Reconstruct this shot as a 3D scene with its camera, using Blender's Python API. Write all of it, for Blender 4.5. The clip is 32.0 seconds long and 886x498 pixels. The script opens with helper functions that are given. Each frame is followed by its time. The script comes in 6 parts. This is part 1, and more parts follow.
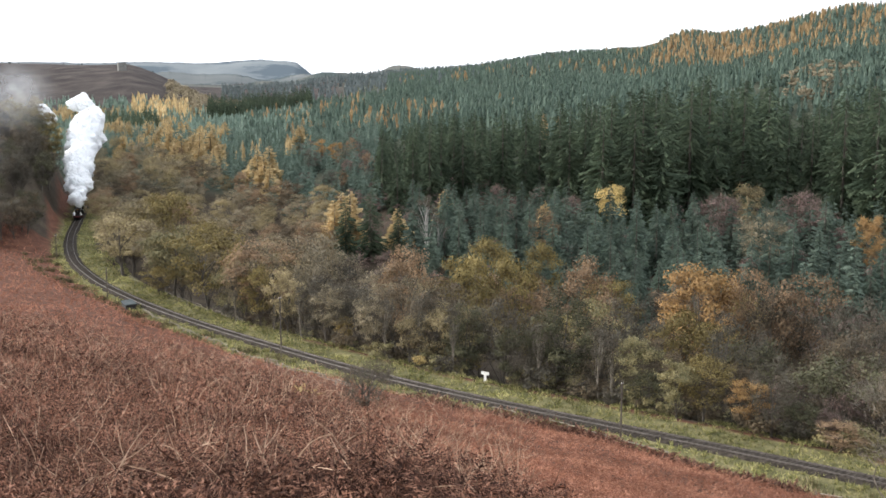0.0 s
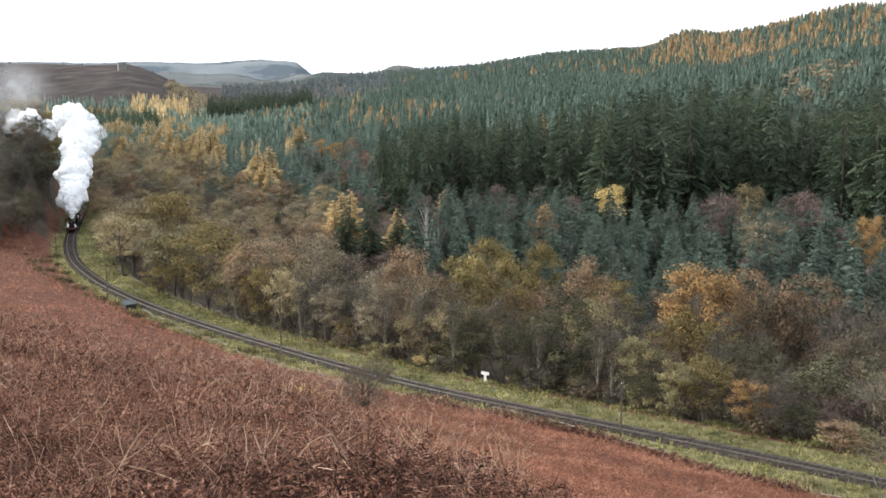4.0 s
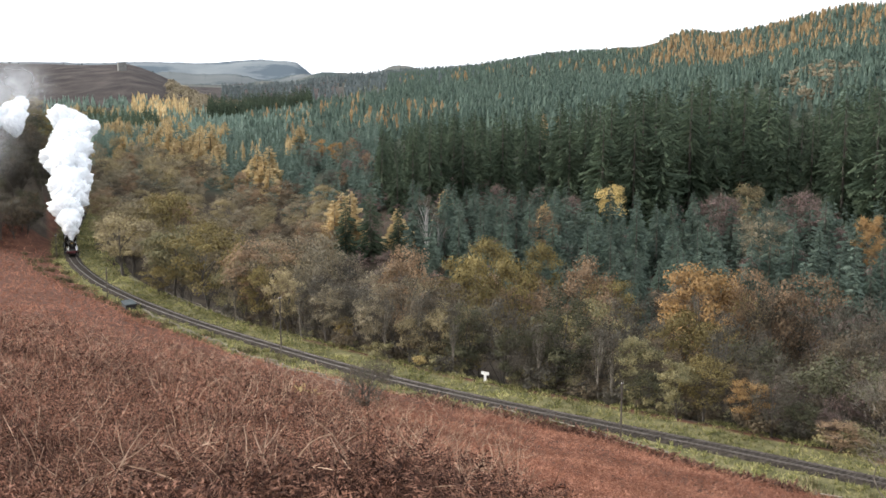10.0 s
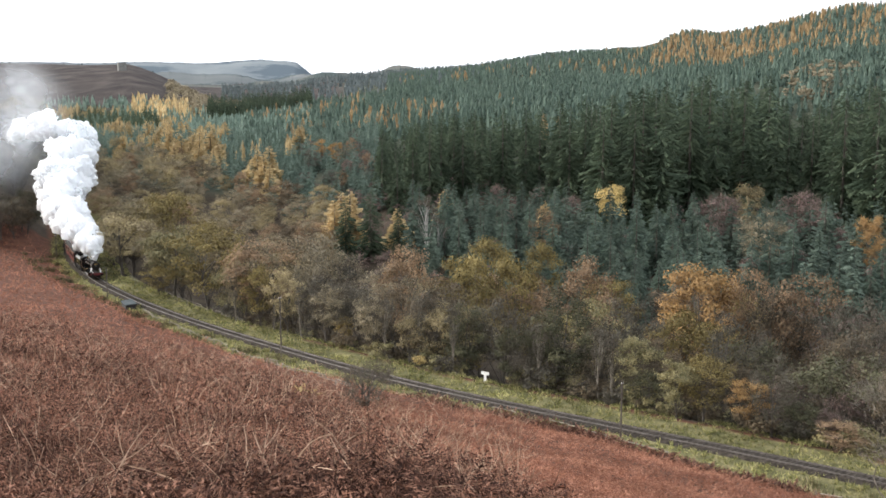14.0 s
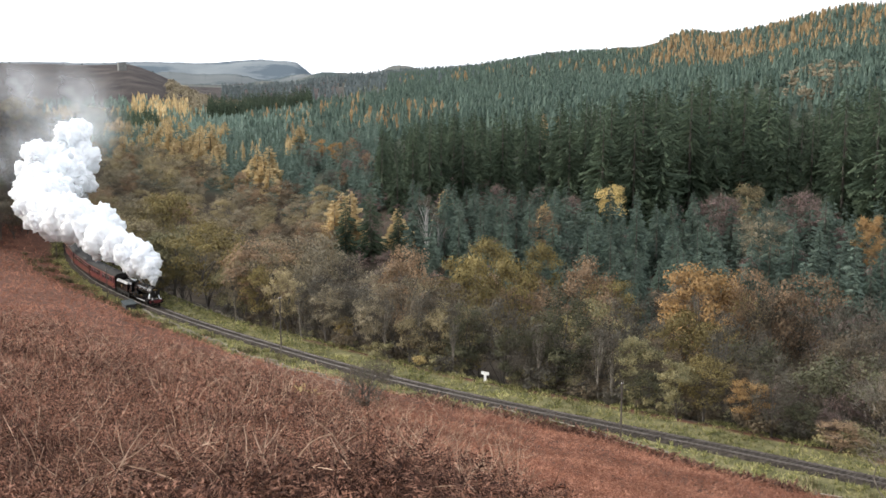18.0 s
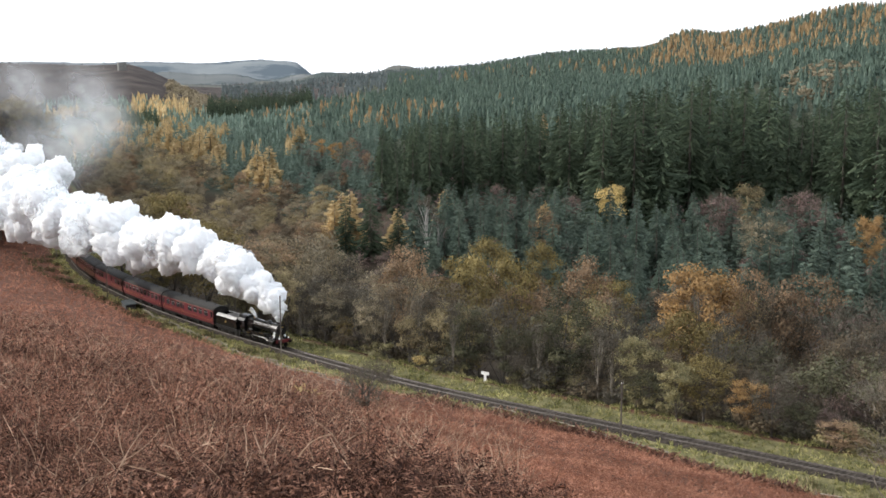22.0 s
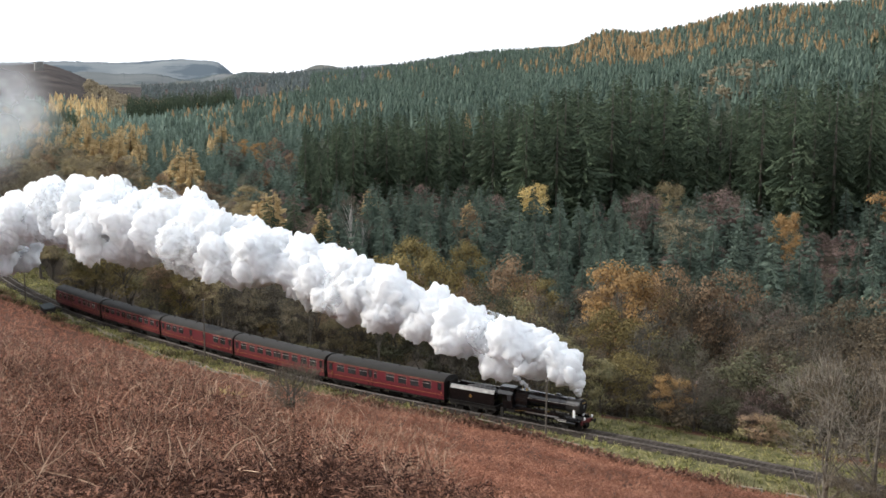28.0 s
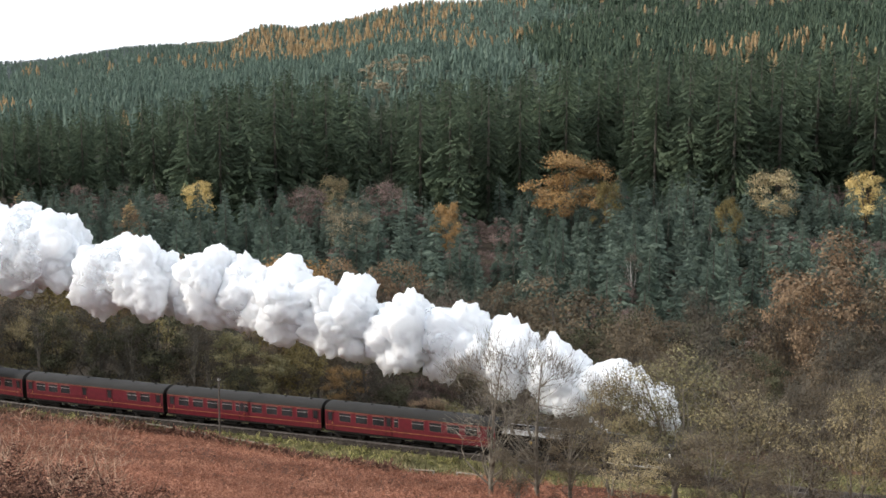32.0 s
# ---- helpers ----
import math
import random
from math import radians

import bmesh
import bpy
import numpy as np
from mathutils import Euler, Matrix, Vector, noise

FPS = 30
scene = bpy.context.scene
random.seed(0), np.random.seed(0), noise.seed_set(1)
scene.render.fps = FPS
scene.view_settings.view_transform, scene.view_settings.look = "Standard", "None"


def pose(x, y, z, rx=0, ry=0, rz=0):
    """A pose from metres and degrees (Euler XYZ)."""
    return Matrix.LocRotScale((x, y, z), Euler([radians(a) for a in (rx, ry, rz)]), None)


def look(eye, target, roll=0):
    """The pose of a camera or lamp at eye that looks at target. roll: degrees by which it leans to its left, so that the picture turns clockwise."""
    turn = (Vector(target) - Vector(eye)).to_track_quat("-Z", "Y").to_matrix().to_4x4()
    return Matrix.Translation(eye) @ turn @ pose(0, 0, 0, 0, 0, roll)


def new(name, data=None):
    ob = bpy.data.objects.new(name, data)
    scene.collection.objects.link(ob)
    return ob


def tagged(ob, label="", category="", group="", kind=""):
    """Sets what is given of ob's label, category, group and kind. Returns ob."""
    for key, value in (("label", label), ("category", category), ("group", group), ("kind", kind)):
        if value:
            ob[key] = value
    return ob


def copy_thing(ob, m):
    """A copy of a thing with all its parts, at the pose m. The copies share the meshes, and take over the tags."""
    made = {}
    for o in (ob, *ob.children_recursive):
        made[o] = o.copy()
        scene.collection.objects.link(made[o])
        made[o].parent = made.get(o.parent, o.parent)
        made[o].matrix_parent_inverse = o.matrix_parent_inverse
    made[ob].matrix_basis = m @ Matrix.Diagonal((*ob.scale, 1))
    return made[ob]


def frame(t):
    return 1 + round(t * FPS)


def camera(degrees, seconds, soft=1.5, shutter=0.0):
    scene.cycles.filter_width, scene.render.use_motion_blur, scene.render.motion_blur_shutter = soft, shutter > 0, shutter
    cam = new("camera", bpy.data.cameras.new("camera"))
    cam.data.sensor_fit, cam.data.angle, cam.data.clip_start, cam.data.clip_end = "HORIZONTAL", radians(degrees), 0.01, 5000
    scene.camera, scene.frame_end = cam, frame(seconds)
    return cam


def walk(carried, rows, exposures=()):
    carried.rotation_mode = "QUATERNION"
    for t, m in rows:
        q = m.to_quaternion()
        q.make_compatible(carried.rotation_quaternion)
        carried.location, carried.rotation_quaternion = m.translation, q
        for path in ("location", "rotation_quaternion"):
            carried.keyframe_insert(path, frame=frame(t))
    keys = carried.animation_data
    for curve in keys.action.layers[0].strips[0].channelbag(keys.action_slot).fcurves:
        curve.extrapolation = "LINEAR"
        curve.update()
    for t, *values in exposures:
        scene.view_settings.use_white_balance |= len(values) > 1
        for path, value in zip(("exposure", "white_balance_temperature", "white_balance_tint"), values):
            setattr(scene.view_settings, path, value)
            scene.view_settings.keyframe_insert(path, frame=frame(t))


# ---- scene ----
cam = camera(39.14, 32.0, soft=1.6)
EYE = (0.0, 0.0, 45.0)
# seconds, degrees turned to the right, degrees of tilt below the horizon
PAN = [(0, 0, 8.48), (24.5, 0, 8.48), (25.5, 0.12, 8.482), (26.5, 0.587, 8.485), (27, 1.227, 8.488), (27.5, 2.224, 8.495), (28, 3.501, 8.5),
       (28.5, 4.727, 8.512), (29, 6.876, 8.542), (29.5, 8.717, 8.583), (30, 10.792, 8.595), (30.5, 12.619, 8.648),
       (31, 14.426, 8.676), (31.5, 16.274, 8.697), (32, 18.882, 8.715)]
walk(cam, [(t, pose(*EYE, 90 - tilt, 0, -turn)) for t, turn, tilt in PAN], exposures=[(0, 0.43, 6320, 10.5), (13, 0.42, 6320, 10.5), (19, 0.34, 6320, 10.5), (23, 0.18, 6320, 10.5), (28, 0.15, 6320, 10.5), (32, 0.19, 6320, 10.5)])

# ---- light ----
SUN_FROM = Vector((-0.87, 0.22, 0.42)).normalized()
world = bpy.data.worlds.new("world")
scene.world = world
world.use_nodes = True
wn = world.node_tree.nodes
wl = world.node_tree.links
wn.clear()
sky = wn.new("ShaderNodeTexSky")
sky.sky_type = "NISHITA"
sky.sun_disc = False
sky.sun_elevation = math.asin(SUN_FROM.z)
sky.sun_rotation = math.atan2(SUN_FROM.x, SUN_FROM.y)
sky.air_density, sky.dust_density = 1.0, 2.5
bright = wn.new("ShaderNodeVectorMath")
bright.operation = "SCALE"
bright.inputs["Scale"].default_value = 0.11
veil = wn.new("ShaderNodeMix")
veil.data_type = "RGBA"
veil.inputs["Factor"].default_value = 0.78
veil.inputs["B"].default_value = (1.6, 1.64, 1.7, 1)
backdrop_light = wn.new("ShaderNodeBackground")
out = wn.new("ShaderNodeOutputWorld")
wl.new(sky.outputs["Color"], bright.inputs[0])
wl.new(bright.outputs["Vector"], veil.inputs["A"])
wl.new(veil.outputs["Result"], backdrop_light.inputs["Color"])
wl.new(backdrop_light.outputs["Background"], out.inputs["Surface"])
sun = new("sun", bpy.data.lights.new("sun", "SUN"))
sun.data.energy, sun.data.angle, sun.data.color = 3.4, radians(1.5), (1.0, 0.93, 0.82)
sun.matrix_basis = look(SUN_FROM * 500, (0, 0, 0))


# ---- materials ----
def material(name, colours, scale=2.0, rough=0.8, metal=0.0, bump=0.0, bump_scale=12.0, island=0.0, thing=0.0, through_light=0.0, coat=0.0, detail=6.0, island_colours=None, patch=0.0, gloss=0.5):
    """A noise-mottled surface. colours: two or three tones; island, thing: how far each loose piece or each object differs in brightness."""
    m = bpy.data.materials.new(name)
    m.use_nodes = True
    n, l = m.node_tree.nodes, m.node_tree.links
    b = n["Principled BSDF"]
    b.inputs["Roughness"].default_value = rough
    b.inputs["Metallic"].default_value = metal
    b.inputs["Coat Weight"].default_value = coat
    b.inputs["Specular IOR Level"].default_value = gloss
    co = n.new("ShaderNodeTexCoord")
    nz = n.new("ShaderNodeTexNoise")
    nz.inputs["Scale"].default_value = scale
    nz.inputs["Detail"].default_value = detail
    l.new(co.outputs["Object"], nz.inputs["Vector"])
    value = nz.outputs["Fac"]
    if island_colours:
        geo = n.new("ShaderNodeNewGeometry")
        mx = n.new("ShaderNodeMath")
        mx.operation = "MULTIPLY_ADD"
        mx.inputs[1].default_value = island_colours
        l.new(geo.outputs["Random Per Island"], mx.inputs[0])
        sc = n.new("ShaderNodeMath")
        sc.operation = "MULTIPLY_ADD"
        sc.inputs[1].default_value = 1.0 - island_colours
        sc.inputs[2].default_value = 0.0
        l.new(value, sc.inputs[0])
        l.new(sc.outputs[0], mx.inputs[2])
        value = mx.outputs[0]
    ramp = n.new("ShaderNodeValToRGB")
    ramp.color_ramp.elements[0].position, ramp.color_ramp.elements[1].position = 0.3, 0.7
    ramp.color_ramp.elements[0].color = (*colours[0], 1)
    ramp.color_ramp.elements[1].color = (*colours[-1], 1)
    if len(colours) == 3:
        ramp.color_ramp.elements.new(0.5).color = (*colours[1], 1)
    l.new(value, ramp.inputs["Fac"])
    tone = ramp.outputs["Color"]
    for amount, kind in ((island, "island"), (thing, "thing")):
        if amount:
            src = n.new("ShaderNodeNewGeometry" if kind == "island" else "ShaderNodeObjectInfo").outputs["Random Per Island" if kind == "island" else "Random"]
            mr = n.new("ShaderNodeMapRange")
            mr.inputs["To Min"].default_value, mr.inputs["To Max"].default_value = 1 - amount, 1 + amount
            l.new(src, mr.inputs["Value"])
            mul = n.new("ShaderNodeVectorMath")
            mul.operation = "SCALE"
            l.new(tone, mul.inputs[0])
            l.new(mr.outputs["Result"], mul.inputs["Scale"])
            tone = mul.outputs["Vector"]
    if patch:
        big = n.new("ShaderNodeTexNoise")
        big.inputs["Scale"].default_value, big.inputs["Detail"].default_value = 0.11, 3
        l.new(co.outputs["Object"], big.inputs["Vector"])
        mr = n.new("ShaderNodeMapRange")
        mr.inputs["From Min"].default_value, mr.inputs["From Max"].default_value = 0.33, 0.67
        mr.inputs["To Min"].default_value, mr.inputs["To Max"].default_value = 1 - patch, 1 + patch
        l.new(big.outputs["Fac"], mr.inputs["Value"])
        mul = n.new("ShaderNodeVectorMath")
        mul.operation = "SCALE"
        l.new(tone, mul.inputs[0])
        l.new(mr.outputs["Result"], mul.inputs["Scale"])
        tone = mul.outputs["Vector"]
    l.new(tone, b.inputs["Base Color"])
    if bump:
        nb = n.new("ShaderNodeTexNoise")
        nb.inputs["Scale"].default_value = bump_scale
        nb.inputs["Detail"].default_value = 8
        l.new(co.outputs["Object"], nb.inputs["Vector"])
        bp = n.new("ShaderNodeBump")
        bp.inputs["Strength"].default_value = bump
        l.new(nb.outputs["Fac"], bp.inputs["Height"])
        l.new(bp.outputs["Normal"], b.inputs["Normal"])
    if through_light:
        tr = n.new("ShaderNodeBsdfTranslucent")
        l.new(tone, tr.inputs["Color"])
        mix = n.new("ShaderNodeMixShader")
        mix.inputs["Fac"].default_value = through_light
        l.new(b.outputs["BSDF"], mix.inputs[1])
        l.new(tr.outputs["BSDF"], mix.inputs[2])
        l.new(mix.outputs["Shader"], n["Material Output"].inputs["Surface"])
    return m


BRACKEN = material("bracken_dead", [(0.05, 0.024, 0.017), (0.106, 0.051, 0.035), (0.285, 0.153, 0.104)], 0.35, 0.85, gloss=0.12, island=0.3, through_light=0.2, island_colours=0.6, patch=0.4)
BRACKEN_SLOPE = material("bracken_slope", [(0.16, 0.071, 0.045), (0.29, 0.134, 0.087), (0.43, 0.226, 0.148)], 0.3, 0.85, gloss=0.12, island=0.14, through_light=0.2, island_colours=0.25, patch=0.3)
BRACKEN_STRAW = material("bracken_straw", [(0.18, 0.105, 0.07), (0.42, 0.29, 0.2)], 0.4, 0.8, gloss=0.2, island=0.35, island_colours=0.5)
GRASS = material("grass_blade", [(0.09, 0.098, 0.036), (0.205, 0.205, 0.074), (0.36, 0.325, 0.15)], 0.5, 0.8, gloss=0.15, patch=0.4, island=0.3, through_light=0.2, island_colours=0.5)
BARK = material("bark", [(0.05, 0.043, 0.035), (0.115, 0.1, 0.082)], 3.0, 0.9, bump=0.5, bump_scale=9)
PALE_BARK = material("pale_bark", [(0.11, 0.094, 0.075), (0.27, 0.24, 0.195)], 1.5, 0.9, gloss=0.15)
BIRCH_BARK = material("birch_bark", [(0.2, 0.19, 0.175), (0.42, 0.4, 0.37)], 2.0, 0.8)
TWIG = material("twig", [(0.085, 0.073, 0.056), (0.17, 0.147, 0.115)], 1.0, 0.9, gloss=0.12, island=0.3, through_light=0.1)


def leaves(name, colours, island=0.12, thing=0.25, mixed=0.25, sheer=0.16):
    return material(name, colours, 0.25, 0.75, gloss=0.12, island=island, thing=thing, through_light=sheer, island_colours=mixed, patch=0.2)


LEAF = {
    "russet": leaves("leaf_russet", [(0.135, 0.095, 0.062), (0.225, 0.155, 0.097), (0.33, 0.22, 0.128)]),
    "olive": leaves("leaf_olive", [(0.125, 0.115, 0.064), (0.21, 0.19, 0.1), (0.31, 0.262, 0.128)]),
    "tan": leaves("leaf_tan", [(0.185, 0.153, 0.092), (0.3, 0.246, 0.14), (0.41, 0.335, 0.18)]),
    "brown": leaves("leaf_brown", [(0.066, 0.054, 0.038), (0.115, 0.091, 0.061), (0.178, 0.135, 0.083)]),
    "gold": leaves("leaf_gold", [(0.32, 0.24, 0.095), (0.5, 0.38, 0.155), (0.64, 0.5, 0.23)]),
    "orange": leaves("leaf_orange", [(0.2, 0.125, 0.06), (0.34, 0.212, 0.094), (0.47, 0.295, 0.12)]),
    "ochre": leaves("leaf_ochre", [(0.11, 0.088, 0.038), (0.185, 0.147, 0.06), (0.28, 0.22, 0.087)]),
    "sage": leaves("leaf_sage", [(0.05, 0.051, 0.03), (0.082, 0.082, 0.047), (0.125, 0.12, 0.068)]),
    "dun": leaves("leaf_dun", [(0.14, 0.118, 0.08), (0.225, 0.19, 0.127), (0.32, 0.267, 0.176)]),
    "grey": leaves("leaf_grey_brown", [(0.055, 0.05, 0.039), (0.092, 0.083, 0.064), (0.135, 0.121, 0.093)]),
    "plum": leaves("leaf_plum_twigs", [(0.12, 0.085, 0.075), (0.19, 0.135, 0.12), (0.27, 0.20, 0.175)]),
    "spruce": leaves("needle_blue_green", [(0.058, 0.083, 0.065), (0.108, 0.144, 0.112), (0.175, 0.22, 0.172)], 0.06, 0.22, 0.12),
    # haze over the far hillside is put in as a flatter green
    "spruce_far": leaves("needle_hill_hazed", [(0.063, 0.094, 0.074), (0.1, 0.14, 0.11), (0.143, 0.188, 0.147)], 0.06, 0.22, 0.12),
    "dark": leaves("needle_dark_green", [(0.033, 0.048, 0.03), (0.064, 0.088, 0.054), (0.106, 0.134, 0.08)], 0.06, 0.22, 0.12),
    "dark_far": leaves("needle_far_dark_green", [(0.026, 0.041, 0.028), (0.05, 0.072, 0.048), (0.082, 0.108, 0.07)], 0.06, 0.22, 0.12),
    # paler than the nearer spruces: valley haze is mixed into the colour
    "spruce_valley": leaves("needle_valley_hazed", [(0.1, 0.142, 0.115), (0.16, 0.216, 0.174), (0.225, 0.292, 0.238)], 0.06, 0.22, 0.12),
    "larch": leaves("needle_larch_gold", [(0.35, 0.26, 0.13), (0.5, 0.38, 0.2), (0.63, 0.5, 0.28)], 0.06, 0.22, 0.12),
    # ridge woods carry the blue-grey of distance haze in their colour
    "ridge": leaves("wood_haze_grey", [(0.075, 0.095, 0.095), (0.11, 0.13, 0.13), (0.15, 0.165, 0.16)], 0.06, 0.22, 0.12),
    "larch_far": leaves("needle_larch_brown", [(0.22, 0.155, 0.085), (0.33, 0.23, 0.12), (0.44, 0.32, 0.175)], 0.06, 0.22, 0.12),
}


# ---- mesh helpers ----
def mesh_of(name, verts, faces, mat=None, smooth=False):
    """A mesh from an (n, 3) array and an (m, k) array of equal-sided faces."""
    verts, faces = np.asarray(verts, np.float32), np.asarray(faces, np.int32)
    me = bpy.data.meshes.new(name)
    k = faces.shape[1]
    me.vertices.add(len(verts))
    me.vertices.foreach_set("co", verts.ravel())
    me.loops.add(faces.size)
    me.loops.foreach_set("vertex_index", faces.ravel())
    me.polygons.add(len(faces))
    me.polygons.foreach_set("loop_start", np.arange(0, faces.size, k, dtype=np.int32))
    me.update(calc_edges=True)
    me.validate()
    if smooth:
        me.polygons.foreach_set("use_smooth", np.ones(len(faces), bool))
    if mat:
        me.materials.append(mat)
    return me


def part(name, shape, mat, parent, label="", at=None, smooth=False):
    """Links a bmesh or a mesh as ONE object under a thing or a part."""
    if isinstance(shape, bmesh.types.BMesh):
        me = bpy.data.meshes.new(name)
        bmesh.ops.recalc_face_normals(shape, faces=shape.faces)
        shape.to_mesh(me)
        shape.free()
        me.materials.append(mat)
        if smooth:
            me.polygons.foreach_set("use_smooth", np.ones(len(me.polygons), bool))
    else:
        me = shape
    ob = new(name, me)
    ob.parent = parent
    if at is not None:
        ob.matrix_basis = at
    return tagged(ob, label)


def thing(name, label, category, group="", kind="", at=None):
    ob = new(name)
    ob.empty_display_size = 0.2
    if at is not None:
        ob.matrix_basis = at
    return tagged(ob, label, category, group, kind)


def box(bm, x0, x1, y0, y1, z0, z1, bevel=0.0):
    r = bmesh.ops.create_cube(bm, size=1.0, matrix=Matrix.Translation(((x0 + x1) / 2, (y0 + y1) / 2, (z0 + z1) / 2)) @ Matrix.Diagonal((x1 - x0, y1 - y0, z1 - z0, 1)))
    if bevel:
        edges = list({e for v in r["verts"] for e in v.link_edges})
        bmesh.ops.bevel(bm, geom=edges, offset=bevel, segments=2, affect="EDGES")
    return bm


def rod(bm, a, b, r0, r1=None, sides=12, caps=True):
    a, b = Vector(a), Vector(b)
    turn = (b - a).to_track_quat("Z", "Y").to_matrix().to_4x4()
    bmesh.ops.create_cone(bm, cap_ends=caps, segments=sides, radius1=r0, radius2=r0 if r1 is None else r1, depth=(b - a).length, matrix=Matrix.Translation((a + b) / 2) @ turn)
    return bm


def boxed(*args, **kw):
    return box(bmesh.new(), *args, **kw)


def rodded(*args, **kw):
    return rod(bmesh.new(), *args, **kw)


def tubes(paths, sides=5):
    """Tapered tubes in one array pair. paths: lists of (point, radius)."""
    vs, fs, base = [], [], 0
    ring = np.array([(math.cos(i * math.tau / sides), math.sin(i * math.tau / sides)) for i in range(sides)])
    for path in paths:
        pts = np.array([p for p, _ in path], float)
        tan = np.gradient(pts, axis=0)
        tan /= np.linalg.norm(tan, axis=1)[:, None] + 1e-9
        ref = np.where(np.abs(tan[:, 2:3]) > 0.9, np.array([[1.0, 0, 0]]), np.array([[0, 0, 1.0]]))
        u = np.cross(tan, ref)
        u /= np.linalg.norm(u, axis=1)[:, None] + 1e-9
        w = np.cross(tan, u)
        for i, (_, r) in enumerate(path):
            vs.append(pts[i] + r * (ring[:, :1] * u[i] + ring[:, 1:] * w[i]))
        n = len(path)
        for i in range(n - 1):
            for j in range(sides):
                k = (j + 1) % sides
                fs.append((base + i * sides + j, base + i * sides + k, base + (i + 1) * sides + k, base + (i + 1) * sides + j))
        base += n * sides
    return np.concatenate(vs), np.array(fs)


# ---- plan: the line, the slopes ----
LINE = [(-196, 640), (-160, 540), (-130, 450), (-113.5, 388), (-101.5, 338.3), (-94.75, 313.2), (-88.5, 293.4), (-81.7, 274.9), (-70, 249.8), (-57.9, 228.7),
        (-44.8, 209), (-29.2, 188.6), (-10.3, 166), (4.65, 151), (21.6, 136.1), (38.1, 121.4), (62, 98.8), (88, 76), (130, 42), (190, -6)]


def spline(points, step):
    p = np.array(points, float)
    p = np.vstack([2 * p[0] - p[1], p, 2 * p[-1] - p[-2]])
    rows = []
    for i in range(1, len(p) - 2):
        t = np.linspace(0, 1, 24, endpoint=False)[:, None]
        a, b, c, d = p[i - 1], p[i], p[i + 1], p[i + 2]
        rows.append(0.5 * (2 * b + (c - a) * t + (2 * a - 5 * b + 4 * c - d) * t ** 2 + (3 * b - a - 3 * c + d) * t ** 3))
    rows = np.vstack(rows + [p[-2:-1]])
    s = np.concatenate([[0], np.cumsum(np.hypot(*np.diff(rows, axis=0).T))])
    q = np.arange(0, s[-1], step)
    return np.column_stack([np.interp(q, s, rows[:, 0]), np.interp(q, s, rows[:, 1])]), q


def rail_z(x, y):
    """The line climbs 1 in 49 towards the viewer's side."""
    return 6.2 + 0.0204 * (0.58 * x - 0.81 * y)


TRACK, TRACK_S = spline(LINE, 1.0)
_k = 5
_pad = np.vstack([np.repeat(TRACK[:1], _k, 0), TRACK, np.repeat(TRACK[-1:], _k, 0)])
_sm = np.array([_pad[i:i + 2 * _k + 1].mean(0) for i in range(len(TRACK))])
_sm[:_k], _sm[-_k:] = TRACK[:_k], TRACK[-_k:]
TRACK = _sm
S_ZERO = TRACK_S[np.argmin(np.hypot(TRACK[:, 0] + 113.5, TRACK[:, 1] - 388))]


def on_track(s, side=0.0, up=0.0):
    """A place by metres along the line, to its left and above the rails."""
    q = np.clip(s + S_ZERO, 1, TRACK_S[-1] - 2)
    i = int(q)
    f = q - i
    p = TRACK[i] * (1 - f) + TRACK[i + 1] * f
    h = TRACK[i + 1] - TRACK[i]
    h = h / np.hypot(*h)
    x, y = p[0] - h[1] * side, p[1] + h[0] * side
    return Vector((x, y, rail_z(p[0], p[1]) + up))


def smooth(a, b, x):
    t = np.clip((np.asarray(x, float) - a) / (b - a), 0, 1)
    return t * t * (3 - 2 * t)


# heights against the eye, by bearing, from the viewer's feet to the line, and beyond it
BEARING = [-26, -18, -14, -10, 0, 6, 9, 10.8, 12.4, 18, 38]
REACH = [330, 312, 236, 196, 155, 142, 137, 134, 131.5, 125, 117]
NEAR_AT = [0, 0.1, 0.2, 0.35, 0.55, 0.75, 0.92, 1.0]
NEAR = [(-1.8, -9, -14, -20, -28, -33, -37, -38), (-1.8, -11, -16.7, -24, -32.4, -38.8, -43.6, -45.5), (-1.8, -9, -14.8, -22, -29.8, -37, -42.2, -44),
        (-1.8, -7.4, -12.9, -19.2, -27.0, -35.3, -40.9, -42.8), (-1.8, -5.8, -11.4, -18.3, -27.0, -34.5, -39.5, -42), (-1.8, -5.6, -11.2, -18.4, -27.2, -34.2, -39.2, -41.6),
        (-1.8, -5.5, -11, -18.3, -27.1, -34.3, -39.25, -41.4), (-1.8, -5.4, -10.9, -18.2, -27, -34.4, -39.3, -41.3), (-1.8, -5.4, -10.8, -18.2, -27, -34.4, -39.3, -41.2), (-1.8, -5, -10.2, -17.4, -26.3, -33.9, -38.9, -40.8), (-1.8, -5, -10, -17, -25.5, -33, -38, -39.9)]
FAR_AT = [0, 12, 40, 90, 160, 260, 400, 700, 1100, 2200, 3600]
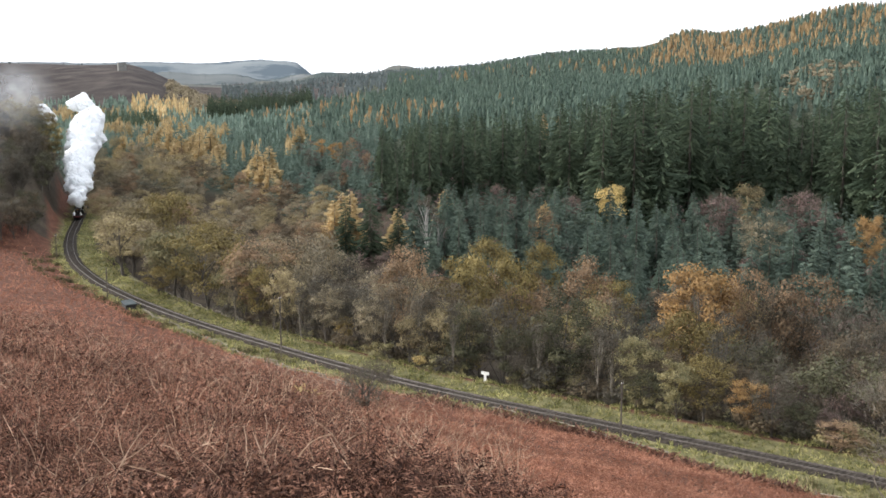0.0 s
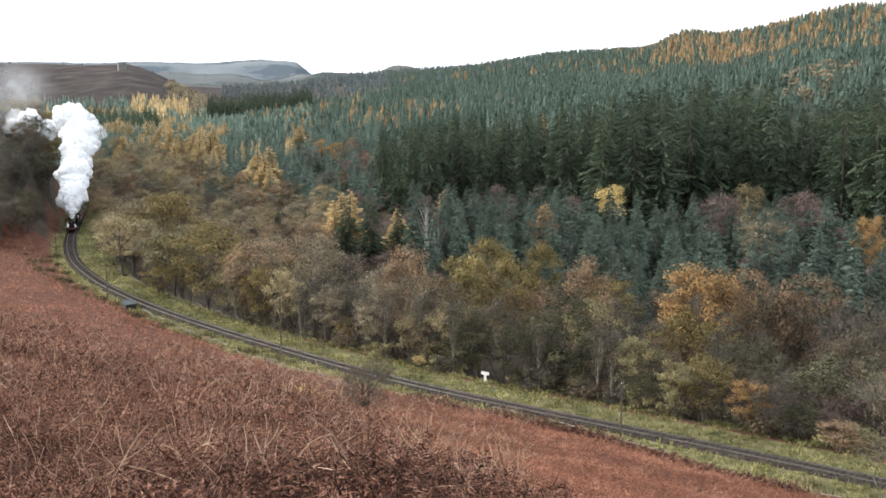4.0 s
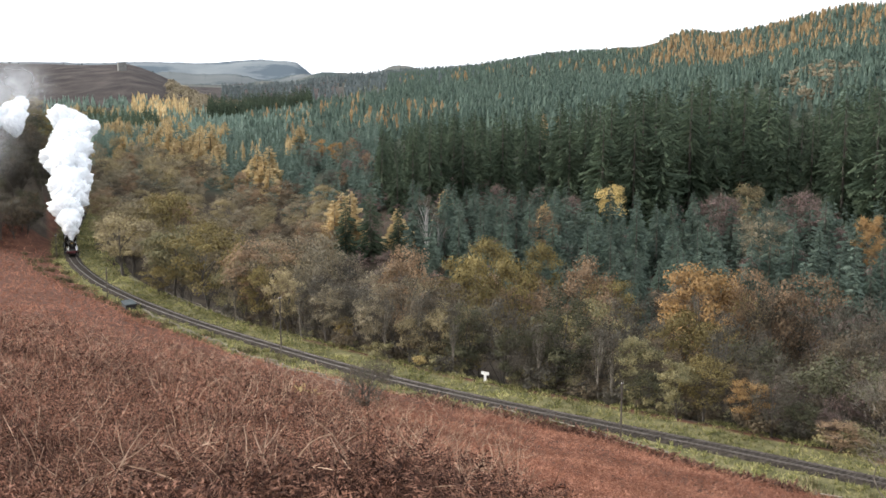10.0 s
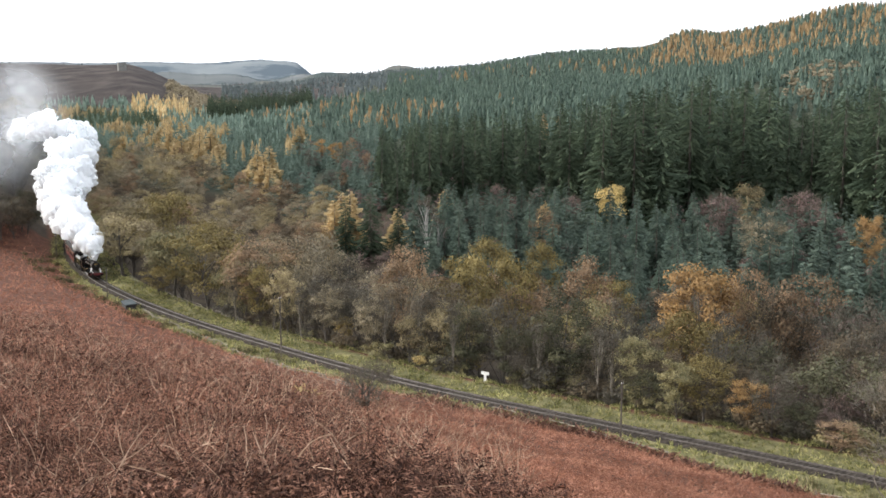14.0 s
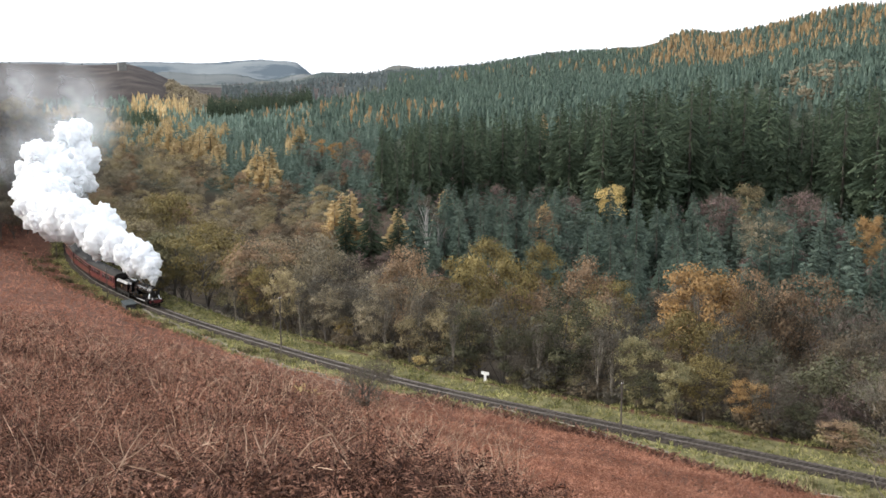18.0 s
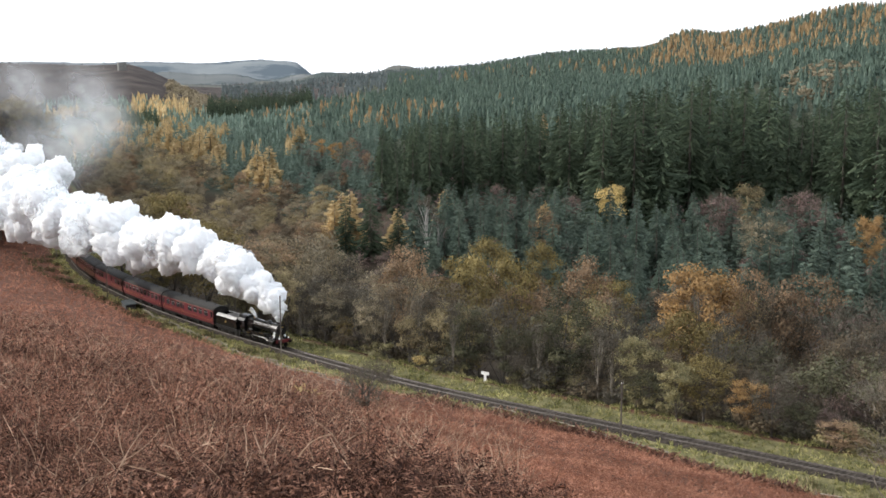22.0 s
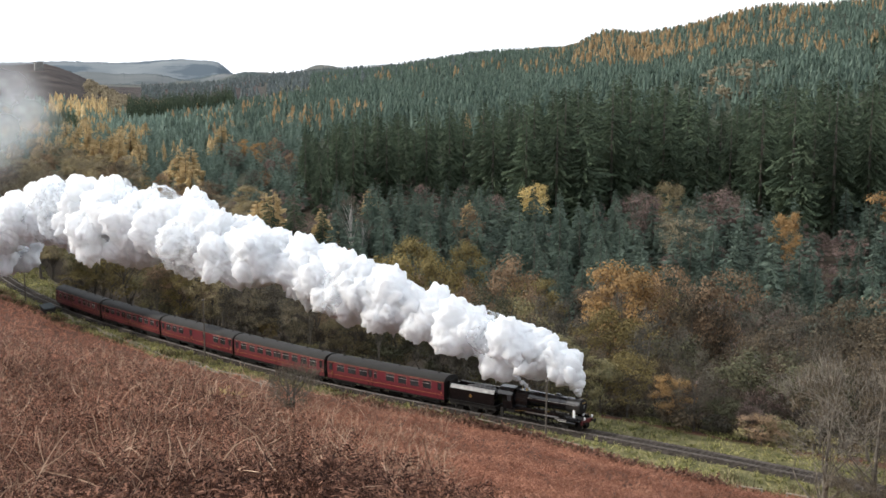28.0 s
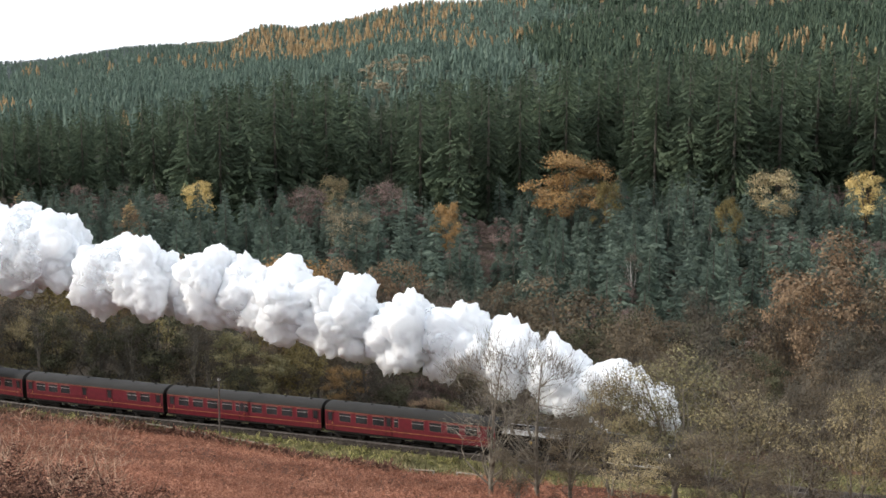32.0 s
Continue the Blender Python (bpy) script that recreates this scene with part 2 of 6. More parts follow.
FAR = [(-38, -34, -26, -14, -10, -14, -34, -46, -9, -30, -60), (-45.5, -42, -35, -26, -23, -30, -44, -48, -8, -30, -60), (-43.8, -44, -49, -53, -50, -42, -40, -46, -7, -40, -60),
       (-42.8, -44, -50, -54, -51, -43, -40, -40, -44, -52, -60), (-42, -43, -52, -56, -48, -37, -31, -24, -22, -15, -40), (-41.6, -42.5, -51.5, -54, -47.5, -39, -27, -18, -1, 6, -40),
       (-41.4, -42.2, -51.2, -53.5, -47.2, -39.5, -23.5, -12, 3, 9, -40), (-41.3, -42.1, -51.1, -53.2, -47, -39.8, -21.5, -7, 21, 0, -40), (-41.2, -42, -51, -53, -47, -40, -20, -7, 18, 0, -40), (-40.8, -42, -50, -52, -46, -40, -14, 10, 45, 10, -30), (-39.9, -41, -49, -50, -43, -37, -10, 22, 84, 30, -30)]


def table(xs, ys, grid, x, y):
    """grid[i][j] at (xs[i], ys[j]), smooth in y and gently so in x."""
    grid = np.asarray(grid, float)
    x = np.clip(x, xs[0], xs[-1])
    i = np.clip(np.searchsorted(xs, x, side="right") - 1, 0, len(xs) - 2)
    t = (x - np.asarray(xs, float)[i]) / np.diff(xs)[i]
    t = 0.5 * t + 0.5 * t * t * (3 - 2 * t)
    cols = []
    for k in (i, i + 1):
        j = np.clip(np.searchsorted(ys, y, side="right") - 1, 0, len(ys) - 2)
        ya = np.asarray(ys, float)
        h = ya[j + 1] - ya[j]
        v = np.clip((y - ya[j]) / h, 0, 1)
        m = np.gradient(grid, ya, axis=1)
        a, b, ma, mb = grid[k, j], grid[k, j + 1], m[k, j] * h, m[k, j + 1] * h
        cols.append((2 * v ** 3 - 3 * v ** 2 + 1) * a + (v ** 3 - 2 * v ** 2 + v) * ma + (-2 * v ** 3 + 3 * v ** 2) * b + (v ** 3 - v ** 2) * mb)
    return cols[0] * (1 - t) + cols[1] * t


def waves(x, y, size, seed):
    """Cheap smooth relief from a few crossed sines."""
    r = np.random.RandomState(seed)
    z = 0
    for _ in range(6):
        a, f, p = r.rand() * math.tau, (0.6 + r.rand()) / size, r.rand() * math.tau
        z = z + np.sin((x * math.cos(a) + y * math.sin(a)) * f * math.tau + p)
    return z / 6


def track_gap(x, y):
    """Distance to the line and the rails' height there."""
    x, y = np.atleast_1d(x).astype(float), np.atleast_1d(y).astype(float)
    pts = TRACK[::3]
    best = np.full(x.shape, 1e9)
    h = np.zeros(x.shape)
    for px, py in pts:
        d = (x - px) ** 2 + (y - py) ** 2
        k = d < best
        best = np.where(k, d, best)
        h = np.where(k, rail_z(px, py), h)
    return np.sqrt(best), h


def track_along(x, y):
    """Metres along the line of its nearest point, and whether the spot lies on the viewer's side."""
    best = np.full(np.shape(x), 1e9)
    s, near = np.zeros(np.shape(x)), np.zeros(np.shape(x), bool)
    for i in range(0, len(TRACK) - 1, 3):
        (px, py), (hx, hy) = TRACK[i], TRACK[i + 1] - TRACK[i]
        d = (x - px) ** 2 + (y - py) ** 2
        k = d < best
        best = np.where(k, d, best)
        s = np.where(k, TRACK_S[i] - S_ZERO, s)
        near = np.where(k, hx * (y - py) - hy * (x - px) < 0, near)
    return s, near


def verge(s):
    """Width of the grass between the rails and the bracken on the viewer's side."""
    return np.interp(s, [100, 182, 200, 221, 240, 250, 264, 288, 300, 310, 325, 362], [3.6, 3.0, 4.4, 6.4, 10.5, 10.0, 3.0, 2.6, 4.8, 7.5, 12.0, 13.0])


def ground_z(x, y):
    x, y = np.atleast_1d(x).astype(float), np.atleast_1d(y).astype(float)
    az = np.degrees(np.arctan2(x, y))
    d = np.hypot(x, y)
    reach = np.interp(az, BEARING, REACH)
    z = np.where(d < reach, table(BEARING, NEAR_AT, NEAR, az, np.clip(d / reach, 0, 1)), table(BEARING, FAR_AT, FAR, az, np.maximum(d - reach, 0)))
    z = z + EYE[2]
    behind = smooth(45, 100, np.abs(az))
    z = z * (1 - behind) + behind * (EYE[2] - 1.8 + 0.12 * np.minimum(d, 600))
    z = z + 0.35 * waves(x, y, 14, 3) * smooth(8, 30, d) + 2.2 * waves(x, y, 120, 5) * smooth(250, 500, d) + 5 * waves(x, y, 420, 6) * smooth(700, 1500, d)
    gap, rail = track_gap(x, y)
    w = 1 - smooth(3.6, 15, gap)
    return z * (1 - w) + w * (rail - 0.46)


# ---- the ground ----
def ground_material():
    m = bpy.data.materials.new("hillside")
    m.use_nodes = True
    n, l = m.node_tree.nodes, m.node_tree.links
    b = n["Principled BSDF"]
    b.inputs["Roughness"].default_value = 0.95
    b.inputs["Specular IOR Level"].default_value = 0.08
    co = n.new("ShaderNodeTexCoord")

    def tone(scale, lo, hi, detail=8):
        nz = n.new("ShaderNodeTexNoise")
        nz.inputs["Scale"].default_value, nz.inputs["Detail"].default_value = scale, detail
        l.new(co.outputs["Object"], nz.inputs["Vector"])
        r = n.new("ShaderNodeValToRGB")
        r.color_ramp.elements[0].position, r.color_ramp.elements[1].position = 0.32, 0.68
        r.color_ramp.elements[0].color, r.color_ramp.elements[1].color = (*lo, 1), (*hi, 1)
        l.new(nz.outputs["Fac"], r.inputs["Fac"])
        return r.outputs["Color"]

    zone = n.new("ShaderNodeVertexColor")
    zone.layer_name = "zone"
    sep = n.new("ShaderNodeSeparateColor")
    l.new(zone.outputs["Color"], sep.inputs["Color"])
    last = tone(0.5, (0.07, 0.033, 0.022), (0.15, 0.07, 0.046))
    edge = n.new("ShaderNodeTexNoise")
    edge.inputs["Scale"].default_value, edge.inputs["Detail"].default_value = 0.35, 8
    l.new(co.outputs["Object"], edge.inputs["Vector"])
    for channel, colour in (("Red", tone(0.5, (0.075, 0.075, 0.033), (0.19, 0.17, 0.085))), ("Green", tone(0.12, (0.034, 0.027, 0.02), (0.075, 0.06, 0.043))),
                            ("Blue", tone(0.045, (0.026, 0.022, 0.021), (0.075, 0.062, 0.056), 10)), ("Alpha", tone(0.08, (0.034, 0.042, 0.03), (0.07, 0.075, 0.052)))):
        add = n.new("ShaderNodeMath")
        add.operation = "MULTIPLY_ADD"
        add.inputs[1].default_value = 2.2
        l.new(zone.outputs["Alpha"] if channel == "Alpha" else sep.outputs[channel], add.inputs[0])
        sub = n.new("ShaderNodeMath")
        sub.operation = "SUBTRACT"
        sub.inputs[0].default_value = -0.1
        l.new(edge.outputs["Fac"], sub.inputs[1])
        l.new(sub.outputs[0], add.inputs[2])
        add.use_clamp = True
        mx = n.new("ShaderNodeMix")
        mx.data_type = "RGBA"
        l.new(add.outputs[0], mx.inputs["Factor"])
        l.new(last, mx.inputs["A"])
        l.new(colour, mx.inputs["B"])
        last = mx.outputs["Result"]
    l.new(last, b.inputs["Base Color"])
    nb = n.new("ShaderNodeTexNoise")
    nb.inputs["Scale"].default_value, nb.inputs["Detail"].default_value = 1.6, 10
    l.new(co.outputs["Object"], nb.inputs["Vector"])
    bp = n.new("ShaderNodeBump")
    bp.inputs["Strength"].default_value, bp.inputs["Distance"].default_value = 0.9, 0.6
    l.new(nb.outputs["Fac"], bp.inputs["Height"])
    l.new(bp.outputs["Normal"], b.inputs["Normal"])
    return m


def beyond(x, y):
    """Metres past the line, seen from the viewer."""
    return np.hypot(x, y) - np.interp(np.degrees(np.arctan2(x, y)), BEARING, REACH)


def build_ground():
    az = np.radians(np.concatenate([np.arange(-180, -34, 4.0), np.arange(-34, 54, 0.5), np.arange(54, 180, 4.0)]))
    rad = np.concatenate([np.concatenate([[0.01], np.arange(0.5, 60, 1.9)]), np.arange(60, 420, 1.7), np.geomspace(420, 4700, 62)])
    a, r = np.meshgrid(az, rad)
    x, y = (np.sin(a) * r).ravel(), (np.cos(a) * r).ravel()
    z = ground_z(x, y)
    na, nr = len(az), len(rad)
    j, i = np.meshgrid(np.arange(nr - 1), np.arange(na), indexing="ij")
    k = (i + 1) % na
    faces = np.stack([j * na + i, (j + 1) * na + i, (j + 1) * na + k, j * na + k], -1).reshape(-1, 4)
    verts = np.column_stack([x, y, z])
    me = mesh_of("ground", verts, faces[:, ::-1], ground_material(), True)
    gap, _ = track_gap(x, y)
    o = beyond(x, y)
    bearing = np.degrees(np.arctan2(x, y))
    west = smooth(-12.5, -15.5, bearing)
    along, near = track_along(x, y)
    wide = np.where(near, verge(along) + 1.2 * waves(x, y, 9, 43), 7.2 + 1.5 * waves(x, y, 9, 43))
    grass = (1 - smooth(wide - 1.5, wide + 3, gap)) * 0.9
    wood = smooth(9 + 8 * west, 16 + 8 * west, o) * (1 - smooth(700, 800, o)) * (gap > 7)
    moor = smooth(640, 800, o)
    pines = smooth(215, 260, o) * smooth(-6, -3, bearing) + smooth(205, 260, o) * (1 - smooth(780, 860, o)) * (bearing < -4)
    col = np.column_stack([grass, wood, moor, np.clip(pines, 0, 1)])
    col = col.astype(np.float32)
    layer = me.color_attributes.new("zone", "FLOAT_COLOR", "POINT")
    layer.data.foreach_set("color", col.ravel())
    tagged(new("ground", me), "rust-brown bracken hillside falling to a grassy railway bench", "ground", kind="structure")


build_ground()

# ---- the railway line ----
BALLAST = material("ballast", [(0.022, 0.018, 0.015), (0.04, 0.034, 0.028), (0.072, 0.06, 0.05)], 1.8, 0.95, gloss=0.05, bump=1.0, bump_scale=9)
SLEEPER = material("sleeper_wood", [(0.025, 0.021, 0.018), (0.06, 0.05, 0.041)], 1.2, 0.9, island=0.35, gloss=0.1)
RAIL_STEEL = material("rail_steel", [(0.06, 0.05, 0.043), (0.12, 0.105, 0.095)], 0.6, 0.5, 0.2, gloss=0.3)
S_FIRST, S_LAST = -S_ZERO + 3, TRACK_S[-1] - S_ZERO - 4


def strip(offsets, heights, step, s0, s1):
    """A ribbon along the line with the given cross-section."""
    ss = np.arange(s0, s1, step)
    vs = [on_track(s, o, h)[:] for s in ss for o, h in zip(offsets, heights)]
    k = len(offsets)
    fs = [(i * k + j, i * k + j + 1, (i + 1) * k + j + 1, (i + 1) * k + j) for i in range(len(ss) - 1) for j in range(k - 1)]
    return np.array(vs), np.array(fs)


def build_line():
    bed = mesh_of("ballast_bed", *strip((1.75, 1.42, 1.28, -1.28, -1.42, -1.75), (-0.55, -0.24, -0.16, -0.16, -0.24, -0.55), 2.0, S_FIRST, S_LAST), BALLAST)
    track = thing("railway_track", "single railway line of worn rails on dark wooden sleepers in ballast", "railway track", kind="structure")
    part("ballast_bed", bed, BALLAST, track)["kind"] = "stuff"
    for side in (0.755, -0.755):
        o = [side + d for d in (-0.07, -0.02, -0.036, -0.036, 0.036, 0.036, 0.02, 0.07)]
        h = [-0.15, -0.11, -0.045, 0.0, 0.0, -0.045, -0.11, -0.15]
        part("rail", mesh_of("rail", *strip(o, h, 2.0, S_FIRST, S_LAST), RAIL_STEEL), RAIL_STEEL, track)
    vs, fs = [], []
    rng = random.Random(4)
    for s in np.arange(-40, 365, 0.68):
        p, q = on_track(s), on_track(s + 0.3)
        h = math.atan2(q.y - p.y, q.x - p.x) + rng.uniform(-0.02, 0.02)
        m = Matrix.Translation(p) @ Matrix.Rotation(h, 4, "Z")
        b = len(vs)
        for x in (-0.125, 0.125):
            for y in (-1.3 + rng.uniform(-0.04, 0.04), 1.3):
                for z in (-0.3, -0.125):
                    vs.append((m @ Vector((x, y, z)))[:])
        fs += [(b + 1, b + 5, b + 7, b + 3), (b, b + 1, b + 3, b + 2), (b + 4, b + 6, b + 7, b + 5), (b, b + 4, b + 5, b + 1), (b + 2, b + 3, b + 7, b + 6)]
    part("sleepers", mesh_of("sleepers", vs, fs, SLEEPER), SLEEPER, track, "dark creosoted wooden sleepers")["kind"] = "stuff"


build_line()


# ---- trees ----
def leaf_tris(centres, sizes, rng, outward, squash=0.8):
    """One triangle for each centre, lying roughly in the skin of its clump."""
    n = len(centres)
    facing = outward + rng.normal(size=(n, 3)) * 0.42 + np.array([0, 0, 0.15])
    u = np.cross(facing, rng.normal(size=(n, 3)))
    u /= np.linalg.norm(u, axis=1)[:, None] + 1e-9
    w = np.cross(facing, u)
    w /= np.linalg.norm(w, axis=1)[:, None] + 1e-9
    u, w = u * sizes[:, None], w * sizes[:, None] * squash
    c = np.asarray(centres)
    v = np.stack([c - u - w * 0.6, c + u * 0.9 - w * 0.4, c + w * 1.1], 1).reshape(-1, 3)
    return v, np.arange(3 * n).reshape(-1, 3)


def broadleaf(name, seed, h, w, leaf, count, leaf_size=0.16, twigs=0, stems=1, bark=None, low=0.2, clumps=140, wild=0.05, twig=None, stout=1.0):
    """A tree: trunk, limbs, branches out to many small sprays of leaves on an uneven dome with gaps, and fine twigs."""
    rng = np.random.RandomState(seed)
    bark = bark or BARK
    r0 = (0.012 * h + 0.06) * stout
    stem_lines = []
    thick, thin = [], []
    for st in range(stems):
        base = np.array([rng.normal() * 0.35 * (stems > 1), rng.normal() * 0.35 * (stems > 1), -0.6])
        top = np.array([*(rng.normal(size=2) * (0.04 + 0.09 * (stems > 1)) * h), h * 0.82])
        bend = rng.normal(size=3) * 0.03 * h
        pts = np.array([base + (top - base) * t + bend * math.sin(t * 3.1) for t in np.linspace(0, 1, 8)])
        thick.append([(p, r0 * (1 - 0.88 * t) / (1 + 0.25 * (stems - 1))) for p, t in zip(pts, np.linspace(0, 1, 8))])
        stem_lines.append(pts)
    swell = rng.uniform(0.72, 1.16, 9)
    lift = rng.uniform(0.86, 1.04, 9)
    mid = h * (0.5 + 0.5 * low)
    lobes, tips, radii, hubs = [], [], [], []
    while len(lobes) < max(10, clumps // 6):
        d = rng.normal(size=3)
        d /= np.linalg.norm(d)
        k = int((math.atan2(d[1], d[0]) / math.tau) * 9) % 9
        f = rng.uniform(0.45, 1.0) ** 0.5
        out = 0.4 * w * swell[k] * f
        up = (h * 0.92 - mid) * lift[k] if d[2] > 0 else mid - h * (low + 0.05)
        c = np.array([d[0] * out, d[1] * out, mid + d[2] * up * f])
        if all(np.linalg.norm((c - o) / np.array([1, 1, 1.2])) > 0.13 * w for o in lobes) or rng.rand() < 0.02:
            lobes.append(c)
    for c in lobes:
        size = w * rng.uniform(0.1, 0.165)
        for _ in range(6):
            d = rng.normal(size=3)
            d[2] = abs(d[2]) * (1 if rng.rand() < 0.8 else -1)
            d /= np.linalg.norm(d)
            tips.append(c + d * size * np.array([1.05, 1.05, 0.75]) * rng.uniform(0.5, 0.95))
            radii.append(size * rng.uniform(0.4, 0.62))
            hubs.append(c - np.array([0, 0, 0.35 * size]))
    tips, radii, hubs = np.array(tips), np.array(radii), np.array(hubs)
    # limbs towards the outermost sprays, branches from the limbs to the rest
    nodes = [p for line in stem_lines for p in line[2:]]
    order = np.argsort(-np.linalg.norm((tips - np.array([0, 0, mid])) / np.array([w, w, h]), axis=1))
    mains = order[:: max(1, len(order) // 13)][:13]
    for i in mains:
        line = stem_lines[i % stems]
        t = float(np.clip((tips[i][2] - 0.28 * h) / h + rng.uniform(-0.1, 0.05), 0.12, 0.9)) * 7
        p = line[int(t)] + (line[min(int(t) + 1, 7)] - line[int(t)]) * (t - int(t))
        kink = rng.normal(size=3) * wild * h
        pts = [p + (tips[i] - p) * q + (kink + np.array([0, 0, 0.05 * h])) * math.sin(q * 3.1) * 0.5 for q in np.linspace(0, 1, 6)]
        thick.append([(c, r0 * 0.36 * (1 - 0.85 * q)) for c, q in zip(pts, np.linspace(0, 1, 6))])
        nodes += pts[2:]
    nodes = np.array(nodes)
    for i in rng.permutation(len(tips))[:46]:
        below = nodes - tips[i]
        far = np.linalg.norm(below, axis=1) + 1.5 * np.maximum(0, below[:, 2])
        p = nodes[np.argmin(far + 3 * (far < 0.3))]
        m = (p + tips[i]) / 2 + rng.normal(size=3) * 0.18 + np.array([0, 0, 0.15])
        thin.append([(p, r0 * 0.12), (m, r0 * 0.085), (tips[i], r0 * 0.03)])
    fine = []
    for _ in range(twigs):
        i = rng.randint(len(tips))
        p = tips[i] + rng.normal(size=3) * radii[i] * 0.7
        d = (p - np.array([0, 0, mid * 0.7])) / np.array([w, w, h])
        d = d / np.linalg.norm(d) + rng.normal(size=3) * 0.45 + np.array([0, 0, 0.5])
        d *= rng.uniform(0.5, 1.5) / np.linalg.norm(d)
        side = np.cross(d, rng.normal(size=3))
        side *= 0.022 / (np.linalg.norm(side) + 1e-9)
        fine.append((p - side, p + side, p + d))
    v, f = tubes(thick, 4)
    v2, f2 = tubes(thin, 3)
    v, f = np.concatenate([v, v2]), np.concatenate([f, f2 + len(v)])
    wood = mesh_of("trunk", v, f, bark, True)
    pick = rng.choice(len(tips), size=count, p=radii ** 2 / (radii ** 2).sum())
    spread = rng.normal(size=(count, 3))
    centres = tips[pick] + np.clip(spread, -1.6, 1.6) * radii[pick][:, None] * np.array([0.72, 0.72, 0.42]) + np.array([0, 0, 0.1])
    out = centres - hubs[pick]
    out /= np.linalg.norm(out, axis=1)[:, None]
    v, f = leaf_tris(centres, leaf_size * rng.uniform(0.55, 1.35, count), rng, out * 1.2)
    crown = mesh_of("crown", v, f, LEAF[leaf])
    meshes = [("trunk", wood), ("crown", crown)]
    if fine:
        v = np.array(fine).reshape(-1, 3)
        meshes.append(("twig_spray", mesh_of("twig_spray", v, np.arange(len(v)).reshape(-1, 3), twig or TWIG)))
    return meshes


def conifer(seed, h, w, leaf, whorls, arms, bare=0.08, droop=0.35, sprays=4, taper=0.82, fine=1.0):
    """A spire of drooping branches in whorls, each branch a row of small ragged sprays."""
    rng = np.random.RandomState(seed)
    v, f = tubes([[((0, 0, -0.6), 0.012 * h + 0.05), ((0, 0, h * 0.5), 0.008 * h), ((0, 0, h), 0.01)]], 6)
    wood = mesh_of("trunk", v, f, BARK)
    vs = []
    lop = rng.uniform(0.75, 1.2, 7)
    for i in range(whorls):
        t = (i + rng.uniform(-0.3, 0.3)) / whorls
        z = h * (bare + (0.985 - bare) * t)
        length = 0.5 * w * max(0.0, 1 - t) ** taper * rng.uniform(0.85, 1.12) + 0.12
        for k in range(max(4, int(arms * (1 - 0.5 * t)))):
            a = rng.uniform(0, math.tau)
            ln = length * rng.uniform(0.7, 1.15) * lop[int(a / math.tau * 7 + i * 0.4) % 7]
            d = np.array([math.cos(a), math.sin(a), 0])
            s = np.array([-d[1], d[0], 0])
            root = np.array([0, 0, z + rng.uniform(-1.0, 1.0) * h / whorls])
            dr = droop * rng.uniform(0.1, 1.8)
            for q in range(sprays):
                u0 = 0.2 + 0.8 * q / sprays
                u1 = min(1.05, u0 + 1.3 / sprays)
                p0 = root + d * ln * u0 + np.array([0, 0, -dr * ln * u0 ** 1.4])
                for side in (-1, 1):
                    reach = ln * (0.2 * fine) * rng.uniform(0.6, 1.3) + 0.12
                    p1 = root + d * ln * u1 + s * side * reach * 0.5 + np.array([0, 0, -dr * ln * u1 ** 1.4 + 0.1 * reach])
                    p2 = p0 + d * 0.4 * reach + s * side * reach + np.array([0, 0, -reach * rng.uniform(0.5, 1.6)])
                    vs += [p0, p1, p2]
    vs = np.array(vs)
    return [("trunk", wood), ("crown", mesh_of("crown", vs, np.arange(len(vs)).reshape(-1, 3), LEAF[leaf]))]


def plant(meshes, name, label, category, group, x, y, size=1.0, turn=0.0, sink=0.0):
    z = float(ground_z(x, y)[0])
    t = thing(name, label, category, group, at=pose(x, y, z - sink, 0, 0, turn))
    t.scale = (size, size, size)
    for nm, me in meshes:
        p = part(nm, me, None, t)
        if nm == "twig_spray":
            p["kind"] = "stuff"
    return t


def place(bearing, past):
    """A spot so many metres past the line on a bearing."""
    d = np.interp(bearing, BEARING, REACH) + past
    return d * math.sin(radians(bearing)), d * math.cos(radians(bearing))


KINDS = {
    "russet": [broadleaf("t", 11 + i, 15, 12, "russet", 7000, 0.15, twigs=260) for i in range(2)],
    "olive": [broadleaf("t", 21 + i, 15, 12, "olive", 5600, 0.175, twigs=200) for i in range(2)],
    "tan": [broadleaf("t", 25 + i, 15, 12, "tan", 5200, 0.175, twigs=420) for i in range(2)],
    "ochre": [broadleaf("t", 28 + i, 15, 12, "ochre", 5600, 0.175, twigs=150) for i in range(2)],
    "brown": [broadleaf("t", 35 + i, 15, 12, "brown", 4600, 0.165, twigs=400) for i in range(2)],
    "dun": [broadleaf("t", 38 + i, 15, 12, "dun", 4800, 0.165, twigs=700) for i in range(2)],
    "gold": [broadleaf("t", 31 + i, 14, 11, "gold", 4600, 0.17, twigs=60) for i in range(1)],
    "orange": [broadleaf("t", 41 + i, 15, 12, "orange", 9500, 0.145, twigs=80) for i in range(2)],
    "grey": [broadleaf("t", 51 + i, 15, 11, "grey", 3600, 0.15, twigs=800) for i in range(3)],
    "sage": [broadleaf("t", 57 + i, 15, 11, "sage", 5400, 0.165, twigs=500, low=0.1) for i in range(2)],
    "plum": [broadleaf("t", 61 + i, 9, 8.5, "plum", 2600, 0.15, twigs=900) for i in range(2)],
}
KIND_SIZE = {k: (15.0, 12.0) for k in KINDS}
KIND_SIZE.update(gold=(14.0, 11.0), grey=(15.0, 11.0), sage=(15.0, 11.0), plum=(9.0, 8.5))
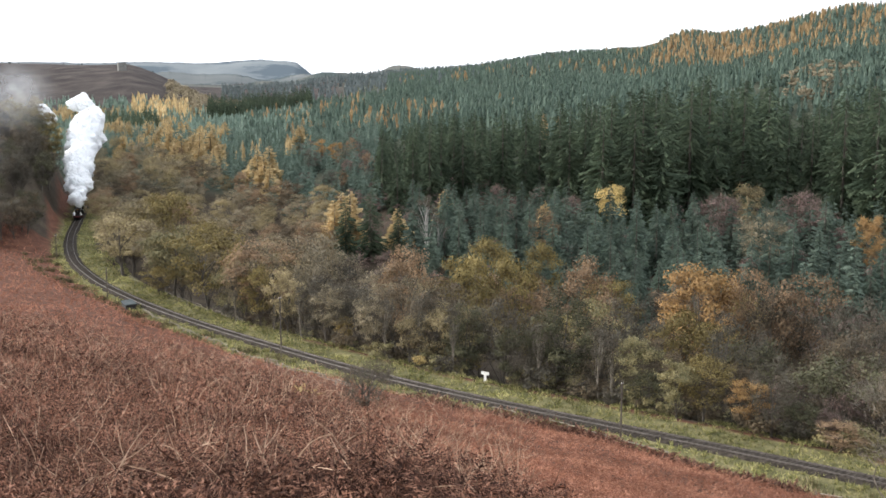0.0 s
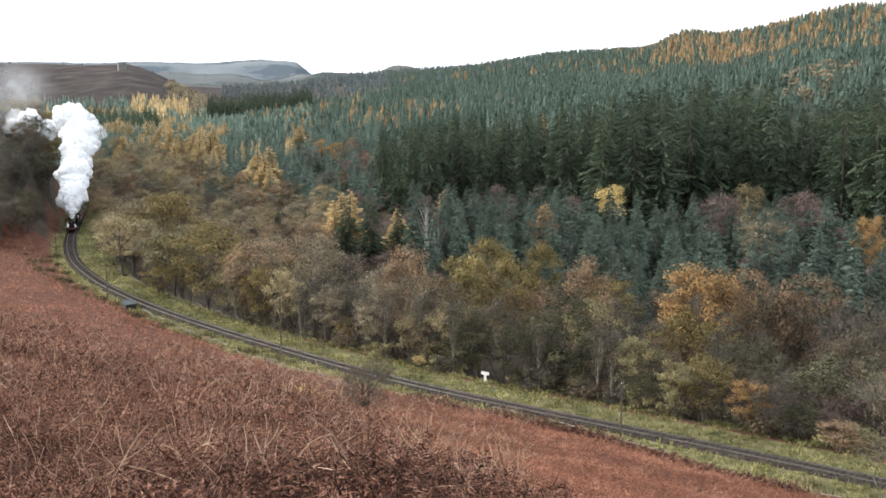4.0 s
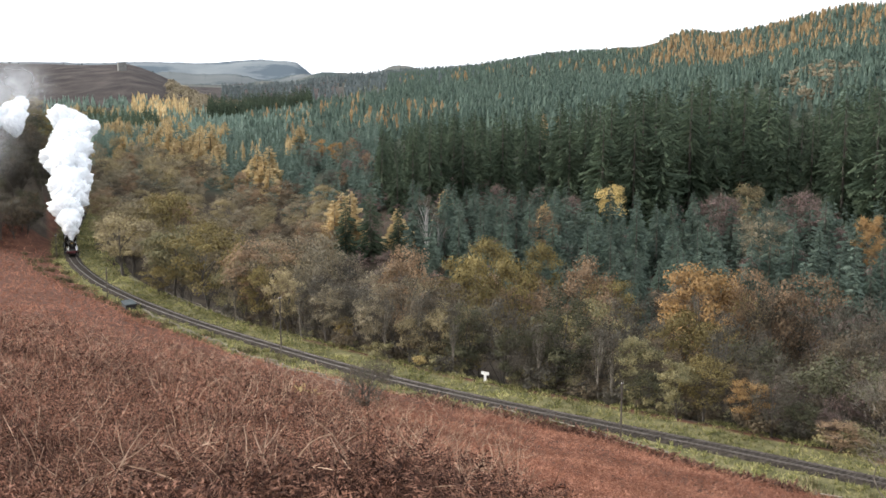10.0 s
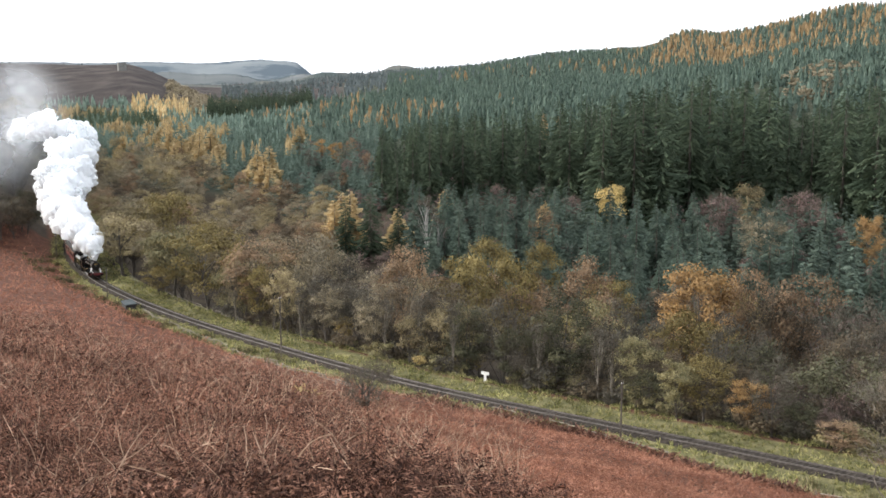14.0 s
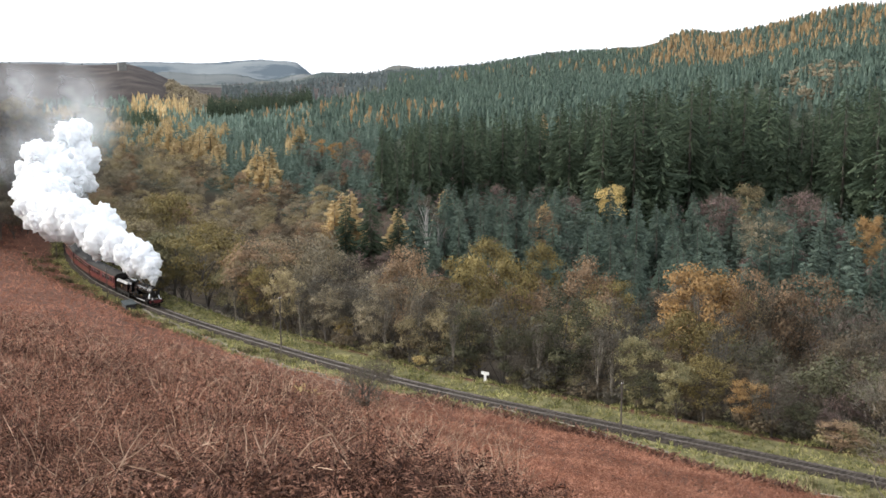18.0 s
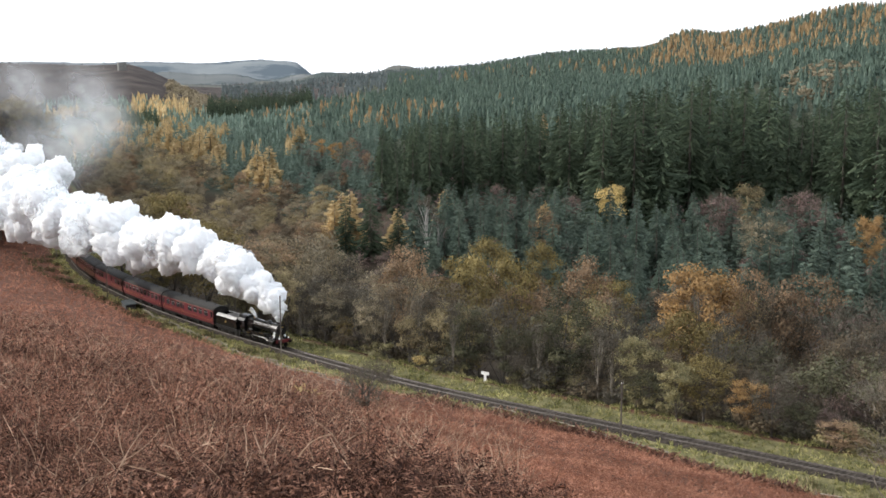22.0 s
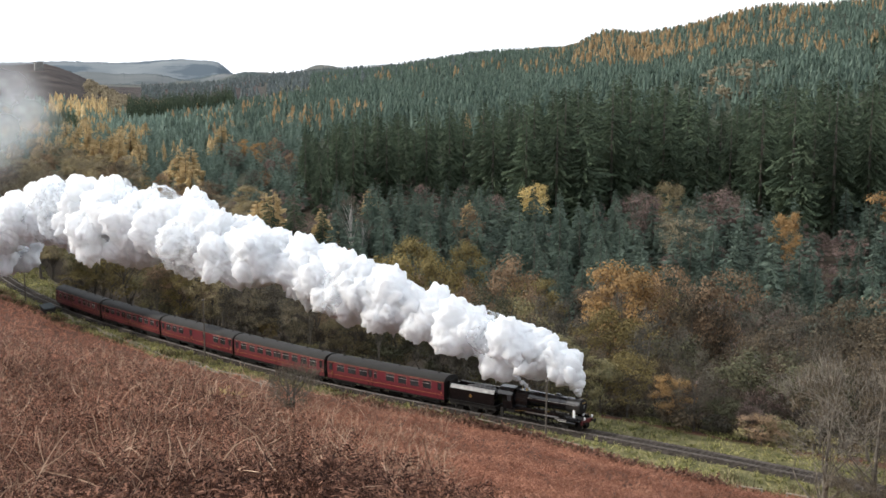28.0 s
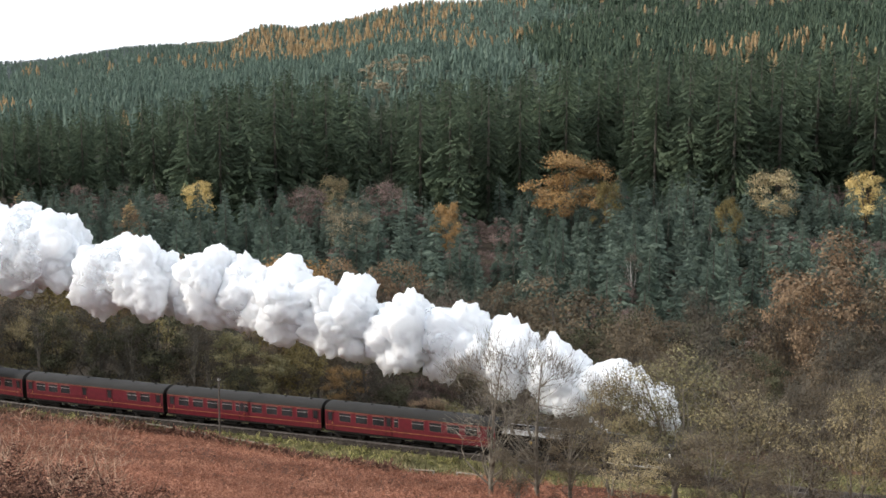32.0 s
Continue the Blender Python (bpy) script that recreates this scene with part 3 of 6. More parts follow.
SPRUCE_YOUNG = [conifer(71 + i, 14, 6.6, "spruce", 28, 11, 0.02, 0.22, 7, 0.72, 0.6) for i in range(3)]
SPRUCE_TALL = [conifer(81 + i, 28, 8.6 + 0.8 * i, "dark", 40, 11, 0.06, 0.4, 8, 0.5, 0.5) for i in range(3)]
LARCH = [conifer(91 + i, 15, 8.6, "larch", 26, 11, 0.05, 0.1, 4, 0.62) for i in range(2)]
BROAD_LABEL = {
    "russet": "russet-leaved broadleaf tree thinning in late autumn", "olive": "olive-brown oak with a rounded crown", "brown": "dull brown broadleaf tree, half its leaves shed", "tan": "tan-brown broadleaf tree with a rounded crown", "gold": "golden-yellow broadleaf tree in autumn leaf",
    "orange": "large orange-brown oak in autumn leaf", "grey": "grey-brown broadleaf tree, almost leafless and twiggy", "plum": "leafless plum-brown birch scrub tree", "dun": "pale dun-brown broadleaf tree, half bare", "ochre": "yellow-olive oak turning in autumn", "sage": "tall grey-green broadleaf tree with leaves to the ground"}
SMALL_SPRUCE, SMALL_DARK = conifer(171, 14, 6.6, "spruce", 20, 8, 0.02, 0.22, 4, 0.72, 0.75), conifer(181, 28, 8.6, "dark", 26, 9, 0.06, 0.4, 5, 0.5, 0.6)
rng = random.Random(12)


def broad(kind, x, y, size, group="broadleaf trees below the line"):
    plant(rng.choice(KINDS[kind]), "broadleaf_tree", BROAD_LABEL[kind], "tree", group, x, y, size, rng.uniform(0, 360))


def height_to(bearing, past, rise):
    """Metres from the ground at a spot up to a line of sight that rises so many degrees."""
    x, y = place(bearing, past)
    return EYE[2] + math.hypot(x, y) * math.tan(radians(rise)) - float(ground_z(x, y)[0])


def tree_to(kind, bearing, past, rise, spread, group="broadleaf trees below the line"):
    """A tree whose top stands on a line of sight and whose crown spans so many degrees."""
    x, y = place(bearing, past)
    h, w = KIND_SIZE[kind]
    wide = math.hypot(x, y) * radians(spread) / w * 1.18
    t = plant(rng.choice(KINDS[kind]), "broadleaf_tree", BROAD_LABEL[kind], "tree", group, x, y, 1.0, rng.uniform(0, 360))
    t.scale = (wide, wide, height_to(bearing, past, rise) / h)


# belt of broadleaf trees just past the line: bearing, metres past the line, rise and spread in degrees
BELT_WEST = ((-14.6, 22, -6.4, 2.8, "tan"), (-14.1, 48, -5.7, 3.2, "tan"), (-12.7, 58, -5.4, 3.0, "ochre"), (-12.4, 24, -7.0, 3.0, "olive"), (-10.8, 26, -6.85, 3.3, "ochre"), (-9.2, 45, -6.8, 3.3, "dun"), (-8.4, 22, -7.85, 3.5, "russet"),
             (-6.9, 38, -7.6, 3.3, "dun"), (-6.0, 62, -7.0, 3.0, "dun"), (-5.4, 20, -9.3, 2.6, "grey"), (-4.7, 42, -8.4, 2.9, "grey"), (-3.8, 20, -9.7, 2.7, "grey"), (-2.2, 22, -9.8, 2.7, "brown"), (-1.6, 48, -8.2, 3.0, "russet"), (-0.4, 21, -10.0, 2.5, "grey"))
BELT_MIDDLE = ((1.05, 56, -8.35, 3.3, "ochre"), (3.1, 60, -8.5, 3.0, "ochre"), (6.7, 62, -8.7, 3.7, "russet"), (5.6, 20, -9.8, 3.4, "sage"), (2.8, 26, -10.3, 2.9, "grey"), (1.0, 22, -10.6, 2.5, "sage"), (4.0, 16, -11.8, 2.1, "grey"), (8.6, 26, -10.4, 2.9, "grey"), (11.9, 58, -8.55, 4.9, "orange"),
               (11.2, 36, -10.8, 3.4, "ochre"), (16.5, 62, -9.1, 3.6, "russet"), (14.5, 34, -11.6, 3.2, "sage"), (18.1, 24, -12.1, 4.4, "sage"), (12.2, 15, -12.9, 2.7, "ochre"), (14.2, 13, -13.9, 2.2, "orange"), (18.3, 11, -15.5, 2.4, "russet"))
BELT_EAST = ((13.9, 66, -9.0, 2.6, "russet"), (15.2, 58, -9.5, 2.8, "brown"), (18.6, 58, -9.5, 3.0, "grey"), (21.6, 62, -9.7, 3.2, "brown"), (20.1, 42, -10.0, 3.2, "grey"), (24.3, 48, -9.6, 5.4, "brown"), (28.0, 42, -10.8, 3.8, "brown"), (31.0, 58, -10.05, 3.3, "grey"), (33.5, 44, -10.3, 3.8, "brown"), (36.4, 60, -7.5, 5.6, "russet"), (35.0, 42, -9.8, 3.6, "russet"), (39.6, 55, -8.4, 4.6, "brown"), (22.0, 26, -12.4, 3.4, "brown"))
for bearing, past, rise, spread, kind in BELT_WEST + BELT_MIDDLE + BELT_EAST:
    tree_to(kind, bearing, past, rise, spread)
# the rest of the belt stays a little lower than these
BELT_AT = [-17, -14, -11, -8, -5, -2, 1, 4, 7, 12, 17, 20, 24, 28, 31, 36, 41]
BELT_TOP = [-6.0, -6.0, -6.6, -7.3, -8.0, -8.5, -8.7, -8.9, -9.0, -9.1, -9.4, -10.0, -9.9, -10.8, -10.5, -8.7, -8.8]
for past, gap, low, high in ((13, 6.5, 0.5, 0.75), (21, 7.5, 0.65, 0.95), (33, 8.5, 0.8, 1.15), (48, 9.5, 1.0, 1.3), (66, 10.5, 1.0, 1.35), (86, 12, 0.9, 1.3)):
    b = -16.2
    while b < 41:
        at, deep = b + rng.uniform(-0.6, 0.6), past + rng.uniform(-4, 4)
        x, y = place(at, deep)
        if b < -7:
            kind = rng.choice(["tan", "dun", "olive", "dun", "ochre", "grey", "tan"])
        elif b < 1.5:
            kind = rng.choice(["grey", "dun", "grey", "tan", "brown"]) if past < 40 else rng.choice(["plum", "dun", "tan", "dun"])
        elif b < 8:
            kind = rng.choice(["ochre", "russet", "brown", "olive"]) if past > 40 else rng.choice(["grey", "sage", "brown", "sage"])
        elif b < 15:
            kind = rng.choice(["russet", "brown", "ochre", "grey"]) if past > 40 else rng.choice(["sage", "grey", "brown", "olive"])
        else:
            kind = rng.choice(["grey", "brown", "brown", "plum", "sage", "grey"])
        if track_gap(x, y)[0][0] > (8.5 if abs(at - 1.9) > 1.2 else 14):
            room = height_to(at, deep, float(np.interp(at, BELT_AT, BELT_TOP)) - rng.uniform(0.0, 0.9))
            size = rng.uniform(low, high)
            h = KIND_SIZE[kind][0]
            t = plant(rng.choice(KINDS[kind]), "broadleaf_tree", BROAD_LABEL[kind], "tree", "broadleaf trees below the line", x, y, 1.0, rng.uniform(0, 360))
            t.scale = (size * 0.85, size * 0.85, max(0.3, min(size, room / h)))
        b += math.degrees(gap / math.hypot(x, y)) * rng.uniform(0.8, 1.2)

# low growth under the front of the belt
spots, bush_rng = {"brown": [], "olive": [], "grey": []}, np.random.RandomState(8)
for b in np.arange(-15.5, 40, 0.2):
    x, y = place(b + bush_rng.uniform(-0.2, 0.2), bush_rng.uniform(12, 25))
    if track_gap(x, y)[0][0] > 9.5 and abs(b - 1.9) > 1.2:
        spots[("brown", "olive", "grey")[bush_rng.randint(3)]].append((x, y))
UNDERGROWTH = spots

# the wooded bank left of the cutting
for _ in range(125):
    b, d = rng.uniform(-24, -16.7), rng.uniform(315, 475)
    x, y = d * math.sin(radians(b)), d * math.cos(radians(b))
    if track_gap(x, y)[0][0] > 8:
        broad(rng.choice(["brown", "brown", "grey", "grey", "sage"]) if d < 425 else rng.choice(["ochre", "ochre", "tan", "brown"]), x, y, rng.uniform(0.6, 0.95), "trees on the cutting bank")


def taken(x, y, used, gap):
    if any((x - u) ** 2 + (y - v) ** 2 < gap * gap for u, v in used):
        return True
    used.append((x, y))
    return False


# young plantation, then tall dark spruces above it
YOUNG_AT, YOUNG_TOP = [-9, -1, 0, 10, 20, 26, 30, 41], [-4.7, -5.0, -5.2, -5.45, -5.4, -5.0, -4.7, -4.7]
used = []
more = []
tries = 0
while len(used) < 820 and tries < 9000:
    tries += 1
    b, past = rng.uniform(-9, 41), 96 + 112 * rng.random()
    x, y = place(b, past)
    if waves(np.array([x]), np.array([y]), 60, 9)[0] < -0.36 or (past < 112 and b < 2) or (past < 215 and b < -1.4) or taken(x, y, used, 4.8):
        continue
    size = min(rng.uniform(0.6, 1.15), height_to(b, past, float(np.interp(b, YOUNG_AT, YOUNG_TOP)) - rng.choice((0.0, 0.2, 0.5, 0.8))) / 14)
    if size < 0.3:
        continue
    if len(used) < 230:
        plant(rng.choice(SPRUCE_YOUNG), "spruce_tree", "young blue-green spruce with branches to the ground", "conifer", "young spruce plantation", x, y, size, rng.uniform(0, 360))
    else:
        more.append((x, y, size))
more = np.array(more)
PLANTED = more
# the stand's skyline, degrees of rise by bearing
TALL_AT = [-3, 0, 3, 6, 9, 10.5, 14, 14.8, 15.5, 16.4, 18, 22, 25.4, 32, 40]
TALL_TOP = [-2.8, -2.1, -1.8, -1.5, -0.8, -0.5, -0.05, -0.3, -1.9, -1.9, -0.4, -0.1, 0.45, 0.85, 1.0]
used = []
tall = []
tries = 0
while len(used) < 470 and tries < 9000:
    tries += 1
    b, past = rng.uniform(-2.9, 41), 214 + 140 * rng.random()
    past += 22 * math.sin(b * 0.55) * (past < 300)
    x, y = place(b, past)
    if taken(x, y, used, 6.4):
        continue
    size = min(1.5, max(0.42, height_to(b, past, float(np.interp(b, TALL_AT, TALL_TOP)) - rng.choice((0.0, 0.15, 0.4, 0.9, 1.5))) / 28 * rng.uniform(0.92, 1.0)))
    if past < 300 and len(used) - len(tall) < 200:
        plant(rng.choice(SPRUCE_TALL), "tall_spruce_tree", "tall dark green spruce in a dense stand", "conifer", "tall dark spruce stand", x, y, size, rng.uniform(0, 360))
    else:
        tall.append((x, y, size))
tall = np.array(tall)
used = []
for _ in range(46):
    b, past = rng.uniform(-6, 41), rng.uniform(92, 225)
    x, y = place(b, past)
    if not taken(x, y, used, 6):
        broad("plum", x, y, rng.uniform(0.5, 0.9), "scrub among the spruces")
VALLEY_WOOD = {"tan": [], "dun": [], "brown": [], "russet": []}
for _ in range(330):
    b = rng.uniform(-16, -5.2)
    past = rng.uniform(95, 205 + 85 * float(smooth(-8, -12, b)))
    x, y = place(b, past)
    if not taken(x, y, used, 5.4):
        VALLEY_WOOD[rng.choice(["tan", "dun", "tan", "dun", "russet", "brown"])].append((x, y, rng.uniform(0.5, 0.85)))
GAP_SCRUB = []
for _ in range(1500):
    b, past = rng.uniform(-7, 41), rng.uniform(92, 235)
    x, y = place(b, past)
    if (waves(np.array([x]), np.array([y]), 60, 9)[0] < -0.3 or past > 205 or b < -1.4) and not taken(x, y, used, 3.2):
        GAP_SCRUB.append((x, y, rng.uniform(0.3, 0.75)))
LARCHES = [(-5.0, 150, 1.02), (-4.3, 156, 1.12), (-4.7, 162, 1.0), (-2.1, 160, 0.75), (7.7, 200, 0.85), (4.7, 175, 0.75), (0.1, 190, 0.65)]
for _ in range(26):
    b, past = rng.uniform(-6.6, -2.7), rng.uniform(225, 340)
    broad(rng.choice(["plum", "plum", "russet", "grey", "plum"]), *place(b, past), rng.uniform(0.45, 0.75), "scrub on the far slope")
for b0, b1, past0, past1, n, low, high in ((-15.2, -9.9, 385, 450, 34, 0.55, 0.9), (-12.4, -10.2, 262, 325, 20, 0.7, 1.05), (-8.9, -7.9, 225, 260, 6, 0.6, 0.95), (-15.5, -12.5, 290, 380, 10, 0.5, 0.8), (-6.6, -6.0, 330, 360, 3, 0.7, 0.9)):
    for _ in range(n):
        LARCHES.append((rng.uniform(b0, b1), rng.uniform(past0, past1), rng.uniform(low, high)))
for b, past, size in LARCHES:
    t = plant(rng.choice(LARCH), "larch_tree", "golden-yellow larch in autumn needles", "conifer", "larches", *place(b, past), size, rng.uniform(0, 360))
    t.scale = (size * 1.3, size * 1.3, size)
for bearing, past, rise, spread, kind in ((4.7, 150, -6.5, 1.3, "russet"), (7.75, 186, -5.2, 1.6, "gold"), (19.1, 150, -6.3, 1.4, "orange"), (13.9, 190, -5.0, 1.5, "tan"), (24.7, 176, -4.0, 4.0, "orange"), (26.4, 166, -5.3, 1.5, "ochre"), (23.5, 300, -1.9, 1.6, "tan"), (33.8, 178, -4.5, 2.3, "tan"), (37.7, 178, -4.5, 1.8, "gold"), (31.9, 150, -6.0, 1.3, "ochre"), (2.1, 100, -7.7, 2.6, "ochre"), (4.6, 104, -7.9, 1.8, "ochre"), (14.6, 150, -6.4, 2.2, "dun"), (16.2, 180, -5.5, 2.2, "plum"), (12.7, 175, -5.7, 2.2, "plum")):
    tree_to(kind, bearing, past, rise, spread, "autumn trees among the spruces")
for b, past, size, kind in ((-4.9, 290, 0.62, "orange"), (-4.2, 300, 0.6, "russet"), (-5.6, 300, 0.65, "orange"), (-3.6, 290, 0.6, "plum"), (-4.6, 270, 0.55, "russet")):
    broad(kind, *place(b, past), size, "autumn trees on the far slope")
for b, past, size in ((-3.35, 148, 1.6), (-4.5, 146, 1.45), (-2.05, 150, 1.15)):
    t = plant(SPRUCE_TALL[0], "spruce_tree", "small dark green spruce among broadleaf trees", "conifer", "", *place(b, past), size * 0.42, 0)
    t.scale = (size * 0.62, size * 0.62, size * 0.42)


def joined_wood(name, label, leaf, templates, spots, sizes):
    """Many trees of a wood in one mesh, each turned and sized its own way."""
    r = np.random.RandomState(len(spots) + 3)
    spots, sizes = np.asarray(spots, float), np.asarray(sizes, float)
    z = ground_z(spots[:, 0], spots[:, 1])
    vs, fs, count = [], [], 0
    pick = r.randint(len(templates), size=len(spots))
    for k, tm in enumerate(templates):
        me = tm[1][1]
        v = np.zeros(len(me.vertices) * 3, np.float32)
        me.vertices.foreach_get("co", v)
        v = v.reshape(-1, 3)
        idx = np.nonzero(pick == k)[0]
        a = r.uniform(0, math.tau, len(idx))
        c, s = np.cos(a)[:, None], np.sin(a)[:, None]
        sz = sizes[idx][:, None]
        wide = sz * r.uniform(0.85, 1.2, len(idx))[:, None]
        vv = np.stack([(v[:, 0] * c - v[:, 1] * s) * wide + spots[idx, 0:1], (v[:, 0] * s + v[:, 1] * c) * wide + spots[idx, 1:2], v[:, 2] * sz + z[idx][:, None]], -1)
        vs.append(vv.reshape(-1, 3))
        n = len(vv) * len(v)
        fs.append(count + np.arange(n).reshape(-1, 3))
        count += n
    tagged(new(name, mesh_of(name, np.concatenate(vs), np.concatenate(fs), LEAF[leaf])), label, "woodland", kind="stuff")


def spire(seed, h, w, tiers=5, blades=7):
    """A far conifer: a slim core under tiers of drooping ragged blades."""
    r = np.random.RandomState(seed)
    vs = [(0, 0, h)] + [(0.28 * w * math.cos(k * 1.571), 0.28 * w * math.sin(k * 1.571), 0) for k in range(4)]
    fs = [(0, 1 + k, 1 + (k + 1) % 4) for k in range(4)]
    for i in range(tiers):
        t = i / tiers
        for k in range(blades - i // 2):
            a = r.uniform(0, math.tau)
            d = 0.5 * w * (1 - t) ** 0.8 * r.uniform(0.75, 1.2)
            z = h * (t + r.uniform(-0.06, 0.06))
            half = r.uniform(0.3, 0.55)
            b = len(vs)
            vs += [(0.1 * d * math.cos(a), 0.1 * d * math.sin(a), min(h, z + 0.3 * h)), (d * math.cos(a - half), d * math.sin(a - half), z + h * r.uniform(-0.03, 0.03)), (d * math.cos(a + half), d * math.sin(a + half), z + h * r.uniform(-0.03, 0.03))]
            fs.append((b, b + 1, b + 2))
    return np.array(vs), np.array(fs)


def far_ball(seed, h, w):
    """A closed lumpy crown, for far broadleaf trees."""
    bm = bmesh.new()
    bmesh.ops.create_icosphere(bm, subdivisions=2, radius=1.0)
    off = Vector((seed * 3.3, seed, 0))
    vs = []
    for v in bm.verts:
        k = 1 + 0.5 * noise.noise(v.co * 1.6 + off) + 0.3 * noise.noise(v.co * 3.5 + off)
        vs.append((v.co.x * w * 0.5 * k, v.co.y * w * 0.5 * k, h * 0.52 + v.co.z * h * 0.46 * k))
    fs = [[v.index for v in f.verts] for f in bm.faces]
    bm.free()
    return np.array(vs), np.array(fs)


def wood_of(name, label, leaf, templates, spots, sizes):
    """Far woodland as one mesh, each tree a closed shape turned and sized its own way."""
    r = np.random.RandomState(len(spots))
    spots, sizes = np.asarray(spots, float), np.asarray(sizes, float)
    z = ground_z(spots[:, 0], spots[:, 1]) - 0.3
    pick = r.randint(len(templates), size=len(spots))
    vs, fs, count = [], [], 0
    for k, (v, f) in enumerate(templates):
        idx = np.nonzero(pick == k)[0]
        n = len(idx)
        a = r.uniform(0, math.tau, n)
        c, s = np.cos(a)[:, None], np.sin(a)[:, None]
        sz = sizes[idx][:, None]
        wide = sz * r.uniform(0.8, 1.25, n)[:, None]
        vv = np.stack([(v[:, 0] * c - v[:, 1] * s) * wide + spots[idx, 0:1], (v[:, 0] * s + v[:, 1] * c) * wide + spots[idx, 1:2], v[:, 2] * sz + z[idx][:, None]], -1)
        vs.append(vv.reshape(-1, 3))
        fs.append((f[None] + (count + np.arange(n) * len(v))[:, None, None]).reshape(-1, 3))
        count += n * len(v)
    tagged(new(name, mesh_of(name, np.concatenate(vs), np.concatenate(fs), LEAF[leaf])), label, "woodland", kind="stuff")


def undergrowth():
    """Knee- to head-high scrub that hides the feet of the belt's trees."""
    for k, (leaf, at) in enumerate(UNDERGROWTH.items()):
        bush = broadleaf("t", 500 + k, 4.2, 5.5, leaf, 520, 0.17, clumps=24)
        for v in bush[1][1].vertices:
            v.co.z -= 1.0
        joined_wood("undergrowth", "brown scrub along the foot of the wood", leaf, [bush], at, np.random.RandomState(k).uniform(0.5, 1.1, len(at)))


undergrowth()


def far_woods():
    for kind, rows in VALLEY_WOOD.items():
        rows = np.array(rows)
        joined_wood("valley_woodland", "half-bare brown woodland on the valley floor", kind, KINDS[kind], rows[:, :2], rows[:, 2])
    rows = np.array(GAP_SCRUB)
    joined_wood("birch_scrub", "leafless plum-brown scrub between the spruces", "plum", [broadleaf("t", 600 + i, 9, 8, "plum", 900, 0.17, clumps=60) for i in range(3)], rows[:, :2], rows[:, 2])
    joined_wood("young_spruce_wood", "rest of the young blue-green spruce plantation", "spruce", [SMALL_SPRUCE], PLANTED[:, :2], PLANTED[:, 2])
    joined_wood("tall_spruce_wood", "rest of the tall dark spruce stand", "dark", [SMALL_DARK], tall[:, :2], tall[:, 2])
    spires = [spire(400 + i, 15, 6.6) for i in range(5)]
    larchy = [spire(410 + i, 15, 7.0) for i in range(3)]
    balls = [far_ball(420 + i, 11, 11) for i in range(3)]
    far_bushes = [broadleaf("t", 430 + i, 11, 10, "brown", 210, 0.75, clumps=20) for i in range(3)]
    r = np.random.RandomState(77)

    def sector(n, b0, b1, past0, past1):
        b = r.uniform(b0, b1, n)
        past = np.sqrt(r.uniform(past0 ** 2, past1 ** 2, n))
        d = np.interp(b, BEARING, REACH) + past
        return b, past, d * np.sin(np.radians(b)), d * np.cos(np.radians(b))

    b, past, x, y = (np.concatenate(q) for q in zip(sector(7800, -9, 42, 330, 760), sector(11500, -2.5, 42, 700, 1650)))
    n = len(b)
    keep = (past > 365) | (b < -3)
    patch, fine = waves(x, y, 260, 21), waves(x, y, 70, 22)
    high = smooth(460, 900, past) * smooth(5, 12, b) * (1 - 0.9 * smooth(18, 23, b))
    crest = smooth(900, 1000, past) * (1 - smooth(1150, 1300, past)) * smooth(9.2, 10.2, b) * (1 - 0.8 * smooth(19, 22, b))
    golden = ((patch + 0.9 * fine > 0.42 - 0.5 * high) & (r.rand(n) < 0.3 + 0.3 * high)) | ((fine + 0.4 * patch > -0.15) & (r.rand(n) < 0.58 * crest))
    broadl = (np.abs(b - 16.4 + 0.8 * fine) < 1.3) & (np.abs(past - 420 + 40 * patch) < 55) & (r.rand(n) < 0.4)
    spots = np.column_stack([x, y])
    size = r.uniform(0.38, 0.72, n) * (1 + 0.25 * smooth(700, 1400, past))
    dark = keep & ~golden & ~broadl & (b + 2.5 * patch + 2 * fine > 23.5)
    wood_of("far_dark_wood", "distant dark green spruce forest on the hillside", "dark_far", spires, spots[dark], size[dark] * 1.15)
    k = keep & ~golden & ~broadl & ~dark
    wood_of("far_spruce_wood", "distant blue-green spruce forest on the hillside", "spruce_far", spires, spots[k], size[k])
    k = keep & golden
    wood_of("far_larch_wood", "distant orange larches on the hillside", "larch_far", larchy, spots[k], size[k])
    k = keep & broadl & (r.rand(n) < 0.6)
    joined_wood("far_broadleaf_wood", "distant leafless brown woodland", "dun", far_bushes, spots[k], size[k] * 1.15)
    # across the valley
    b, past, x, y = sector(2600, -18.5, -6, 330, 860)
    g = (waves(x, y, 110, 31) > 0.22) & (past < 800)
    spots = np.column_stack([x, y])
    size = r.uniform(0.32, 0.6, len(b))
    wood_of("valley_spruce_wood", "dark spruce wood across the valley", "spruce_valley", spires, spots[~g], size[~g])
    wood_of("valley_larch_wood", "golden larches across the valley", "larch", larchy, spots[g], size[g])
    b, past, x, y = sector(150, -13.9, -11.5, 745, 860)
    wood_of("moor_foot_larches", "golden larches at the foot of the moor", "larch", larchy, np.column_stack([x, y]), r.uniform(0.45, 0.8, len(b)))
    b, past, x, y = sector(230, -10.6, -6.0, 670, 780)
    joined_wood("dark_valley_wood", "clump of dark conifers in the valley", "dark", [SMALL_DARK], np.column_stack([x, y]), r.uniform(0.45, 0.7, len(b)))
    b, past, x, y = sector(260, -12.4, -8.8, 800, 1080)
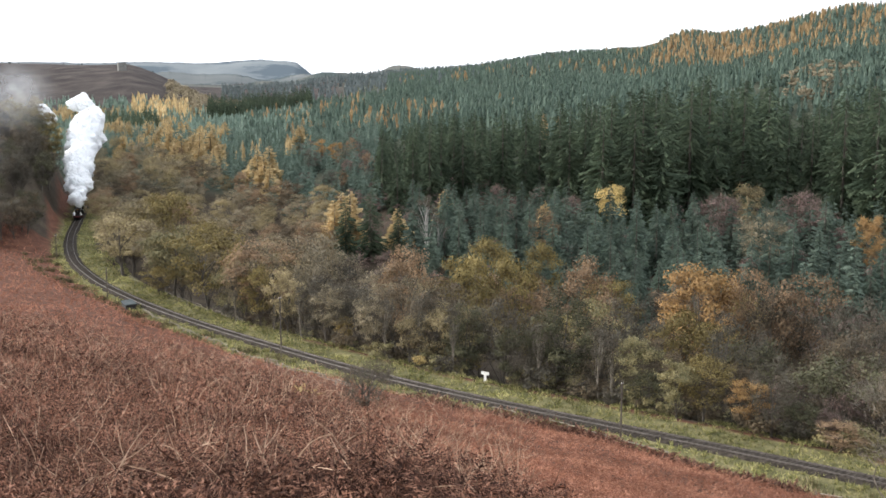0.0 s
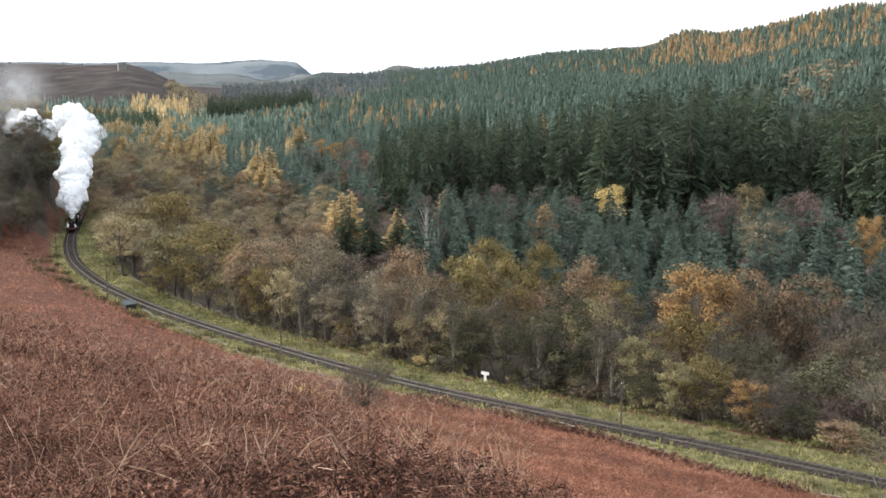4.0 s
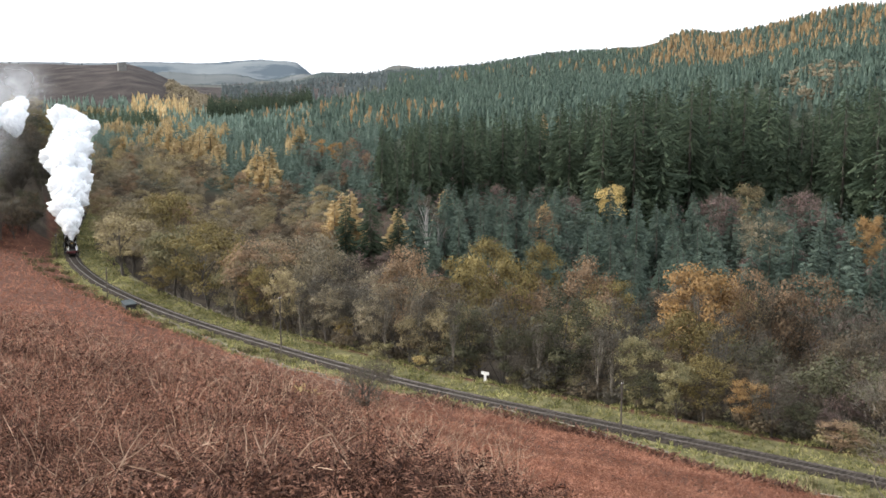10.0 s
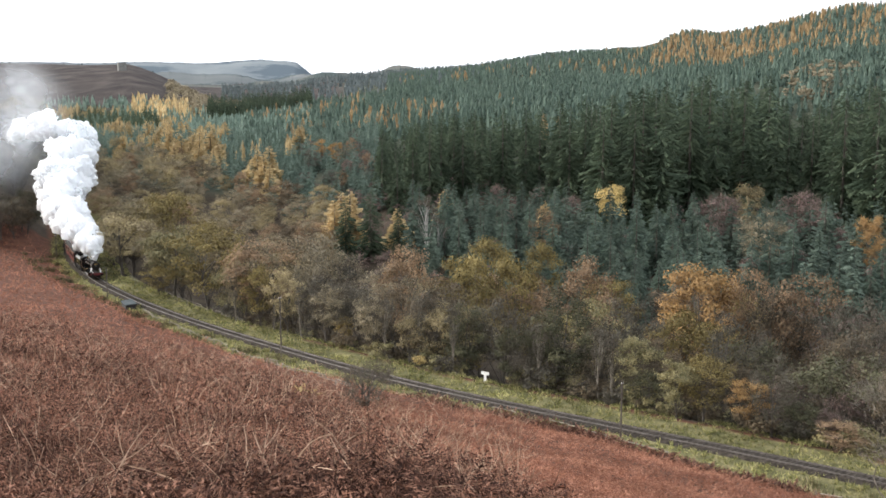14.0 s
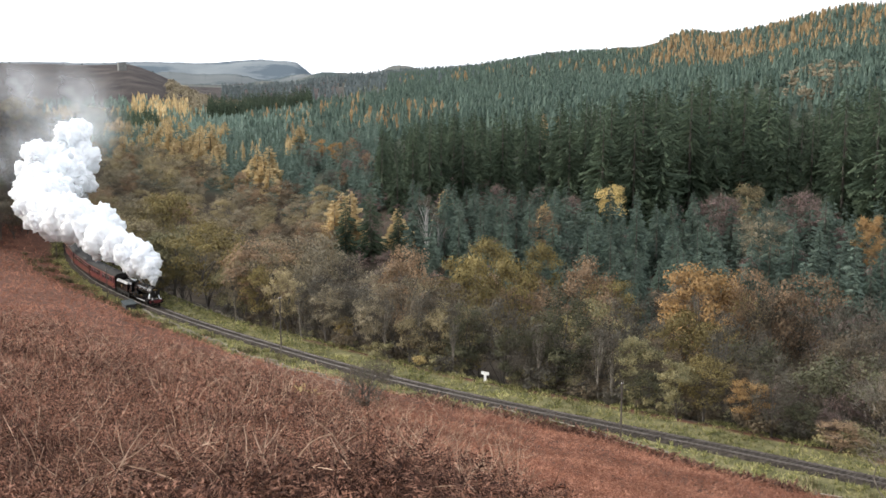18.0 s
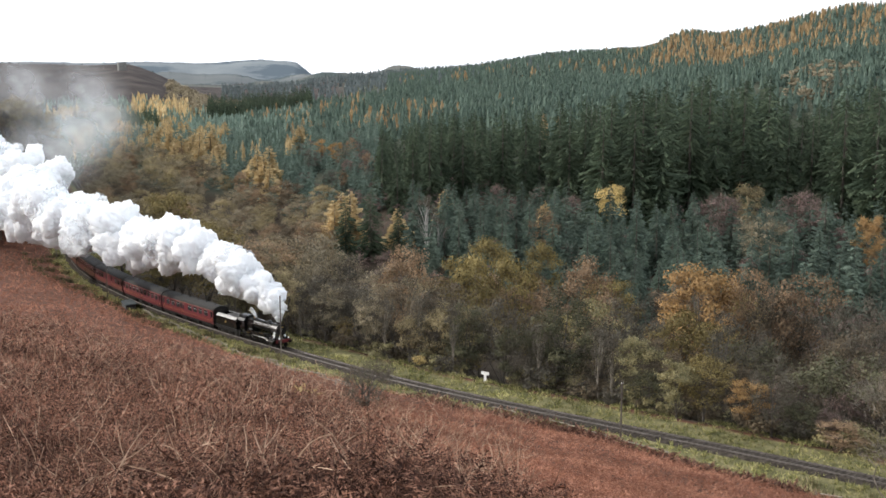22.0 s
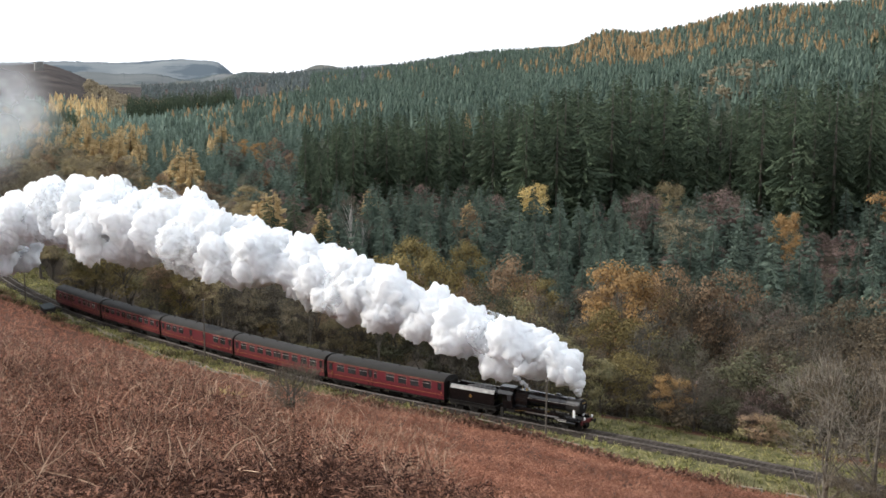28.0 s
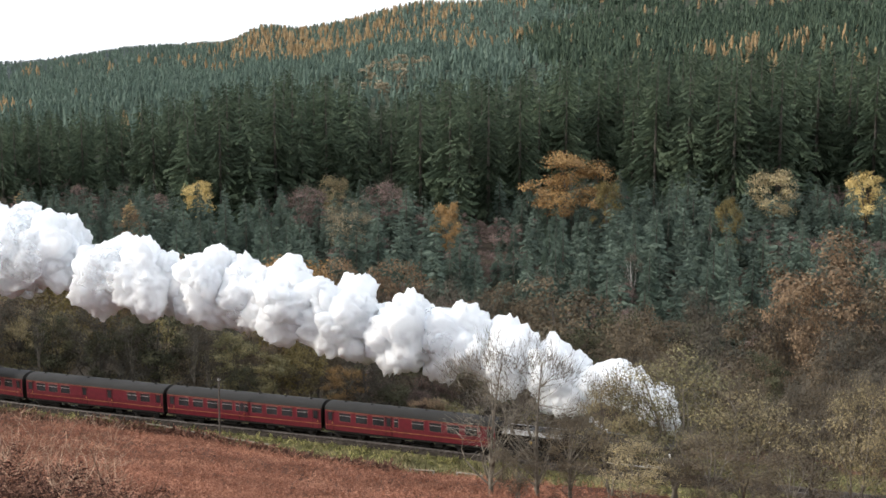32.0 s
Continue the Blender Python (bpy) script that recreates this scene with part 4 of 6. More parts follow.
    joined_wood("moor_flank_wood", "grey-brown leafless wood on the flank of the moor", "dun", far_bushes, np.column_stack([x, y]), r.uniform(0.5, 0.95, len(b)))
    b, past, x, y = sector(150, -16.4, -12.8, 560, 740)
    joined_wood("moor_foot_spruces", "dark spruces below the moor", "dark", [SMALL_DARK], np.column_stack([x, y]), r.uniform(0.35, 0.55, len(b)))
    b, past, x, y = sector(800, -15.4, -3, 195, 430)
    k = past > 205 + 75 * smooth(-8, -12, b)
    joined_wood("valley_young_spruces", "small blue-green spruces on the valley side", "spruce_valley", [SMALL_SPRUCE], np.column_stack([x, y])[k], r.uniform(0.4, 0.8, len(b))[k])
    b, past, x, y = sector(1500, -10, 6, 1000, 2500)
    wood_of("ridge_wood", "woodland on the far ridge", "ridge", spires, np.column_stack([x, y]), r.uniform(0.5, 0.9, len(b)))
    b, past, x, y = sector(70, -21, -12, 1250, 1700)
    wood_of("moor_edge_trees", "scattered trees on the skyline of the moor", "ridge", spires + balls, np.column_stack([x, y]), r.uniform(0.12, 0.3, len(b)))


far_woods()


# ---- bracken and grass ----
RUSH = material("rushes", [(0.11, 0.10, 0.05), (0.2, 0.175, 0.09), (0.34, 0.29, 0.17)], 0.5, 0.8, gloss=0.15, patch=0.3, island=0.3, through_light=0.2, island_colours=0.5)
BRAMBLE = material("bramble", [(0.07, 0.036, 0.026), (0.13, 0.066, 0.046), (0.22, 0.115, 0.078)], 0.5, 0.85, gloss=0.15, island=0.25, island_colours=0.4, patch=0.3)
TUSSOCK = material("tussock", [(0.05, 0.046, 0.024), (0.1, 0.088, 0.045), (0.18, 0.15, 0.08)], 0.5, 0.85, gloss=0.1, island=0.25, island_colours=0.4, patch=0.3)


def frond(seed, pairs, length, slim=0.5, curl=0):
    """A dead bracken frond: an arching stalk with drooping side leaflets; curl: each leaflet is crumpled in so many more pieces."""
    r = np.random.RandomState(seed)
    vs, fs = [], []
    bend = r.uniform(0.4, 0.75)
    pts = np.array([(length * 0.75 * t ** 1.4, 0.08 * math.sin(t * 3 + seed), length * (0.9 * t - bend * t ** 2.2)) for t in np.linspace(0, 1, pairs + 2)])

    def leaf(a, b, c):
        k = len(vs)
        vs.extend((a, b, c))
        fs.append((k, k + 1, k + 2))

    for i in range(1, pairs + 1):
        t = i / (pairs + 1)
        if t < 0.2:
            continue
        ln = length * 0.4 * (1 - t) ** 0.7 * r.uniform(0.7, 1.1)
        for side in (-1, 1):
            p, q = pts[i], pts[i + 1]
            tip = p + np.array([ln * r.uniform(0.1, 0.5), side * ln * r.uniform(0.5, 1.0), -ln * r.uniform(0.1, 0.8)])
            if not curl:
                leaf(p, p + (q - p) * slim + np.array([0, 0, r.uniform(-0.03, 0.03)]), tip)
                continue
            for k in range(curl + 1):
                u0, u1 = k / (curl + 1.4), (k + 1.4) / (curl + 1.4)
                a, c = p + (tip - p) * u0, p + (tip - p) * u1
                wide = 0.026 * length * (1 - 0.5 * u0)
                leaf(a + (q - p) * 0.3 * r.uniform(-1, 1), a + np.array([wide * r.uniform(0.6, 1.4), r.uniform(-0.4, 0.4) * wide, wide * r.uniform(-1.2, 0.9)]), c + np.array([0, 0, wide * r.uniform(-1, 0.4)]))
    for i in range(0, len(pts) - 1, 2):
        q = pts[min(i + 2, len(pts) - 1)]
        leaf(pts[i] + np.array([0, 0.009, 0]), pts[i] - np.array([0, 0.009, 0]), q)
    return np.array(vs), np.array(fs)


def scatter(name, label, category, mat, templates, x, y, sizes, tilt, seed, lift=0.0, mound=0.0):
    """Many small plants joined in one mesh."""
    r = np.random.RandomState(seed)
    z = ground_z(x, y) + lift + mound * np.maximum(0, waves(x, y, 4.5, 71) + 0.6 * waves(x, y, 2.1, 72))
    pick = r.randint(len(templates), size=len(x))
    vs, fs, count = [], [], 0
    for k, (v, f) in enumerate(templates):
        idx = np.nonzero(pick == k)[0]
        n = len(idx)
        a, b, c = r.uniform(0, math.tau, n), r.normal(0, tilt, n), r.normal(0, tilt, n)
        ca, sa = np.cos(a)[:, None], np.sin(a)[:, None]
        p = np.repeat(v[None], n, 0)
        cb, sb = np.cos(b)[:, None], np.sin(b)[:, None]
        p = np.stack([p[..., 0] * cb + p[..., 2] * sb, p[..., 1], -p[..., 0] * sb + p[..., 2] * cb], -1)
        cc, sc = np.cos(c)[:, None], np.sin(c)[:, None]
        p = np.stack([p[..., 0], p[..., 1] * cc - p[..., 2] * sc, p[..., 1] * sc + p[..., 2] * cc], -1)
        p = np.stack([p[..., 0] * ca - p[..., 1] * sa, p[..., 0] * sa + p[..., 1] * ca, p[..., 2]], -1) * sizes[idx][:, None, None]
        p += np.stack([x[idx], y[idx], z[idx]], -1)[:, None, :]
        vs.append(p.reshape(-1, 3))
        fs.append((f[None] + (count + np.arange(n) * len(v))[:, None, None]).reshape(-1, f.shape[1]))
        count += n * len(v)
    tagged(new(name, mesh_of(name, np.concatenate(vs), np.concatenate(fs), mat)), label, category, kind="stuff")


def build_bracken():
    r = np.random.RandomState(5)

    def spots(n, b0, b1, d0, d1, power):
        b = r.uniform(b0, b1, n)
        d = d0 + (d1 - d0) * r.rand(n) ** power
        x, y = d * np.sin(np.radians(b)), d * np.cos(np.radians(b))
        gap, _ = track_gap(x, y)
        along, near = track_along(x, y)
        k = near & (beyond(x, y) < 14) & (gap > verge(along) + 0.8 + 1.6 * waves(x, y, 11, 41))
        return x[k], y[k], d[k]

    x, y, d = spots(42000, -23, 6, 19, 165, 0.9)
    k = d < np.interp(np.degrees(np.arctan2(x, y)) + 2.5 * waves(x, y, 20, 44), [-23, -10, 0, 4.5], [170, 135, 80, 48]) * r.uniform(0.2, 1.15, len(x)) ** 0.7
    x, y, d = x[k], y[k], d[k]
    for close, templates, name in ((True, [frond(i, 17, 1.1, curl=1) for i in range(7)], "bracken"), (False, [frond(20 + i, 10, 1.05, 0.6) for i in range(5)], "bracken")):
        k = (d < 62) == close
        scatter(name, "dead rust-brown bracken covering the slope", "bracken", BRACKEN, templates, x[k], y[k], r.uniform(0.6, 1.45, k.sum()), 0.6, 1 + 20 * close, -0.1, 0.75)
    mid = mid_fronds = [frond(10 + i, 4, 1.0) for i in range(4)]
    x, y, d = spots(50000, -24, 40, 45, 338, 1.15)
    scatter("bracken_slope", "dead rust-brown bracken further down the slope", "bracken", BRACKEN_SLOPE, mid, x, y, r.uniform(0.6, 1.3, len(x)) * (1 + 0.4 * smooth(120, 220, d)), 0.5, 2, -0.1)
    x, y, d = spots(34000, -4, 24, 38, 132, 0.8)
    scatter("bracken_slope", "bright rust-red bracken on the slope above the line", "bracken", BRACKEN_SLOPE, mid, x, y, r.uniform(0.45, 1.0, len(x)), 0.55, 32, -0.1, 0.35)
    # pale broken stalks among the fronds
    stalk = []
    for i in range(6):
        q = np.random.RandomState(60 + i)
        bow, sway = q.uniform(0.03, 0.45), q.uniform(-0.12, 0.12)
        t = np.linspace(0, 1, 5)
        mid = np.column_stack([bow * t * t, sway * np.sin(t * 3), t * (1 - 0.5 * bow * t)])
        side = np.array([0.3, 1.0, 0.2]) * 0.012
        v = np.concatenate([mid - side * (1 - 0.6 * t)[:, None], mid + side * (1 - 0.6 * t)[:, None]])
        f = np.array([(k, k + 1, k + 6) for k in range(4)] + [(k, k + 6, k + 5) for k in range(4)])
        stalk.append((v, f))
    x, y, d = spots(6600, -23, 4, 22, 150, 0.8)
    scatter("bracken_stalks", "pale straw-coloured bracken stalks", "bracken", BRACKEN_STRAW, stalk, x, y, r.uniform(0.5, 1.6, len(x)) * (1 + 0.3 * smooth(60, 110, d)), 0.75, 3, 0.0, 0.9)
    x, y, d = spots(2400, -23, 4, 21, 110, 0.85)
    scatter("bracken_stems", "long pale leaning bracken stems", "bracken", BRACKEN_STRAW, stalk, x, y, r.uniform(0.7, 1.7, len(x)), 0.85, 8, 0.15, 1.0)
    # a few fronds that are still yellow
    b, d = np.radians(r.normal(-6.6, 0.3, 14)), r.normal(98, 0.8, 14)
    scatter("bracken", "few yellow fronds among the dead bracken", "bracken", LEAF["gold"], mid_fronds, d * np.sin(b), d * np.cos(b), r.uniform(0.8, 1.4, 14), 0.4, 16, 0.3)
    # grass beside the line
    blade = []
    for i in range(3):
        vs, fs = [], []
        for k in range(7):
            a = k * 0.9 + i
            c = np.array([math.cos(a), math.sin(a), 0])
            s = np.array([-c[1], c[0], 0]) * 0.05
            vs += [c * 0.08 - s, c * 0.08 + s, c * 0.38 + np.array([0, 0, 0.42 + 0.1 * (k % 3)])]
            fs.append((3 * k, 3 * k + 1, 3 * k + 2))
        blade.append((np.array(vs), np.array(fs)))
    n = 30000
    s, side = r.uniform(-10, 362, n), r.uniform(1.62, 13, n) * r.choice([-1, 1], n)
    p = np.array([on_track(a, b)[:2] for a, b in zip(s, side)])
    k = (waves(p[:, 0], p[:, 1], 9, 55) > -0.25 - 0.3 * (np.abs(side) < 6)) & (((side > 0) & (side < 9 + 2 * waves(p[:, 0], p[:, 1], 9, 43))) | (-side < verge(s) + 1.0 + 1.6 * waves(p[:, 0], p[:, 1], 11, 41)))
    p = p[k]
    scatter("grass", "rough yellow-green grass on the railway verge", "grass", GRASS, blade, p[:, 0], p[:, 1], r.uniform(0.35, 1.0, len(p)) * (1 + 0.6 * waves(p[:, 0], p[:, 1], 5, 57)), 0.5, 4, -0.04, 0.5)

    n = 9000
    s, side = r.uniform(262, 320, n), -r.uniform(2.4, 15, n)
    p = np.array([on_track(a, b)[:2] for a, b in zip(s, side)])
    k = np.abs(-side - np.interp(s, [262, 285, 300, 312, 320], [4.6, 4.4, 6.2, 11.5, 14]) + 1.6 * waves(p[:, 0], p[:, 1], 12, 63)) < 1.5 + 1.2 * waves(p[:, 0], p[:, 1], 7, 64)
    q = p[k]
    scatter("brambles", "dark brown bramble and bent bracken along the broken fence", "brambles", BRAMBLE, [frond(40 + i, 5, 1.0, 0.9) for i in range(4)], q[:, 0], q[:, 1], r.uniform(0.7, 1.4, len(q)), 0.8, 12, 0.0, 0.5)
    n = 2600
    s, side = r.uniform(95, 258, n), -r.uniform(2.8, 11, n)
    q = np.array([on_track(a, b)[:2] for a, b in zip(s, side)])
    q = q[waves(q[:, 0], q[:, 1], 7, 66) > 0.2]
    scatter("tussocks", "dull olive-brown tussocks and heather on the near verge", "heather", TUSSOCK, blade, q[:, 0], q[:, 1], r.uniform(0.9, 1.9, len(q)), 0.45, 14, -0.04)
    n = 900
    s, side = r.uniform(315, 362, n), -r.uniform(4, 12, n)
    p = np.array([on_track(a, b)[:2] for a, b in zip(s, side)])
    p = p[waves(p[:, 0], p[:, 1], 14, 61) > -0.05]
    scatter("rush_tufts", "straw-brown rushes and rough growth beside the line", "rushes", RUSH, blade, p[:, 0], p[:, 1], r.uniform(0.8, 2.0, len(p)), 0.25, 6, -0.04)


build_bracken()


# ---- lineside things ----
POLE_WOOD = material("pole_wood", [(0.06, 0.05, 0.042), (0.13, 0.11, 0.09)], 2.0, 0.9)
FENCE_WOOD = material("fence_wood", [(0.14, 0.122, 0.096), (0.3, 0.265, 0.215)], 2.0, 0.9, island=0.2)
HUT_ROOF = material("hut_roof", [(0.04, 0.05, 0.052), (0.075, 0.085, 0.088)], 1.5, 0.9, gloss=0.15)
HUT_WOOD = material("hut_wood", [(0.02, 0.02, 0.02), (0.05, 0.045, 0.04)], 1.5, 0.8)
WIRE = material("wire", [(0.03, 0.03, 0.03), (0.07, 0.07, 0.07)], 1.0, 0.8, gloss=0.1)
WHITE_POT = material("white_pot", [(0.76, 0.76, 0.74), (0.86, 0.86, 0.84)], 2.0, 0.3)
STONE = material("house_stone", [(0.13, 0.13, 0.12), (0.22, 0.215, 0.2)], 0.5, 0.9)


def section(profile, x0, x1, mat=None):
    """A closed prism along x from a (y, z) outline."""
    bm = bmesh.new()
    a = [bm.verts.new((x0, y, z)) for y, z in profile]
    b = [bm.verts.new((x1, y, z)) for y, z in profile]
    n = len(profile)
    for i in range(n):
        bm.faces.new((a[i], a[(i + 1) % n], b[(i + 1) % n], b[i]))
    bm.faces.new(a[::-1])
    bm.faces.new(b)
    return bm


def ground_at(x, y):
    return float(ground_z(x, y)[0])


def telegraph_pole(x, y, h, lean):
    z = ground_at(x, y)
    t = thing("telegraph_pole", "weathered wooden telegraph pole beside the railway", "pole", "telegraph poles", at=pose(x, y, z, lean, 0, 30))
    part("post", rodded((0, 0, -0.8), (0, 0, h), 0.12, 0.085, sides=10), POLE_WOOD, t)
    part("cap", rodded((0, 0, h), (0, 0, h + 0.06), 0.11, 0.02, sides=8), POLE_WOOD, t)
    for k in (-0.12, 0.12):
        ins = part("insulator", rodded((k, 0, h - 0.35), (k, 0, h - 0.2), 0.045, sides=8), WHITE_POT, t, "white pot insulator")
    return Vector((x, y, z + h - 0.3))


poles = []
for s, side, h in ((105, -3.6, 6.0), (164, -3.0, 5.6), (232, -3.0, 9.2), (292.5, -2.8, 6.6), (352, -3.5, 6.0)):
    p = on_track(s, side)
    poles.append(telegraph_pole(p.x, p.y, h, random.Random(s).uniform(-1.5, 1.5)))
for a, b in zip(poles[:-1], poles[1:]):
    path = [((a * (1 - t) + b * t - Vector((0, 0, 1.2 * 4 * t * (1 - t))))[:], 0.006) for t in np.linspace(0, 1, 15)]
    v, f = tubes([path], 4)
    tagged(new("telegraph_wire", mesh_of("telegraph_wire", v, f, WIRE)), "thin dark wire slung between telegraph poles", "wire", "telegraph wires")


def fence(name, label, s0, s1, side, post_h, rails, seed, fallen=0.0, thick=0.045):
    """Posts and rails along the line; some rails have slipped."""
    r = random.Random(seed)
    t = thing(name, label, "fence")
    spots = []
    s = s0
    while s < s1:
        p = on_track(s, float(np.interp(s, *side)) + r.uniform(-0.25, 0.25))
        z = ground_at(p.x, p.y)
        spots.append(Vector((p.x, p.y, z)))
        tilt = Vector((r.uniform(-0.08, 0.08), r.uniform(-0.08, 0.08), 1)) * post_h
        part("post", rodded((p.x, p.y, z - 0.3), (p.x + tilt.x, p.y + tilt.y, z + tilt.z), thick * 1.5, thick * 1.3, sides=6), FENCE_WOOD, t)
        s += 2.9
    for a, b in zip(spots[:-1], spots[1:]):
        for h in rails:
            if r.random() < fallen:
                continue
            d0, d1 = r.uniform(-0.05, 0.05), r.uniform(-0.35, 0.05) if r.random() < fallen else r.uniform(-0.05, 0.05)
            part("rail", rodded(a + Vector((0, 0, h + d0)), b + Vector((0, 0, h + d1)), thick, sides=5), FENCE_WOOD, t)
    return t


fence("post_and_rail_fence", "pale weathered post-and-rail fence above the railway, some rails fallen", 184, 272, ((184, 200, 221, 240, 254, 272), (-2.9, -4.0, -5.8, -11.0, -17.0, -23.6)), 0.75, (0.35, 0.65), 3, 0.2, 0.05)
fence("post_and_rail_fence", "pale broken fence rails lying along the bracken edge", 274, 330, ((274, 284, 293, 302, 310, 330), (-2.5, -2.9, -4.2, -5.8, -8.4, -15.5)), 0.5, (0.42,), 5, 0.25, 0.06)
fence("post_and_rail_fence", "weathered timber fence on the far side of the line", 128, 205, ((128, 205), (7.0, 7.0)), 0.9, (0.45, 0.8), 7, 0.35, 0.035)


def hut():
    """Small lineside hut with a grey lean-to roof."""
    p = on_track(177.5, -3.3)
    q = on_track(179.5, -3.3)
    z = ground_at(p.x, p.y)
    t = thing("lineside_hut", "low dark lineside hut with a flat grey roof", "hut", at=Matrix.Translation((p.x, p.y, z)) @ Matrix.Rotation(math.atan2(q.y - p.y, q.x - p.x) - 0.15, 4, "Z"))
    t.scale = (1.15, 0.95, 0.66)
    part("wall", boxed(-1.9, 1.9, -0.9, 0.9, -0.5, 1.25), HUT_WOOD, t)
    roof = bmesh.new()
    vs = [roof.verts.new(c) for c in ((-2.1, -1.1, 1.3), (2.1, -1.1, 1.3), (2.1, 1.1, 1.62), (-2.1, 1.1, 1.62), (-2.1, -1.1, 1.42), (2.1, -1.1, 1.42), (2.1, 1.1, 1.74), (-2.1, 1.1, 1.74))]
    for f in ((3, 2, 1, 0), (4, 5, 6, 7), (0, 1, 5, 4), (1, 2, 6, 5), (2, 3, 7, 6), (3, 0, 4, 7)):
        roof.faces.new([vs[i] for i in f])
    part("roof", roof, HUT_ROOF, t, "grey felted roof")
    part("gable", boxed(-1.88, 1.88, 0.82, 0.9, 1.25, 1.58), HUT_WOOD, t)
    part("door", boxed(1.9, 1.94, -0.4, 0.4, 0.0, 1.15, bevel=0.01), HUT_WOOD, t)


hut()


def line_sign():
    """White T-shaped board on a short post."""
    p = on_track(262.4, 9.3)
    z = ground_at(p.x, p.y)
    t = thing("railway_sign", "white T-shaped railway board on a post in the grass", "sign", at=pose(p.x, p.y, z, 0, 0, -34))
    part("post", boxed(-0.05, 0.05, 0.02, 0.1, -0.3, 1.3), POLE_WOOD, t)
    b = boxed(-0.62, 0.62, -0.03, 0.01, 0.98, 1.42, bevel=0.01)
    part("crossbar", b, WHITE_POT, t)
    part("upright", boxed(-0.2, 0.2, -0.031, 0.009, 0.05, 0.978, bevel=0.01), WHITE_POT, t)


line_sign()


def ruined_tower():
    """Roofless stone tower on the edge of the moor."""
    d, b = 1330.0, -14.3
    x, y = d * math.sin(radians(b)), d * math.cos(radians(b))
    z = ground_at(x, y)
    t = thing("ruined_tower", "roofless pale stone tower ruin on the edge of the moor", "ruin", at=pose(x, y, z - 0.5, 0, 0, 22))
    for k, (dx, dy, lx, ly, h) in enumerate(((0, -3.6, 4.0, 0.4, 8.2), (0, 3.6, 4.0, 0.4, 9.0), (-3.6, 0, 0.4, 3.2, 8.6), (3.6, 0, 0.4, 3.2, 7.4))):
        bm = bmesh.new()
        if k < 2:
            for x0, x1, z0, z1 in ((-4.0, -1.9, 0, h), (1.9, 4.0, 0, h), (-0.7, 0.7, 0, h - 0.5), (-1.9, -0.7, 0, 1.2), (0.7, 1.9, 0, 1.2), (-1.9, -0.7, 3.0, 4.6), (0.7, 1.9, 3.0, 4.6), (-1.9, -0.7, 6.2, h - 0.9), (0.7, 1.9, 6.2, h - 0.4)):
                box(bm, x0, x1, dy - ly, dy + ly, z0, z1)
        else:
            box(bm, dx - lx, dx + lx, -ly, ly, 0, h)
        part("wall", bm, STONE, t)


ruined_tower()

# bare hawthorn on the slope, a silver birch in the wood, and the thin trees near the viewer
THORN = broadleaf("t", 301, 4.6, 5.6, "sage", 500, 0.07, twigs=1000, stems=4, low=0.1, clumps=84, wild=0.13, stout=1.9)
plant(THORN, "hawthorn_bush", "bare twiggy hawthorn bush in the bracken", "bush", "", 104 * math.sin(radians(-3.65)), 104 * math.cos(radians(-3.65)), 0.92, 40, 0.2)
BIRCH = broadleaf("t", 305, 15, 6.0, "grey", 500, 0.13, twigs=700, bark=BIRCH_BARK, low=0.4, clumps=34)
for bearing, past, rise, spread, kind in ((-4.6, 17, -11.4, 1.1, "gold"), (-1.1, 11, -13.3, 0.8, "gold"), (9.6, 14, -13.6, 1.4, "sage"), (16.4, 13, -14.6, 1.8, "sage"), (-13.0, 15, -9.0, 1.6, "ochre")):
    tree_to(kind, bearing, past, rise, spread, "bushes at the edge of the wood")
for b, past, size in ((-0.8, 148, 1.2), (-0.2, 150, 0.8), (27.6, 120, 0.8)):
    plant(BIRCH, "silver_birch", "bare white-stemmed silver birch", "tree", "silver birches", *place(b, past), size, 90 * past)
SAPLING = broadleaf("t", 308, 12, 3.4, "grey", 700, 0.13, twigs=260, bark=PALE_BARK, low=0.35, clumps=60)
for b, past, size in ((-9.6, 15, 0.85), (-7.9, 16, 0.9), (-6.6, 14, 0.8), (-5.0, 16, 0.9), (-2.7, 15, 0.85), (0.4, 16, 0.9), (3.3, 15, 0.9), (4.6, 14, 0.85), (7.3, 15, 0.9), (8.0, 14, 0.75)):
    t = plant(SAPLING, "young_tree", "slender pale-stemmed young tree at the edge of the wood", "tree", "young trees", *place(b, past), size, 77 * past)
    t.scale = (size * 0.8, size * 0.8, size)
BARE = [broadleaf("t", 311 + i, 15, 10, "grey", 500, 0.1, twigs=1500, bark=PALE_BARK, low=0.22, clumps=150, wild=0.1, twig=PALE_BARK) for i in range(2)]
KINDS["bare"], KIND_SIZE["bare"], BROAD_LABEL["bare"] = BARE, (15.0, 10.0), "bare grey tree on the slope above the line"
for i, leaf in enumerate(("olive", "tan", "brown")):
    kind = "thin_" + leaf
    KINDS[kind] = [broadleaf("t", 321 + i, 13, 11, leaf, 6500, 0.1, twigs=2200, stems=2, bark=PALE_BARK, low=0.16, clumps=200, wild=0.08)]
    KIND_SIZE[kind], BROAD_LABEL[kind] = (13.0, 11.0), {"olive": "olive-leaved thicket tree above the line", "tan": "thin tan-leaved tree above the line, mostly twigs", "brown": "thin brown tree above the line, mostly twigs"}[leaf]
